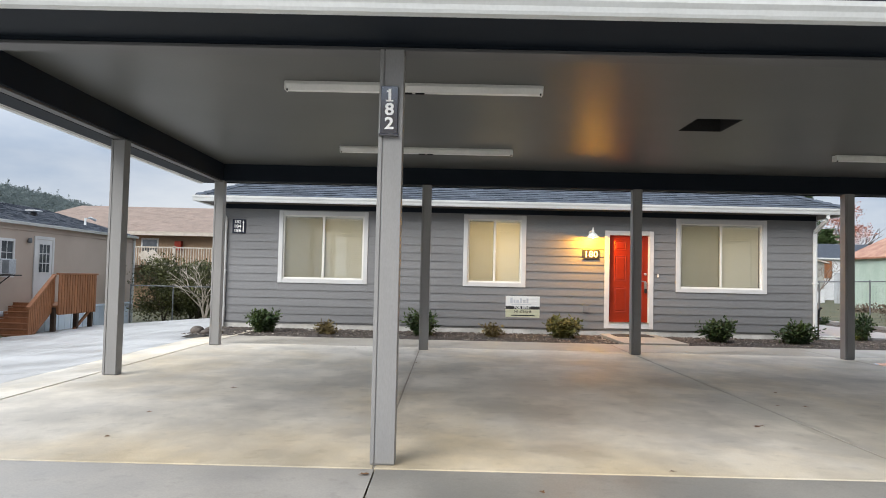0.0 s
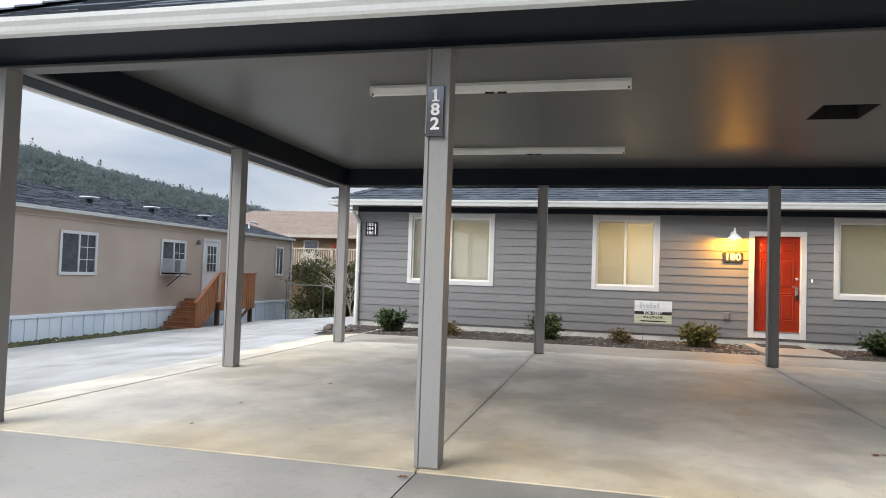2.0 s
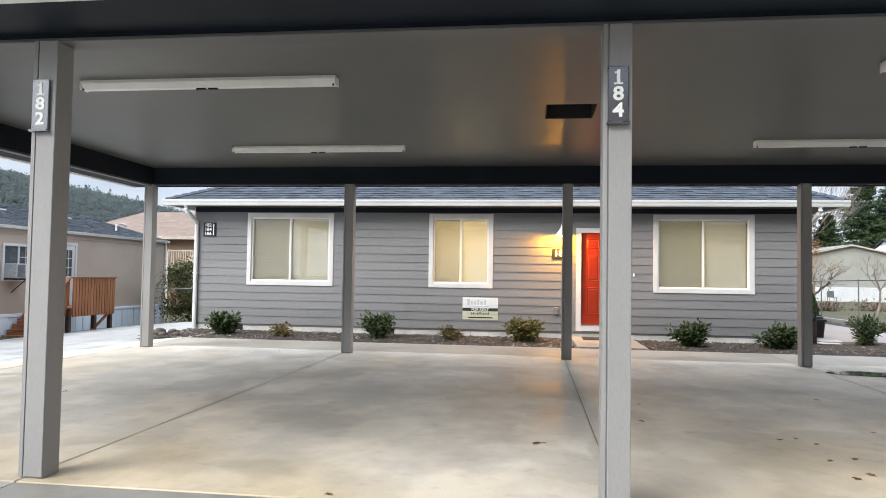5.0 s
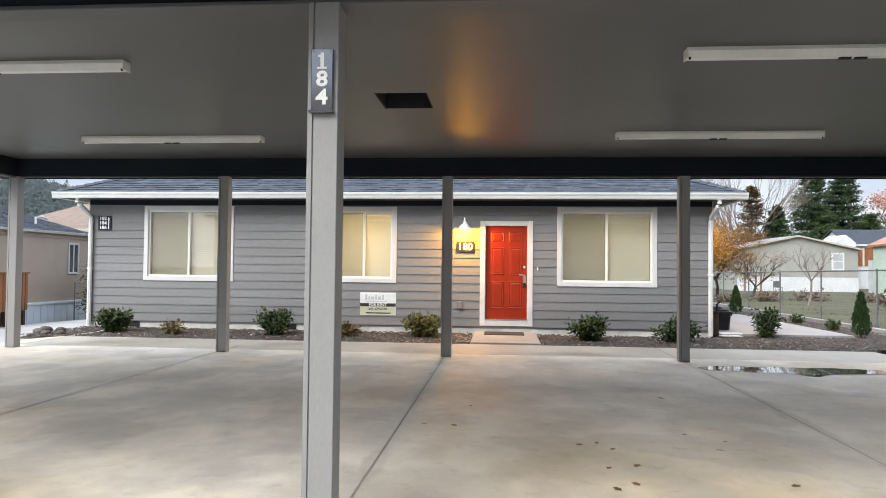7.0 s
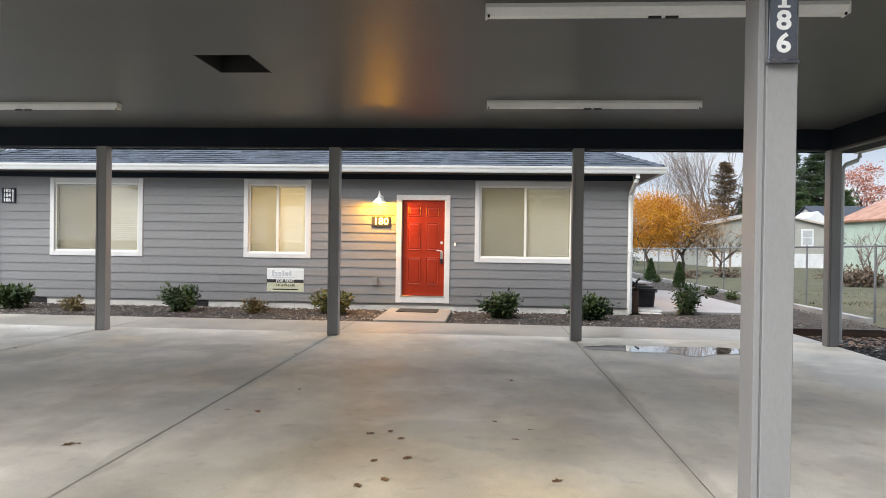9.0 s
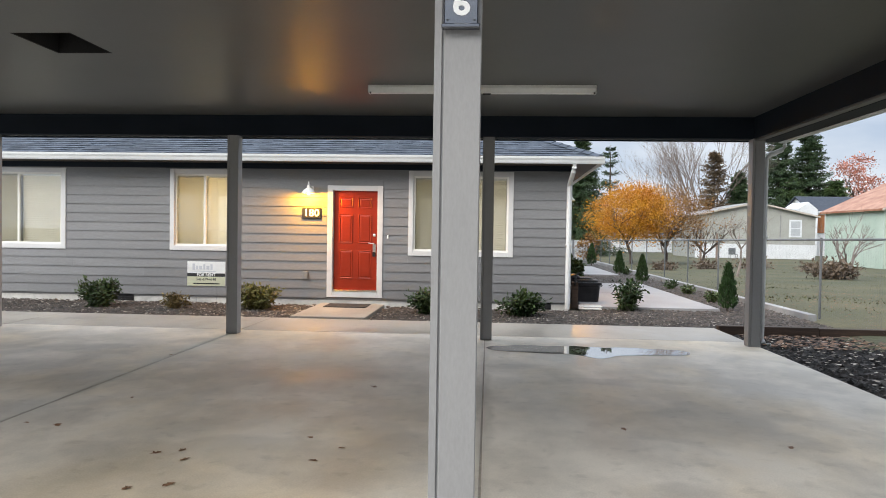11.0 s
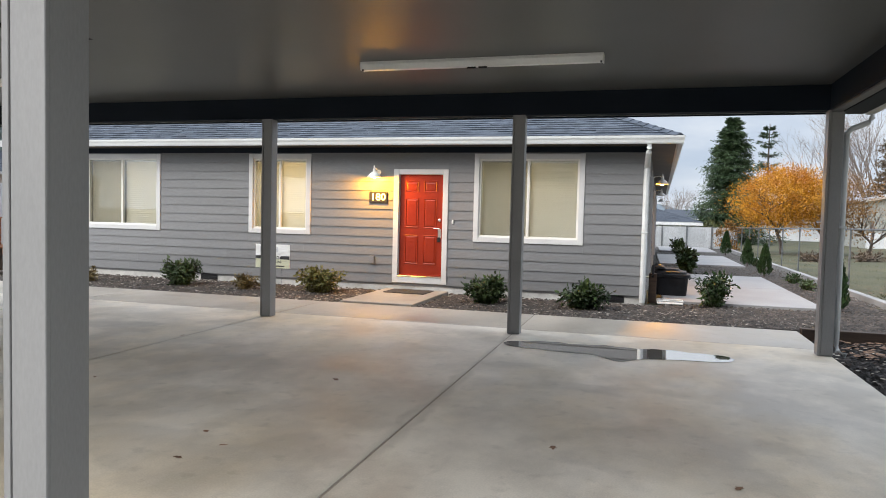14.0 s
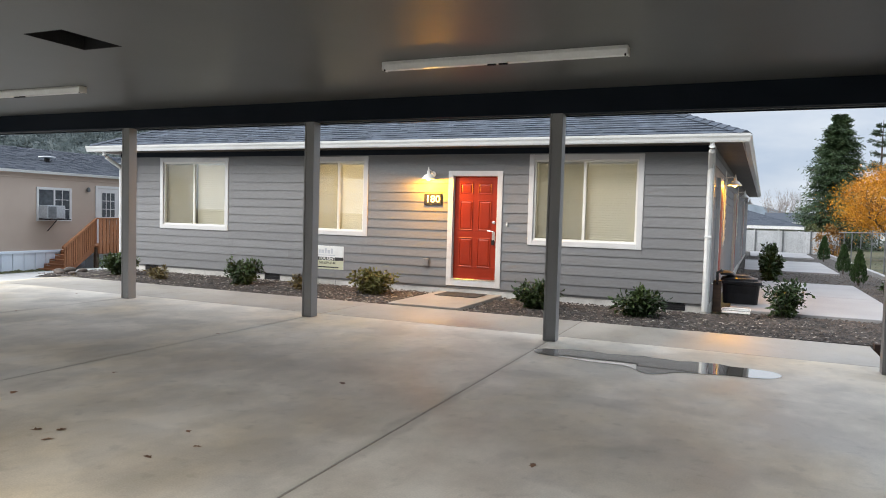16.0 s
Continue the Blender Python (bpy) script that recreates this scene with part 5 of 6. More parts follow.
def shrub(x, y, z, w, h, material, leaves, size, seed, label, group="shrubs in the bed", stems=14):
    rng = random.Random(seed)
    t = thing("shrub", (x, y, z), label, "shrub", group)
    bm = bmesh.new()
    pts = []
    for k in range(stems):
        a = rng.uniform(0, 6.28)
        r = rng.uniform(0.25, 1.0)
        tip = Vector((x + w * 0.42 * r * math.cos(a), y + w * 0.42 * r * math.sin(a), z + h * rng.uniform(0.62, 0.84) * (1 - 0.3 * r * r)))
        mid = Vector((x, y, z)).lerp(tip, 0.5) + Vector((0, 0, h * 0.1))
        tube([(x + 0.02 * math.cos(a), y + 0.02 * math.sin(a), z - 0.03), mid, tip], [0.012, 0.008, 0.004], 5, bm)
        for j in range(int(1.5 * leaves) // stems):
            q = rng.random() ** 0.75
            base = Vector((x, y, z)).lerp(tip, 0.12 + 0.93 * q)
            o = Vector((rng.gauss(0, 1), rng.gauss(0, 1), rng.gauss(0, 0.7)))
            o.normalize()
            pp = base + o * rng.uniform(0.02, w * 0.15)
            pp.z = max(pp.z, z + 0.03)
            pts.append((pp, o))
    part("stem", bm, M_TWIG, t)
    v, f = leaf_soup(pts, size * 1.2, rng, 0.05, 0.5)
    soup("foliage", v, f, material, t, kind="stuff")
    return t


DK, YG, BG = "dark green broad-leaved shrub in the gravel bed", "yellow-green leafy shrub in the bark bed", "low brown-green shrub in the bark bed"
shrub(-3.62, 15.35, BZ, 0.85, 0.56, M_SHRUB, 1100, 0.08, 1, DK)
shrub(-2.2, 15.15, BZ, 0.6, 0.32, M_SHRUBB, 420, 0.06, 2, BG)
shrub(-0.14, 15.5, BZ, 0.95, 0.56, M_SHRUB, 1200, 0.075, 3, DK)
shrub(1.38, 15.4, BZ, 0.6, 0.3, M_SHRUBB, 420, 0.06, 4, BG)
shrub(2.95, 15.55, BZ, 0.95, 0.56, M_SHRUBY, 1200, 0.075, 5, YG)
shrub(6.27, 15.4, BZ, 0.85, 0.58, M_SHRUB, 1200, 0.08, 6, DK)
shrub(8.0, 15.4, BZ, 0.95, 0.48, M_SHRUB, 900, 0.085, 7, DK)
shrub(10.2, 16.8, BZ, 0.95, 0.7, M_SHRUB, 900, 0.075, 8, "loose dark green shrub standing in gravel")
shrub(10.2, 25.4, BZ, 0.75, 0.85, M_SHRUB, 700, 0.14, 9, "tall dark green shrub beside the patio", stems=12)
shrub(10.5, 38.6, BZ, 0.9, 0.8, M_SHRUB, 500, 0.14, 10, "dark green shrub near the rear fence")
for k, (x, yy) in enumerate(((12.7, 23.2), (12.66, 21.3), (12.6, 19.1), (12.85, 30.7), (13.0, 33.0))):
    shrub(x, yy, BZ, 0.42, 0.28, M_SHRUB, 220, 0.07, 20 + k, "small dark shrub in the gravel strip", "small shrubs by the kerb", 7)


def arborvitae(x, y, z, w, h, seed):
    rng = random.Random(seed)
    t = thing("arborvitae", (x, y, z), "narrow cone-shaped evergreen planted in gravel", "conifer", "young arborvitae")
    part("trunk", tube([(x, y, z - 0.05), (x, y, z + h * 0.9)], [0.025, 0.006], 6), M_BARK, t)
    pts = []
    for k in range(1500):
        q = rng.random() ** 0.75
        r = w / 2 * (1 - q) ** 0.75 * min(1, 0.55 + q * 3) * rng.uniform(0.55, 1.06)
        a = rng.uniform(0, 6.28)
        pts.append(((x + r * math.cos(a), y + r * math.sin(a), z + 0.04 + q * h * 0.94), (math.cos(a) * 0.6, math.sin(a) * 0.6, 1.4)))
    v, f = leaf_soup(pts, 0.09 * h / 0.95, rng, 1.0, 0.4)
    soup("foliage", v, f, M_ARB, t, kind="stuff")


for k, (x, yy, w, h) in enumerate(((12.29, 17.1, 0.42, 0.95), (12.36, 25.4, 0.46, 0.9), (12.5, 30.1, 0.5, 0.92), (12.65, 38.5, 0.55, 1.1))):
    arborvitae(x, yy, BZ, w, h, 40 + k)

# ---------------------------------------------------------------- mobile home across the lane
MX, MY0, MY1 = -12.9, 6.0, 29.45
G0 = -0.82
mh = thing("mobile_home", (MX, 18, G0), "long taupe mobile home with white skirting and dark shingle roof", "mobile home", kind="structure")


def boxes(name, material, parent, spans, bev=0.0, label=""):
    bm = bmesh.new()
    for b in spans:
        box(*b, bev, bm)
    return part(name, bm, material, parent, label)


part("wall", box(MX - 8.0, MX, MY0, MY1, -0.06, 2.60), M_TAUPE, mh)
part("frieze_board", box(MX, MX + 0.035, MY0, MY1, 2.43, 2.47, 0.004), M_TAUPE, mh)
part("eave_board", box(MX - 0.02, MX + 0.11, MY0 - 0.1, MY1 + 0.12, 2.60, 2.64), M_TAUPE, mh)
gutter_run((MX + 0.11, MY0 - 0.1), (MX + 0.11, MY1 + 0.12), (1, 0), 2.60, mh, h=0.09, d=0.08)
shingled("roof_slope", ((MX + 0.14, MY1 + 0.15, 2.69), (MX + 0.14, MY0 - 0.15, 2.69)), ((MX - 4.0, MY1 + 0.15, 3.78), (MX - 4.0, MY0 - 0.15, 3.78)), mh, M_SHINGLE_FAR, expo=0.14, tab=0.3)
shingled("roof_slope", ((MX - 8.14, MY0 - 0.15, 2.69), (MX - 8.14, MY1 + 0.15, 2.69)), ((MX - 4.0, MY0 - 0.15, 3.78), (MX - 4.0, MY1 + 0.15, 3.78)), mh, M_SHINGLE_FAR, expo=0.3, tab=0.6)
part("gable", prism([(MX + 0.0, 2.6), (MX - 4.0, 3.72), (MX - 8.0, 2.6)], "y", MY1 - 0.05, MY1), M_TAUPE, mh)
for k in range(int((MY1 - MY0) / 0.4)):
    y0 = MY0 + k * 0.4
    part("skirting_panel", box(MX - 0.02, MX + 0.012 + 0.01 * (k % 2), y0, y0 + 0.372, G0 - 0.15, -0.14, 0.004), M_SKIRT, mh)
part("skirting_back", box(MX - 0.06, MX - 0.021, MY0, MY1, G0 - 0.2, -0.06), M_GREYP, mh)
part("skirting_cap", box(MX - 0.02, MX + 0.05, MY0, MY1, -0.14, -0.045, 0.006), M_SKIRT, mh)
part("downspout", box(MX + 0.0, MX + 0.07, MY1 - 0.02, MY1 + 0.06, G0 - 0.1, 2.6, 0.01), M_GUTTER, mh)


def mh_window(y0, y1, z0, z1, grid=True):
    w = thing("window_mobile", (MX, y0, z0), "white-framed window with glazing bars on the mobile home", "window", "mobile home windows", "structure")
    x = MX
    f = 0.085
    boxes("frame", M_TRIM, w, ((x, x + 0.04, y0 - f, y0, z0 - f, z1 + f), (x, x + 0.04, y1, y1 + f, z0 - f, z1 + f), (x, x + 0.04, y0, y1, z1, z1 + f), (x, x + 0.04, y0, y1, z0 - f, z0)), 0.004)
    ym = (y0 + y1) / 2
    part("mullion", box(x, x + 0.035, ym - 0.03, ym + 0.03, z0, z1, 0.003), M_TRIM, w)
    for a, b in ((y0, ym - 0.03), (ym + 0.03, y1)):
        part("pane", box(x + 0.004, x + 0.01, a, b, z0, z1), M_MHGLASS, w)
        if grid and a > ym:
            c = (a + b) / 2
            boxes("glazing_bar", M_TRIM, w, ((x + 0.011, x + 0.02, c - 0.01, c + 0.01, z0, z1), (x + 0.011, x + 0.021, a, b, z0 + (z1 - z0) / 3 - 0.01, z0 + (z1 - z0) / 3 + 0.01), (x + 0.011, x + 0.021, a, b, z0 + 2 * (z1 - z0) / 3 - 0.01, z0 + 2 * (z1 - z0) / 3 + 0.01)))
    return w


M_MHGLASS = mat("dark_house_glass", (0.05, 0.06, 0.07), (0.09, 0.10, 0.11), 0.06, 1.5, 8, 0.0, spec=0.8)
mh_window(15.86, 17.08, 1.04, 2.06)
mh_window(20.12, 21.3, 1.05, 2.06)
mh_window(28.05, 28.6, 1.1, 2.2, False)
mh_window(12.0, 12.9, 1.75, 2.15, False)
ac = thing("window_air_conditioner", (MX + 0.1, 20.4, 1.0), "white window air conditioner on a black bracket", "air conditioner")
casing = part("casing", box(MX + 0.02, MX + 0.45, 20.12, 20.82, 1.06, 1.52, 0.02), M_PRIV, ac)
part("grille", box(MX + 0.45, MX + 0.46, 20.16, 20.46, 1.1, 1.48), M_GALV, casing, "grey louvred grille")
boxes("bracket", M_BLACK, ac, ((MX, MX + 0.55, 20.1, 20.14, 1.02, 1.055), (MX, MX + 0.55, 20.8, 20.84, 1.02, 1.055), (MX + 0.5, MX + 0.55, 20.1, 20.95, 1.02, 1.055)))
part("strut", tube([(MX + 0.02, 20.45, 0.62), (MX + 0.5, 20.45, 1.02)], 0.015, 6), M_BLACK, ac)
md = thing("door_mobile", (MX, 22.5, 0.1), "white door with nine small panes on the mobile home", "door", kind="structure")
boxes("casing", M_TRIM, md, ((MX, MX + 0.04, 22.4, 22.5, 0.1, 2.3), (MX, MX + 0.04, 23.42, 23.52, 0.1, 2.3), (MX, MX + 0.04, 22.5, 23.42, 2.2, 2.3)), 0.004)
part("door_leaf", box(MX, MX + 0.025, 22.51, 23.41, 0.12, 2.19, 0.004), M_TRIM, md)
part("pane", box(MX + 0.026, MX + 0.03, 22.66, 23.26, 1.12, 2.05), M_MHGLASS, md)
boxes("glazing_bar", M_TRIM, md, [(MX + 0.03, MX + 0.04, 22.66 + 0.2 * k - 0.012, 22.66 + 0.2 * k + 0.012, 1.12, 2.05) for k in range(4)] + [(MX + 0.03, MX + 0.041, 22.66, 23.26, 1.12 + 0.31 * k - 0.012, 1.12 + 0.31 * k + 0.012) for k in range(4)])
part("porch_light", lathe([(0.0, 0.1), (0.05, 0.09), (0.07, 0.0), (0.06, -0.06), (0.0, -0.08)], 12), M_GALV, None, "small grey porch light on the mobile home wall", at=(MX + 0.08, 22.05, 2.12), category="wall lamp")

stairs = thing("porch_stairs", (MX + 0.7, 21.0, G0), "reddish timber porch steps with slatted railing", "stairs")
NS = 6
for k in range(NS):
    zt = G0 + (k + 1) * 0.155
    y0 = 20.06 + k * 0.215
    part("tread", box(MX + 0.06, MX + 1.25, y0, y0 + 0.24, zt - 0.045, zt, 0.006), M_DECK, stairs)
    part("riser", box(MX + 0.08, MX + 1.23, y0 + 0.2, y0 + 0.212, zt - 0.2, zt + 0.1), M_DECK, stairs)
part("landing", box(MX + 0.06, MX + 1.4, 21.34, 23.6, 0.08, 0.14, 0.006), M_DECK, stairs)
part("stringer", prism([(20.0, G0), (20.27, G0), (21.42, 0.0), (21.42, 0.14), (21.22, 0.14)], "x", MX + 1.25, MX + 1.29), M_DECK, stairs)
part("fascia", box(MX + 1.4, MX + 1.43, 21.34, 23.6, -0.12, 0.14, 0.004), M_DECK, stairs)
for k in range(15):
    f = k / 14
    y0, zb = 20.1 + f * 1.2, G0 + 0.06 + f * 0.99
    part("baluster", box(MX + 1.29, MX + 1.33, y0, y0 + 0.068, zb - 0.03, zb + 0.86, 0.003), M_DECK, stairs)
for k in range(15):
    y0 = 21.36 + k * 0.151
    part("baluster", box(MX + 1.43, MX + 1.47, y0, y0 + 0.118, -0.15, 1.08, 0.003), M_DECK, stairs)
part("handrail", prism([(20.06, G0 + 0.88), (21.34, 1.02), (21.34, 1.10), (20.06, G0 + 0.96)], "x", MX + 1.25, MX + 1.37), M_DECK, stairs)
part("handrail", box(MX + 1.38, MX + 1.5, 21.3, 23.65, 1.08, 1.13, 0.005), M_DECK, stairs)
for yy in (21.3, 22.6, 23.5):
    part("support_post", box(MX + 1.25, MX + 1.38, yy, yy + 0.12, G0 - 0.1, 0.08, 0.004), M_TIMBER, stairs)
part("brace", prism([(22.3, G0 + 0.05), (22.45, G0 + 0.05), (23.5, -0.15), (23.35, -0.15)], "x", MX + 1.3, MX + 1.36), M_DECK, stairs)


def roof_vent(x, y, z):
    t = thing("roof_vent", (x, y, z), "small pale metal vent hood on the mobile home roof", "vent", "roof vents")
    part("collar", lathe([(0.1, 0), (0.1, 0.16), (0.0, 0.16)], 10, at=(x, y, z - 0.06)), M_BLACK, t)
    part("hood", box(x - 0.2, x + 0.2, y - 0.22, y + 0.22, z + 0.12, z + 0.17, 0.02), M_FARWH, t)


for yy in (18.6, 21.6, 24.9):
    roof_vent(MX - 1.55, yy, 3.16)
vp = thing("vent_pipe", (MX - 1.0, 27.6, 3.0), "white elbowed vent pipes on the mobile home roof", "vent pipe")
part("pipe", tube([(MX - 1.0, 27.4, 2.95), (MX - 1.0, 27.4, 3.25), (MX - 0.9, 27.6, 3.3), (MX - 0.8, 27.8, 3.22)], 0.05, 8), M_FARWH, vp)
stones("grass_verge", [(-12.85, -12.05, 9.0, 20.0, -0.74, 1500)], M_BLADE, 0.06, 77, "green grass verge along the skirting", 0.9)

# ---------------------------------------------------------------- brown two-storey house behind
bh = thing("balcony_house", (-18, 46, -1.2), "ochre two-storey house with tan roof and long balcony", "house", kind="structure")
BY = 44.5
part("wall", box(-27.5, -4.0, BY, BY + 9, -1.4, 3.75), M_TANWALL, bh)
shingled("roof_slope", ((-28.5, BY - 0.8, 3.72), (-3.0, BY - 0.8, 3.72)), ((-25.5, BY + 4.5, 5.75), (-6.0, BY + 4.5, 5.75)), bh, M_TANROOF, expo=0.2, tab=0.4, thick=0.006)
shingled("roof_slope", ((-28.5, BY + 9.8, 3.72), (-28.5, BY - 0.8, 3.72)), ((-25.5, BY + 4.5, 5.75), (-25.5, BY + 4.5, 5.75)), bh, M_TANROOF, expo=0.2, tab=0.4, thick=0.006)
part("eave_board", box(-28.5, -3.0, BY - 0.84, BY - 0.78, 3.5, 3.72), M_PALEW, bh)
part("soffit", box(-28.4, -3.1, BY - 0.78, BY - 0.001, 3.5, 3.54), M_TANWALL, bh)
part("balcony_floor", box(-27.0, -5.0, BY - 1.7, BY - 0.001, 1.45, 1.62), M_TIMBER, bh)
part("rail_top", box(-24.0, -5.0, BY - 1.72, BY - 1.6, 2.68, 2.76), M_PALEW, bh)
for k in range(118):
    x = -23.9 + k * 0.16
    part("baluster", box(x, x + 0.05, BY - 1.69, BY - 1.63, 1.62, 2.68), M_PALEW, bh)
for x in (-24.0, -20.2, -16.5, -12.8, -9.0, -5.2):
    part("balcony_post", box(x, x + 0.14, BY - 1.72, BY - 1.58, -1.4, 2.8), M_PALEW, bh)
for x in (-23.3, -19.2, -14.6, -11.0):
    boxes("window_casing", M_FARWH, bh, ((x, x + 1.1, BY - 0.05, BY - 0.01, 2.0, 3.35),))
    part("window_pane", box(x + 0.1, x + 1.0, BY - 0.07, BY - 0.055, 2.1, 3.25), M_MHGLASS, bh)
part("meter_box", box(-16.98, -16.55, BY - 0.3, BY - 0.001, 2.6, 3.2, 0.02), M_RED, None, "red box hung on the ochre wall", category="box")
for s in (0.0, 1.1):
    part("stair_stringer", prism([(-17.95, 2.2 + 0.1 * s), (-17.6, 2.48 + 0.1 * s), (-13.5, -0.95 + 0.1 * s), (-13.55, -1.4), (-13.95, -1.4)], "y", BY - 3.2 + s, BY - 3.1 + s), M_PALEW, bh)
part("deck_fence", box(-24.0, -21.4, BY - 1.9, BY - 1.8, 1.7, 2.75, 0.01), M_DECK, bh)


def crown(name, cx, cy, z0, w, h, n, size, material, seed, parent, clumps=26, squash=1.0):
    """Leaves gathered in uneven clumps through a crown, with gaps between."""
    rng = random.Random(seed)
    pts = []
    for c in range(clumps):
        a, q = rng.uniform(0, 6.28), rng.random()
        r = w / 2 * math.sqrt(rng.random()) * (0.45 + 0.75 * math.sin(math.pi * min(1, q * 0.85 + 0.12)))
        c0 = Vector((cx + r * math.cos(a), cy + r * math.sin(a), z0 + q * h))
        s = w * rng.uniform(0.07, 0.17)
        for k in range(n // clumps):
            o = Vector((rng.gauss(0, 1), rng.gauss(0, 1), rng.gauss(0, 0.75)))
            pts.append((c0 + o * s * 0.75, o.normalized()))
    v, f = leaf_soup(pts, size, rng, 0.2, 0.6)
    return soup(name, v, f, material, parent, kind="stuff")


def branch(bm, p, d, length, r, depth, rng, spread, tips, droop=0.0, sides=5):
    q = p + d * length
    m = p.lerp(q, 0.5) + Vector((rng.uniform(-1, 1), rng.uniform(-1, 1), rng.uniform(-0.5, 0.5))) * length * 0.06
    tube([p, m, q], [r, r * 0.82, r * 0.62], sides if r > 0.02 else 3, bm)
    tips.append((q, d))
    if depth == 0:
        return
    for k in range(rng.choice((2, 3, 3))):
        e = (d + Vector((rng.uniform(-1, 1), rng.uniform(-1, 1), rng.uniform(-0.5, 0.8) - droop)) * spread).normalized()
        branch(bm, p.lerp(q, rng.uniform(0.55, 1.0)), e, length * rng.uniform(0.6, 0.85), r * 0.58, depth - 1, rng, spread, tips, droop, sides)


def tree(x, y, z, h, seed, label, category="tree", leaf=None, leaves=0, size=0.2, w=None, depth=4, spread=0.55, stems=1, trunk=0.28, group="", twig=None, r=None):
    rng = random.Random(seed)
    t = thing("tree", (x, y, z), label, category, group)
    bm = bmesh.new()
    tips = []
    base = Vector((x, y, z - 0.1))
    r = r or h * 0.022
    if stems == 1:
        top = base + Vector((rng.uniform(-0.1, 0.1) * h, rng.uniform(-0.1, 0.1) * h, h * trunk))
        tube([base, base.lerp(top, 0.5) + Vector((0.02 * h, 0, 0)), top], [r * 1.3, r, r * 0.85], 8, bm)
        for k in range(5):
            a = k * 1.256 + rng.uniform(-0.3, 0.3)
            branch(bm, base.lerp(top, rng.uniform(0.8, 1)), Vector((math.cos(a) * spread, math.sin(a) * spread, rng.uniform(0.5, 1.0))).normalized(), h * 0.27, r * 0.6, depth - 1, rng, spread, tips)
    else:
        for k in range(stems):
            a = k * 6.28 / stems + rng.uniform(-0.3, 0.3)
            branch(bm, base, Vector((math.cos(a) * 0.3, math.sin(a) * 0.3, 1)).normalized(), h * 0.36, r * 0.7, depth, rng, spread, tips)
    part("trunk", bm, twig or M_BARK, t)
    if leaf:
        crown("crown", x, y, z + h * (trunk + 0.08), w or h * 0.8, h * (0.92 - trunk), leaves, size, leaf, seed, t, clumps=max(20, leaves // 90))
    return t


def conifer(x, y, z, h, w, seed, label, material, whorls=26, per=9, needles=26, size=0.35, droop=0.25, sparse=1.0):
    rng = random.Random(seed)
    t = thing("conifer", (x, y, z), label, "conifer", "evergreens beyond the yard")
    part("trunk", tube([(x, y, z - 0.2), (x, y, z + h * 0.97)], [h * 0.02, 0.02], 7), M_BARK, t)
    pts = []
    bm = bmesh.new()
    for k in range(whorls):
        q = (k + rng.uniform(-0.9, 0.9)) / whorls
        q = min(max(q, 0.03), 0.985)
        L = w / 2 * (1 - q) ** 0.72 * rng.uniform(0.75, 1.1) + 0.12
        for j in range(per):
            a = rng.uniform(0, 6.28)
            l = L * rng.uniform(0.6, 1.15)
            d = Vector((math.cos(a), math.sin(a), -droop + 0.45 * q))
            p = Vector((x, y, z + h * (0.06 + 0.93 * min(1, q + rng.uniform(-0.6, 0.6) / whorls * (1 - q)))))
            tube([p, p + d * l], [0.03, 0.008], 3, bm)
            for n in range(int(needles * sparse)):
                s = rng.random() ** 0.7
                o = Vector((rng.gauss(0, 1), rng.gauss(0, 1), rng.gauss(0, 0.6))) * l * 0.10
                pts.append((p + d * l * s + o, (d + Vector((0, 0, -0.25))).normalized()))
    part("limb", bm, M_BARK, t, kind="stuff")
    v, f = leaf_soup(pts, size, rng, -0.1, 0.35)
    soup("crown", v, f, material, t, kind="stuff")
    return t


# bush screen at the end of the lane
for k, (x, yy, w, h) in enumerate(((-11.0, 28.2, 2.1, 2.85), (-9.7, 28.4, 2.1, 2.5), (-10.4, 29.6, 2.2, 2.6), (-6.4, 30.2, 1.8, 2.2), (-8.4, 28.8, 1.8, 2.0), (-7.3, 29.6, 1.8, 2.3))):
    t = tree(x, yy, ground_z(x, yy), h * 0.84, 60 + k, "tangled olive-green bush at the end of the lane", "bush", M_BUSH, 8000, 0.1, w, 3, 0.7, 5, 0.05, "bushes at the lane's end")
tree(-9.0, 27.2, ground_z(-9, 27.2), 2.6, 71, "leaning pale bare branches among the bushes", "bush", None, depth=4, spread=0.8, stems=4, twig=M_PALEW, group="bushes at the lane's end")
lf = thing("wire_fence", (-8.5, 26.3, -0.8), "low dark wire fence before the bushes", "fence")
for k in range(5):
    x = -11.5 + k * 1.6
    part("post", tube([(x, 26.3, ground_z(x, 26.3) - 0.2), (x, 26.3, 0.75)], 0.025, 6), M_GALV, lf)
part("rail", tube([(-11.5, 26.3, 0.7), (-5.1, 26.3, 0.7)], 0.02, 6), M_GALV, lf)

# ---------------------------------------------------------------- yard fence, field, neighbours
FX = 13.72


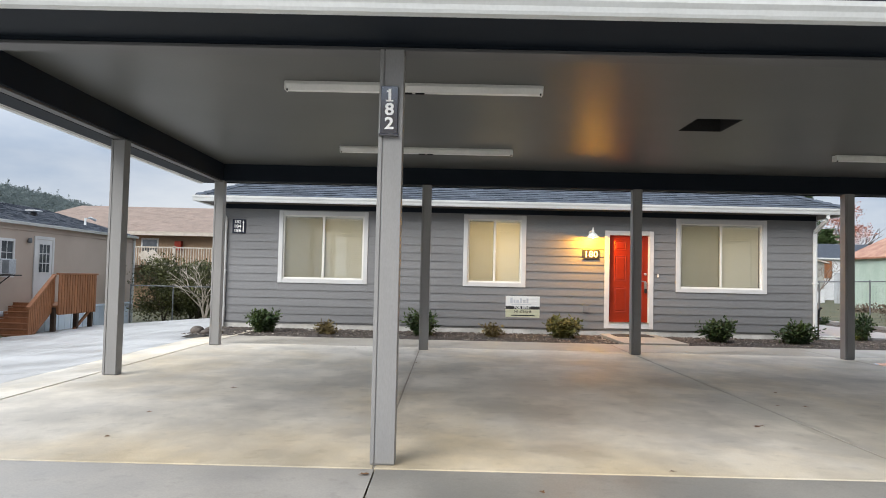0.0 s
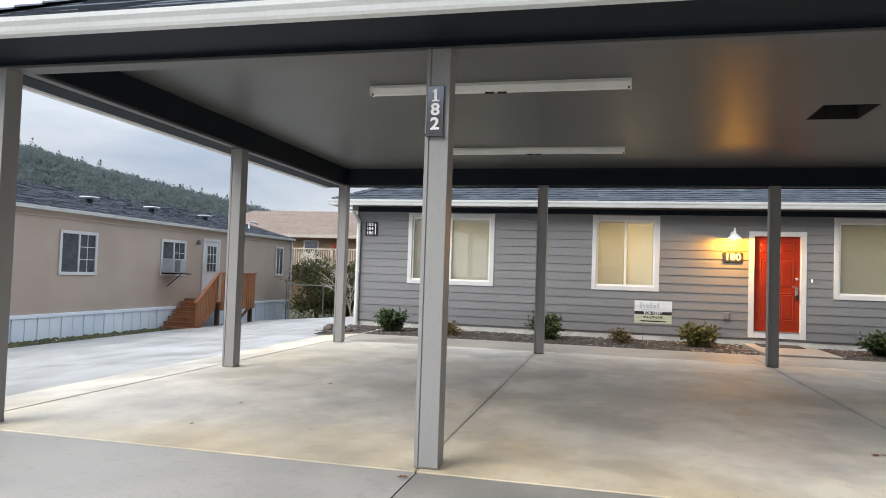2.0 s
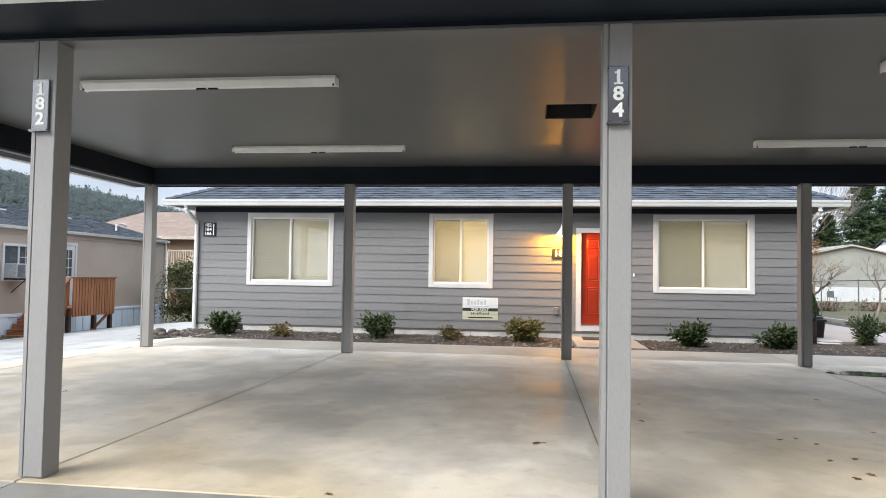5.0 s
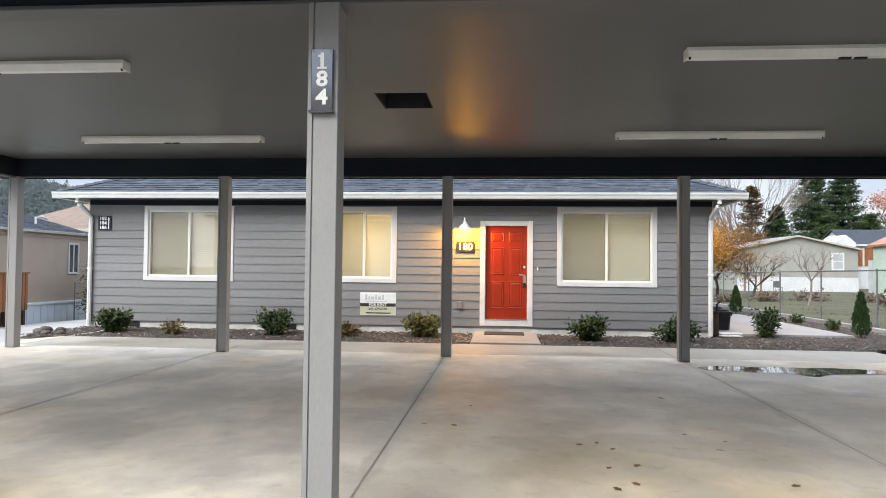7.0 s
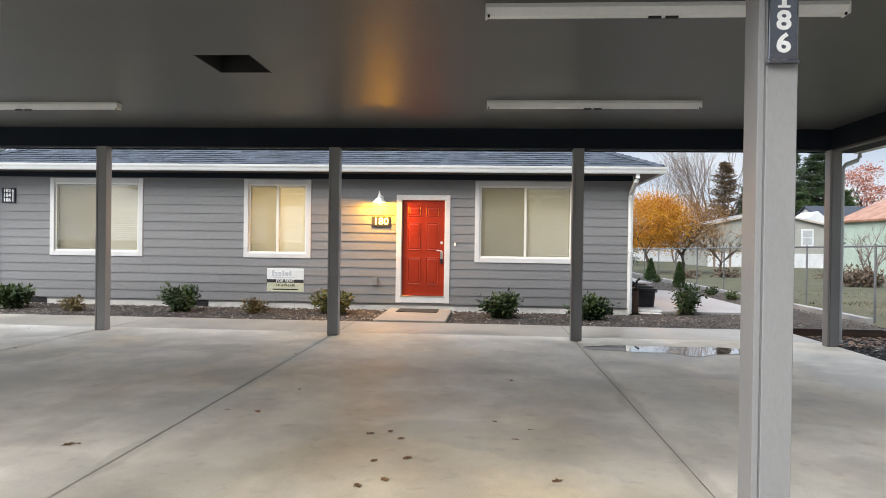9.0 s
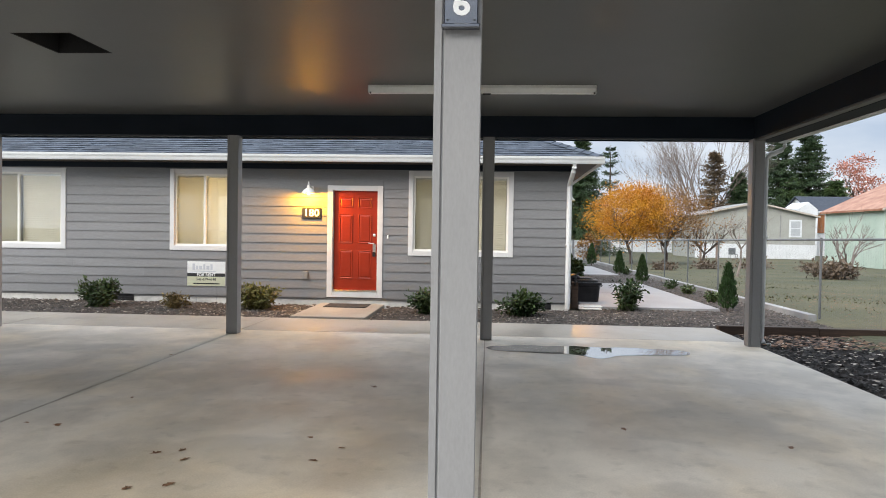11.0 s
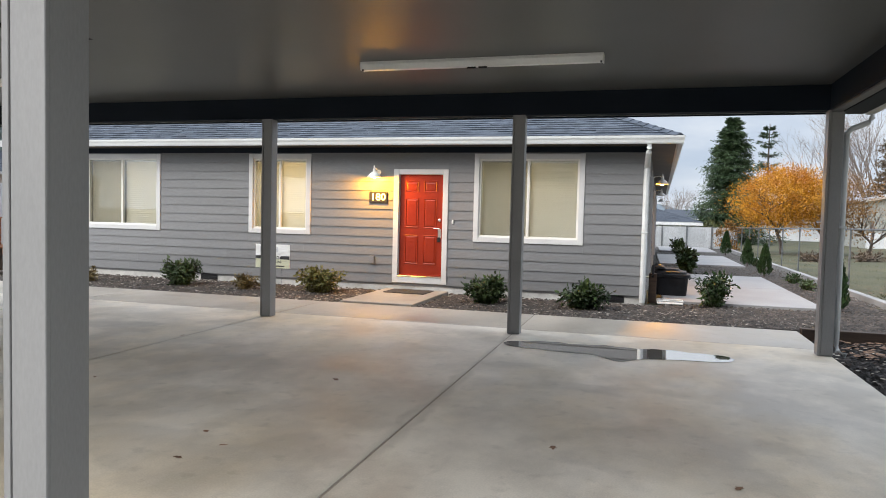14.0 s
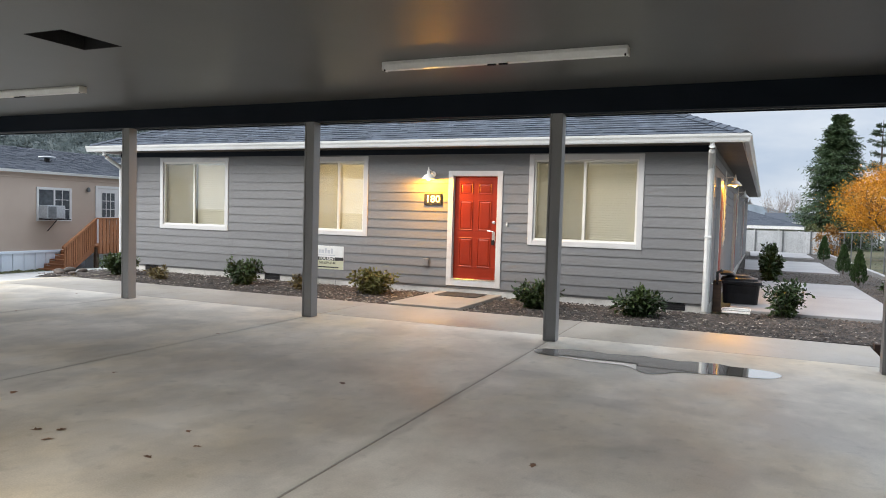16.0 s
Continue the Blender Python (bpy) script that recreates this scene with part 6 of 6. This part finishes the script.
def chain_link(name, a, b, h, spacing, label, cell=0.075):
    """Posts, top rail and a woven net of zigzag wires."""
    a, b = Vector(a), Vector(b)
    L = (b - a).length
    u = (b - a).normalized()
    t = thing(name, a, label, "fence")
    n = int(L / spacing)
    for k in range(n + 1):
        p = a + u * (k * L / n)
        part("post", tube([(p.x, p.y, p.z - 0.3), (p.x, p.y, p.z + h + 0.04)], 0.024, 7), M_GALV, t)
    part("top_rail", tube([a + Vector((0, 0, h)), b + Vector((0, 0, h))], 0.021, 6), M_GALV, t)
    verts, faces = [], []
    w, r = cell / 2, 0.0013
    side = u.cross(Vector((0, 0, 1)))
    rows = int(h / cell)
    for k in range(int(L / cell)):
        for s in (1, -1):
            base = a + u * (k * cell)
            for j in range(rows):
                p = base + u * (w * (1 - s) / 2 + (w * s if j % 2 else 0)) + Vector((0, 0, j * cell))
                q = base + u * (w * (1 - s) / 2 + (0 if j % 2 else w * s)) + Vector((0, 0, (j + 1) * cell))
                i = len(verts)
                verts += [p - u * r, p + u * r, q + u * r, q - u * r]
                faces.append((i, i + 1, i + 2, i + 3))
    soup("net", verts, faces, M_GALV, t, kind="stuff")
    return t


chain_link("chain_link_fence", (FX, 13.2, 0.0), (FX + 0.3, 47.0, -0.3), 1.52, 3.05, "galvanised chain-link fence along the gravel yard")
chain_link("chain_link_fence", (FX, 13.1, 0.0), (30.0, 9.5, -0.05), 1.52, 3.0, "galvanised chain-link fence across the field edge")
priv = thing("privacy_fence", (11, 47.2, -0.4), "grey slatted privacy fence closing the yard", "fence")
for k in range(44):
    x = 8.6 + k * 0.125
    part("slat", box(x, x + 0.118, 47.15, 47.19, -0.45, 1.2 + 0.004 * (k % 3)), M_PRIV, priv)
for k in range(5):
    part("post", box(8.5 + k * 1.4, 8.58 + k * 1.4, 47.1, 47.2, -0.5, 1.26), M_GALV, priv)
tree(13.6, 46.0, -0.4, 1.9, 75, "dense brown shrub at the fence corner", "bush", M_BROWNL, 900, 0.16, 1.2, 3, 0.6, 4, 0.05)


def gable_house(name, x0, x1, y0, y1, z0, ze, zr, wallm, roofm, label, skirt=None, axis="y", over=0.3):
    t = thing(name, ((x0 + x1) / 2, y0, z0), label, "house", kind="structure")
    part("wall", box(x0, x1, y0, y1, z0, ze), wallm, t)
    xm, ym = (x0 + x1) / 2, (y0 + y1) / 2
    if axis == "y":
        part("gable", prism([(x0, ze), (x1, ze), (xm, zr)], "y", y0, y1), wallm, t)
        for s, xe in ((1, x0 - over), (-1, x1 + over)):
            k = (zr - ze) / (xm - x0)
            ez = ze - over * k
            part("roof", prism([(xe, ez), (xe, ez + 0.14), (xm, zr + 0.14), (xm, zr)], "y", y0 - over, y1 + over), roofm, t)
            part("bargeboard", prism([(xe, ez - 0.02), (xe, ez + 0.12), (xm, zr + 0.12), (xm, zr - 0.02)], "y", y0 - over - 0.06, y0 - over - 0.002), M_PALEW, t)
    else:
        part("gable", prism([(y0, ze), (y1, ze), (ym, zr)], "x", x0, x1), wallm, t)
        for ye in (y0 - over, y1 + over):
            k = (zr - ze) / (ym - y0)
            ez = ze - over * k
            part("roof", prism([(ye, ez), (ye, ez + 0.14), (ym, zr + 0.14), (ym, zr)], "x", x0 - over, x1 + over), roofm, t)
        part("eave_board", box(x0 - over, x1 + over, y0 - over - 0.05, y0 - over, ez - 0.05, ez + 0.14), M_FARWH, t)
    if skirt:
        part("skirting", box(x0 - 0.03, x1 + 0.03, y0 - 0.05, y0 - 0.001, z0, skirt), M_FARWH, t)
    return t


sage = gable_house("sage_house", 27.0, 38.0, 70.0, 78.0, -0.5, 3.6, 4.8, M_SAGE, M_KERB, "pale sage mobile home with white skirting", 0.95)
part("window_casing", box(35.6, 36.75, 69.95, 69.999, 1.65, 3.3), M_FARWH, sage)
part("window_pane", box(35.75, 36.6, 69.93, 69.949, 1.8, 3.15), M_PRIV, sage, "blind behind glass")
part("window_bar", box(35.76, 36.59, 69.915, 69.929, 2.44, 2.52), M_FARWH, sage)
part("seam_batten", box(34.75, 34.85, 69.96, 69.999, 0.95, 3.7), M_KERB, sage)
mint = gable_house("mint_shed", 33.3, 42.3, 50.0, 58.0, -0.4, 3.6, 5.75, M_MINT, M_RUST, "mint-green shed with rusty sheet roof")
part("window_pane", box(34.2, 34.75, 49.96, 49.999, 2.0, 2.75), M_MHGLASS, mint)
part("window_casing", box(38.0, 38.9, 49.95, 49.999, 1.65, 3.0), M_FARWH, mint)
white = gable_house("white_house", 44.4, 57.0, 85, 93, -0.5, 4.7, 6.5, M_FARWH, M_SHINGLE_FAR, "small white house with dark roof behind the shed", axis="x")
part("porch_wing", prism([(42.3, -0.5), (44.35, -0.5), (44.35, 4.85), (43.3, 5.7), (42.3, 4.95)], "y", 83.5, 88), M_FARWH, white)
for x in (44.75, 45.95):
    part("porch_panel", box(x, x + 1.05, 84.93, 84.998, 2.2, 4.4), M_PALEW, white)
    part("garage_door", box(x + 0.06, x + 0.99, 84.9, 84.929, 2.25, 4.3), M_DECK, white)
board_fence = thing("board_fence", (40.5, 69, -0.4), "tall weathered grey board fence between the houses", "fence")
for k in range(16):
    part("board", box(38.45 + k * 0.3, 38.45 + k * 0.3 + 0.285, 69.0, 69.04, -0.45, 2.6 + 0.02 * (k % 3)), M_PRIV, board_fence)
for x in (26.2, 27.6):
    part("porch_post", box(x, x + 0.16, 65.8, 65.96, -0.5, 1.9, 0.01), M_TANROOF, None, "reddish timber post before the sage home", category="post", group="timber posts by the sage home")
grey = thing("grey_roofed_house", (8.0, 60, -1.5), "low grey house with dark hipped roof beyond the fence", "house", kind="structure")
part("wall", box(1.0, 12.8, 60.4, 70.0, -1.8, 1.3), M_PRIV, grey)
part("fascia", box(0.6, 13.2, 60.0, 60.06, 1.22, 1.45), M_FARWH, grey)
part("soffit", box(0.6, 13.2, 60.06, 70.4, 1.3, 1.34), M_PRIV, grey)
hip_roof(0.6, 13.2, 60.0, 70.4, 1.45, 0.3, grey, M_SHINGLE_FAR, expo=0.3, tab=0.6)
for x in (9.9, 11.5):
    part("porch_post", box(x, x + 0.12, 60.1, 60.22, -1.8, 1.3), M_FARWH, grey)
gable_house("far_house", 11.5, 30.0, 90, 99, -2.0, 1.75, 2.8, M_FARWH, M_SHINGLE_FAR, "low white house with grey roof far off", axis="x")
trailer = thing("travel_trailer", (16.0, 72, -1.5), "white travel trailer parked beyond the fence", "trailer")
part("body", loft([(14.1, 19.5, 72.0, 74.4, 0.25, -1.0), (14.0, 19.6, 71.95, 74.45, 0.3, 0.6), (14.1, 19.5, 72.0, 74.4, 0.3, 1.7), (14.4, 19.2, 72.2, 74.2, 0.3, 1.82)]), M_FARWH, trailer)
part("window", box(17.0, 17.9, 71.90, 71.949, 0.75, 1.3), M_MHGLASS, trailer)
part("roof_vent", box(15.2, 15.7, 73.0, 73.5, 1.8, 1.95, 0.03), M_FARWH, trailer)
tree(14.45, 66.0, -0.9, 2.3, 76, "clipped round green bush beyond the fence", "bush", M_BUSH, 1400, 0.2, 2.6, 2, 0.6, 4, 0.05)

conifer(16.1, 70, -1, 12.0, 7.6, 81, "tall dense dark fir", M_FIR, 70, 11, 95, 0.25, 0.3)
conifer(20.6, 80, -1, 12.9, 6.4, 82, "sparse layered dark cedar", M_FIR, 26, 5, 34, 0.28, 0.05)
conifer(44.9, 96, -0.5, 17.0, 9.0, 83, "dark green fir behind the houses", M_FIR, 60, 10, 85, 0.32, 0.3)
conifer(49.2, 97, -0.5, 17.5, 9.0, 84, "tall dark green fir behind the houses", M_FIR, 60, 10, 85, 0.32, 0.25)
conifer(45.8, 94.5, -0.5, 10.2, 7.0, 85, "bright green spreading conifer", M_FIRL, 26, 14, 80, 0.3, 0.2)
conifer(51.5, 94.5, -0.5, 10.0, 8.0, 86, "bright green spreading conifer", M_FIRL, 26, 14, 80, 0.3, 0.2)
conifer(31.6, 79.5, -0.5, 11.4, 7.0, 87, "brownish conifer behind a bare tree", M_RUSTFIR, 60, 6, 30, 0.3, 0.1)
conifer(34.4, 80, -0.5, 9.2, 5.0, 88, "small dark fir behind a bare tree", M_FIR, 50, 8, 40, 0.4, 0.2)
tree(17.3, 51.5, -0.4, 5.0, 91, "spreading tree with bright orange autumn leaves", "tree", M_ORANGE, 30000, 0.11, 4.8, 4, 0.6, 1, 0.32, "autumn trees")
tree(20.0, 53.0, -0.4, 5.0, 92, "half-bare tree with orange-brown autumn leaves", "tree", M_BROWNL, 14000, 0.10, 4.8, 4, 0.65, 1, 0.3, "autumn trees")
tree(22.5, 53.5, -0.4, 4.6, 93, "nearly leafless brown tree by the sage house", "tree", M_BROWNL, 1300, 0.14, 4.2, 5, 0.7, 1, 0.2, "autumn trees")
tree(31.0, 81.0, -0.5, 16.0, 94, "large bare tree with many rising thin branches", "bare tree", None, depth=6, spread=0.36, stems=6, twig=M_TWIG, group="bare trees", r=0.19)
tree(27.0, 82.0, -0.5, 13.0, 97, "bare tree with many rising thin branches", "bare tree", None, depth=5, spread=0.36, stems=5, twig=M_TWIG, group="bare trees", r=0.10)
tree(18.65, 34.85, ground_z(18.65, 34.85), 3.4, 95, "small bare fruit tree in the field", "bare tree", None, depth=4, spread=0.75, stems=1, trunk=0.42, twig=M_TWIG, group="bare trees", r=0.05)
tree(23.5, 35.0, -0.2, 3.4, 96, "twisted bare tree before the mint shed", "bare tree", None, depth=4, spread=0.7, stems=3, twig=M_TWIG, group="bare trees", r=0.09)
tree(55.5, 98, -0.5, 12.5, 98, "tree with fading pink autumn leaves", "tree", M_PINKL, 3000, 0.3, 6.0, 4, 0.6, 1, 0.35, "autumn trees")
tree(14.5, 130, -2.0, 9.5, 99, "far pale bare tree", "bare tree", None, depth=5, spread=0.4, stems=5, twig=M_TWIG, group="bare trees", r=0.14)
shrub(22.3, 33.6, -0.25, 2.6, 0.9, M_BRUSH, 900, 0.16, 101, "brown brushy shrub in the field", "field brush", 14)
for k, (x, yy, w) in enumerate(((20.0, 44.0, 3.0), (23.5, 46.0, 3.4), (17.0, 41.0, 2.0), (26.5, 44.5, 2.5))):
    shrub(x, yy, ground_z(x, yy), w, 0.38, M_BRUSH, 500, 0.14, 110 + k, "low brown brush in the field", "field brush", 14)
chair = thing("garden_chair", (28.8, 65.0, -0.35), "grey garden chair standing in the field", "chair")
part("seat", box(28.5, 29.1, 64.7, 65.25, 0.05, 0.09, 0.01), M_GALV, chair)
part("backrest", box(28.5, 29.1, 65.24, 65.3, 0.09, 0.62, 0.01), M_GALV, chair)
for x in (28.53, 29.07):
    for yy in (64.73, 65.22):
        part("leg", box(x - 0.02, x + 0.02, yy - 0.02, yy + 0.02, -0.36, 0.05), M_GALV, chair)


def grass():
    rng = np.random.RandomState(31)
    verts, faces = [], []
    for x0, x1, y0, y1, n in ((13.8, 22, 13.5, 30, 5000), (14, 30, 28, 48, 2500)):
        for _ in range(n):
            x, yy = rng.uniform(x0, x1), rng.uniform(y0, y1)
            z = ground_z(x, yy) - 0.02
            h = rng.uniform(0.02, 0.05) * (1.4 if noise.noise((x * 0.4, yy * 0.4, 3)) > 0.1 else 0.7)
            a = rng.uniform(0, 6.28)
            i = len(verts)
            w = 0.03
            verts += [(x - w * math.cos(a), yy - w * math.sin(a), z), (x + w * math.cos(a), yy + w * math.sin(a), z), (x + rng.uniform(-0.06, 0.06), yy + rng.uniform(-0.06, 0.06), z + h)]
            faces.append((i, i + 1, i + 2))
    soup("grass_tufts", verts, faces, M_BLADE, None, label="rough tufts of winter grass", category="grass", kind="stuff")


grass()

# ---------------------------------------------------------------- wooded hill and far ridge


def hill_height(az):
    """Skyline rise over distance, by the compass angle from the lane (degrees left of north)."""
    pts = ((15, 0.045), (24, 0.078), (28, 0.092), (33, 0.109), (40, 0.131), (44, 0.148), (52, 0.165), (62, 0.165), (75, 0.15), (95, 0.12), (120, 0.07))
    if az <= pts[0][0]:
        return pts[0][1]
    for (a, p), (b, q) in zip(pts, pts[1:]):
        if a <= az <= b:
            return p + (q - p) * (az - a) / (b - a)
    return pts[-1][1]


def hill():
    verts, faces = [], []
    n, m = 60, 10
    for i in range(n + 1):
        az = 8 + 117 * i / n
        for j in range(m + 1):
            d = 150 + 190 * j / m
            s = math.sin(0.5 * math.pi * j / m)
            verts.append((-d * math.sin(radians(az)), d * math.cos(radians(az)), -4 + (hill_height(az) * 330 - 1.5) * s))
    faces = [(i * (m + 1) + j, (i + 1) * (m + 1) + j, (i + 1) * (m + 1) + j + 1, i * (m + 1) + j + 1) for i in range(n) for j in range(m)]
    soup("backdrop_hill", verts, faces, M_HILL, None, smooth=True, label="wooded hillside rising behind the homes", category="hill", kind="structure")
    # tree crowns over it, each a ragged cluster of leaf tufts; some are pointed firs
    rng = np.random.RandomState(9)
    V = []
    for k in range(8200):
        az = 10 + 112 * rng.rand() if k % 3 == 0 else 22 + 42 * rng.rand()
        j = rng.rand() ** 0.7
        d = 150 + 190 * j
        s = math.sin(0.5 * math.pi * j)
        z = -4 + (hill_height(az) * 330 - 1.5) * s
        r = rng.uniform(1.0, 2.3)
        fir = rng.rand() < 0.05
        n = 60
        u = rng.randn(n, 3)
        u /= np.linalg.norm(u, axis=1)[:, None]
        if fir:
            q = rng.rand(n) ** 0.7
            c = np.stack([u[:, 0] * r * 0.95 * (1 - q), u[:, 1] * r * 0.95 * (1 - q), q * r * rng.uniform(1.8, 3.0)], 1)
        else:
            c = u * rng.uniform(0.65, 1.08, (n, 1)) * np.array([r, r, r * rng.uniform(0.8, 1.3)]) + np.array([0, 0, r * 0.7])
        c += np.array([-d * math.sin(radians(az)), d * math.cos(radians(az)), z])
        size = rng.uniform(0.35, 0.75, (n, 1, 1)) * (0.7 if fir else 1.0)
        V.append(c[:, None, :] + rng.randn(n, 3, 3) * size * 0.6)
    V = np.concatenate(V).reshape(-1, 3)
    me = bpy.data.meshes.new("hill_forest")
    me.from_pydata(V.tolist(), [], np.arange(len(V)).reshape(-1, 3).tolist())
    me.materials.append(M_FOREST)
    obj("hill_forest", me, None, label="dense forest on the hill, mist put into its grey-green colour", category="forest", kind="stuff")


hill()
# plain unseen wall added across the lane, behind the walker, to block low sky
part("wall_across_lane", box(-6.0, 60.0, -13.4, -13.0, -0.3, 7.0), M_TAUPE, None, "plain taupe wall across the lane, unseen, added to block low sky", category="wall", kind="structure")
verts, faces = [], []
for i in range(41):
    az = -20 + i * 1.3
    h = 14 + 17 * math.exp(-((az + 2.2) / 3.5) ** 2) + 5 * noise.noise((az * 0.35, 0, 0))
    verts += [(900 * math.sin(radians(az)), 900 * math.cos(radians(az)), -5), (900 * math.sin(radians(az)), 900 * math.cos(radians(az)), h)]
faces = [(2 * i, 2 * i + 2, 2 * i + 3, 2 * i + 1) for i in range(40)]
soup("backdrop_ridge", verts, faces, M_BLUEHILL, None, label="far ridge on the horizon, haze put into its blue colour", category="hill", kind="structure")

# ---------------------------------------------------------------- lap siding, board by board
COURSE, Z_START = 0.187, 0.14
openings = [(-3.614, -1.512, 1.055, 2.755), (0.737, 2.205, 1.068, 2.755), (4.054, 5.199, 0.158, 2.447), (5.722, 7.845, 1.037, 2.757)]
rngs = random.Random(4)
k = 0
while Z_START + k * COURSE < EZ - 0.02:
    z0 = Z_START + k * COURSE
    z1 = min(z0 + COURSE + 0.02, EZ)
    spans = [(HX0, HX1)]
    for a, b, c, d in openings:
        if z0 + 0.02 < d and z1 - 0.02 > c:
            # cut boards under and over the opening
            for lo, hi in ((z0, c - 0.001), (d + 0.001, z1)):
                if hi - lo > 0.025 and hi <= z1:
                    q = -0.022 if lo == z0 else -0.022 + 0.017 * (lo - z0) / (z1 - z0)
                    e = -0.005 if hi == z1 else -0.022 + 0.017 * (hi - z0) / (z1 - z0)
                    part("siding_board", prism([(HY0 - 0.001, lo), (HY0 + q, lo), (HY0 + e, hi), (HY0 - 0.001, hi)], "x", a + 0.001, b - 0.001), M_SIDING, wall_s)
            spans = [s for x0, x1 in spans for s in ((x0, min(x1, a)), (max(x0, b), x1)) if s[1] - s[0] > 0.03]
    for x0, x1 in spans:
        cuts = [x0]
        while x1 - cuts[-1] > 4.2:
            cuts.append(cuts[-1] + rngs.uniform(2.2, 3.7))
        cuts.append(x1)
        for a, b in zip(cuts, cuts[1:]):
            bm = prism([(HY0 - 0.001, z0), (HY0 - 0.022, z0), (HY0 - 0.022, z0 + 0.004), (HY0 - 0.005, z1), (HY0 - 0.001, z1)], "x", a + 0.001, b - 0.001)
            part("siding_board", bm, M_SIDING, wall_s)
    k += 1
# boards of the side wall, seen edge-on
wall_e = bpy.data.objects["wall_east"]
for k in range(15):
    z0 = Z_START + k * COURSE
    o = SK(HY1)
    bm = bmesh.new()
    prof = [(0.001, z0), (0.019, z0), (0.005, min(z0 + COURSE + 0.02, EZ)), (0.001, min(z0 + COURSE + 0.02, EZ))]
    r0 = [bm.verts.new((HX1 + u, HY0 + 0.09, v)) for u, v in prof]
    r1 = [bm.verts.new((HX1 + o + u, HY1, v)) for u, v in prof]
    for i in range(4):
        bm.faces.new((r0[i], r0[(i + 1) % 4], r1[(i + 1) % 4], r1[i]))
    part("siding_board", bm, M_SIDING, wall_e)
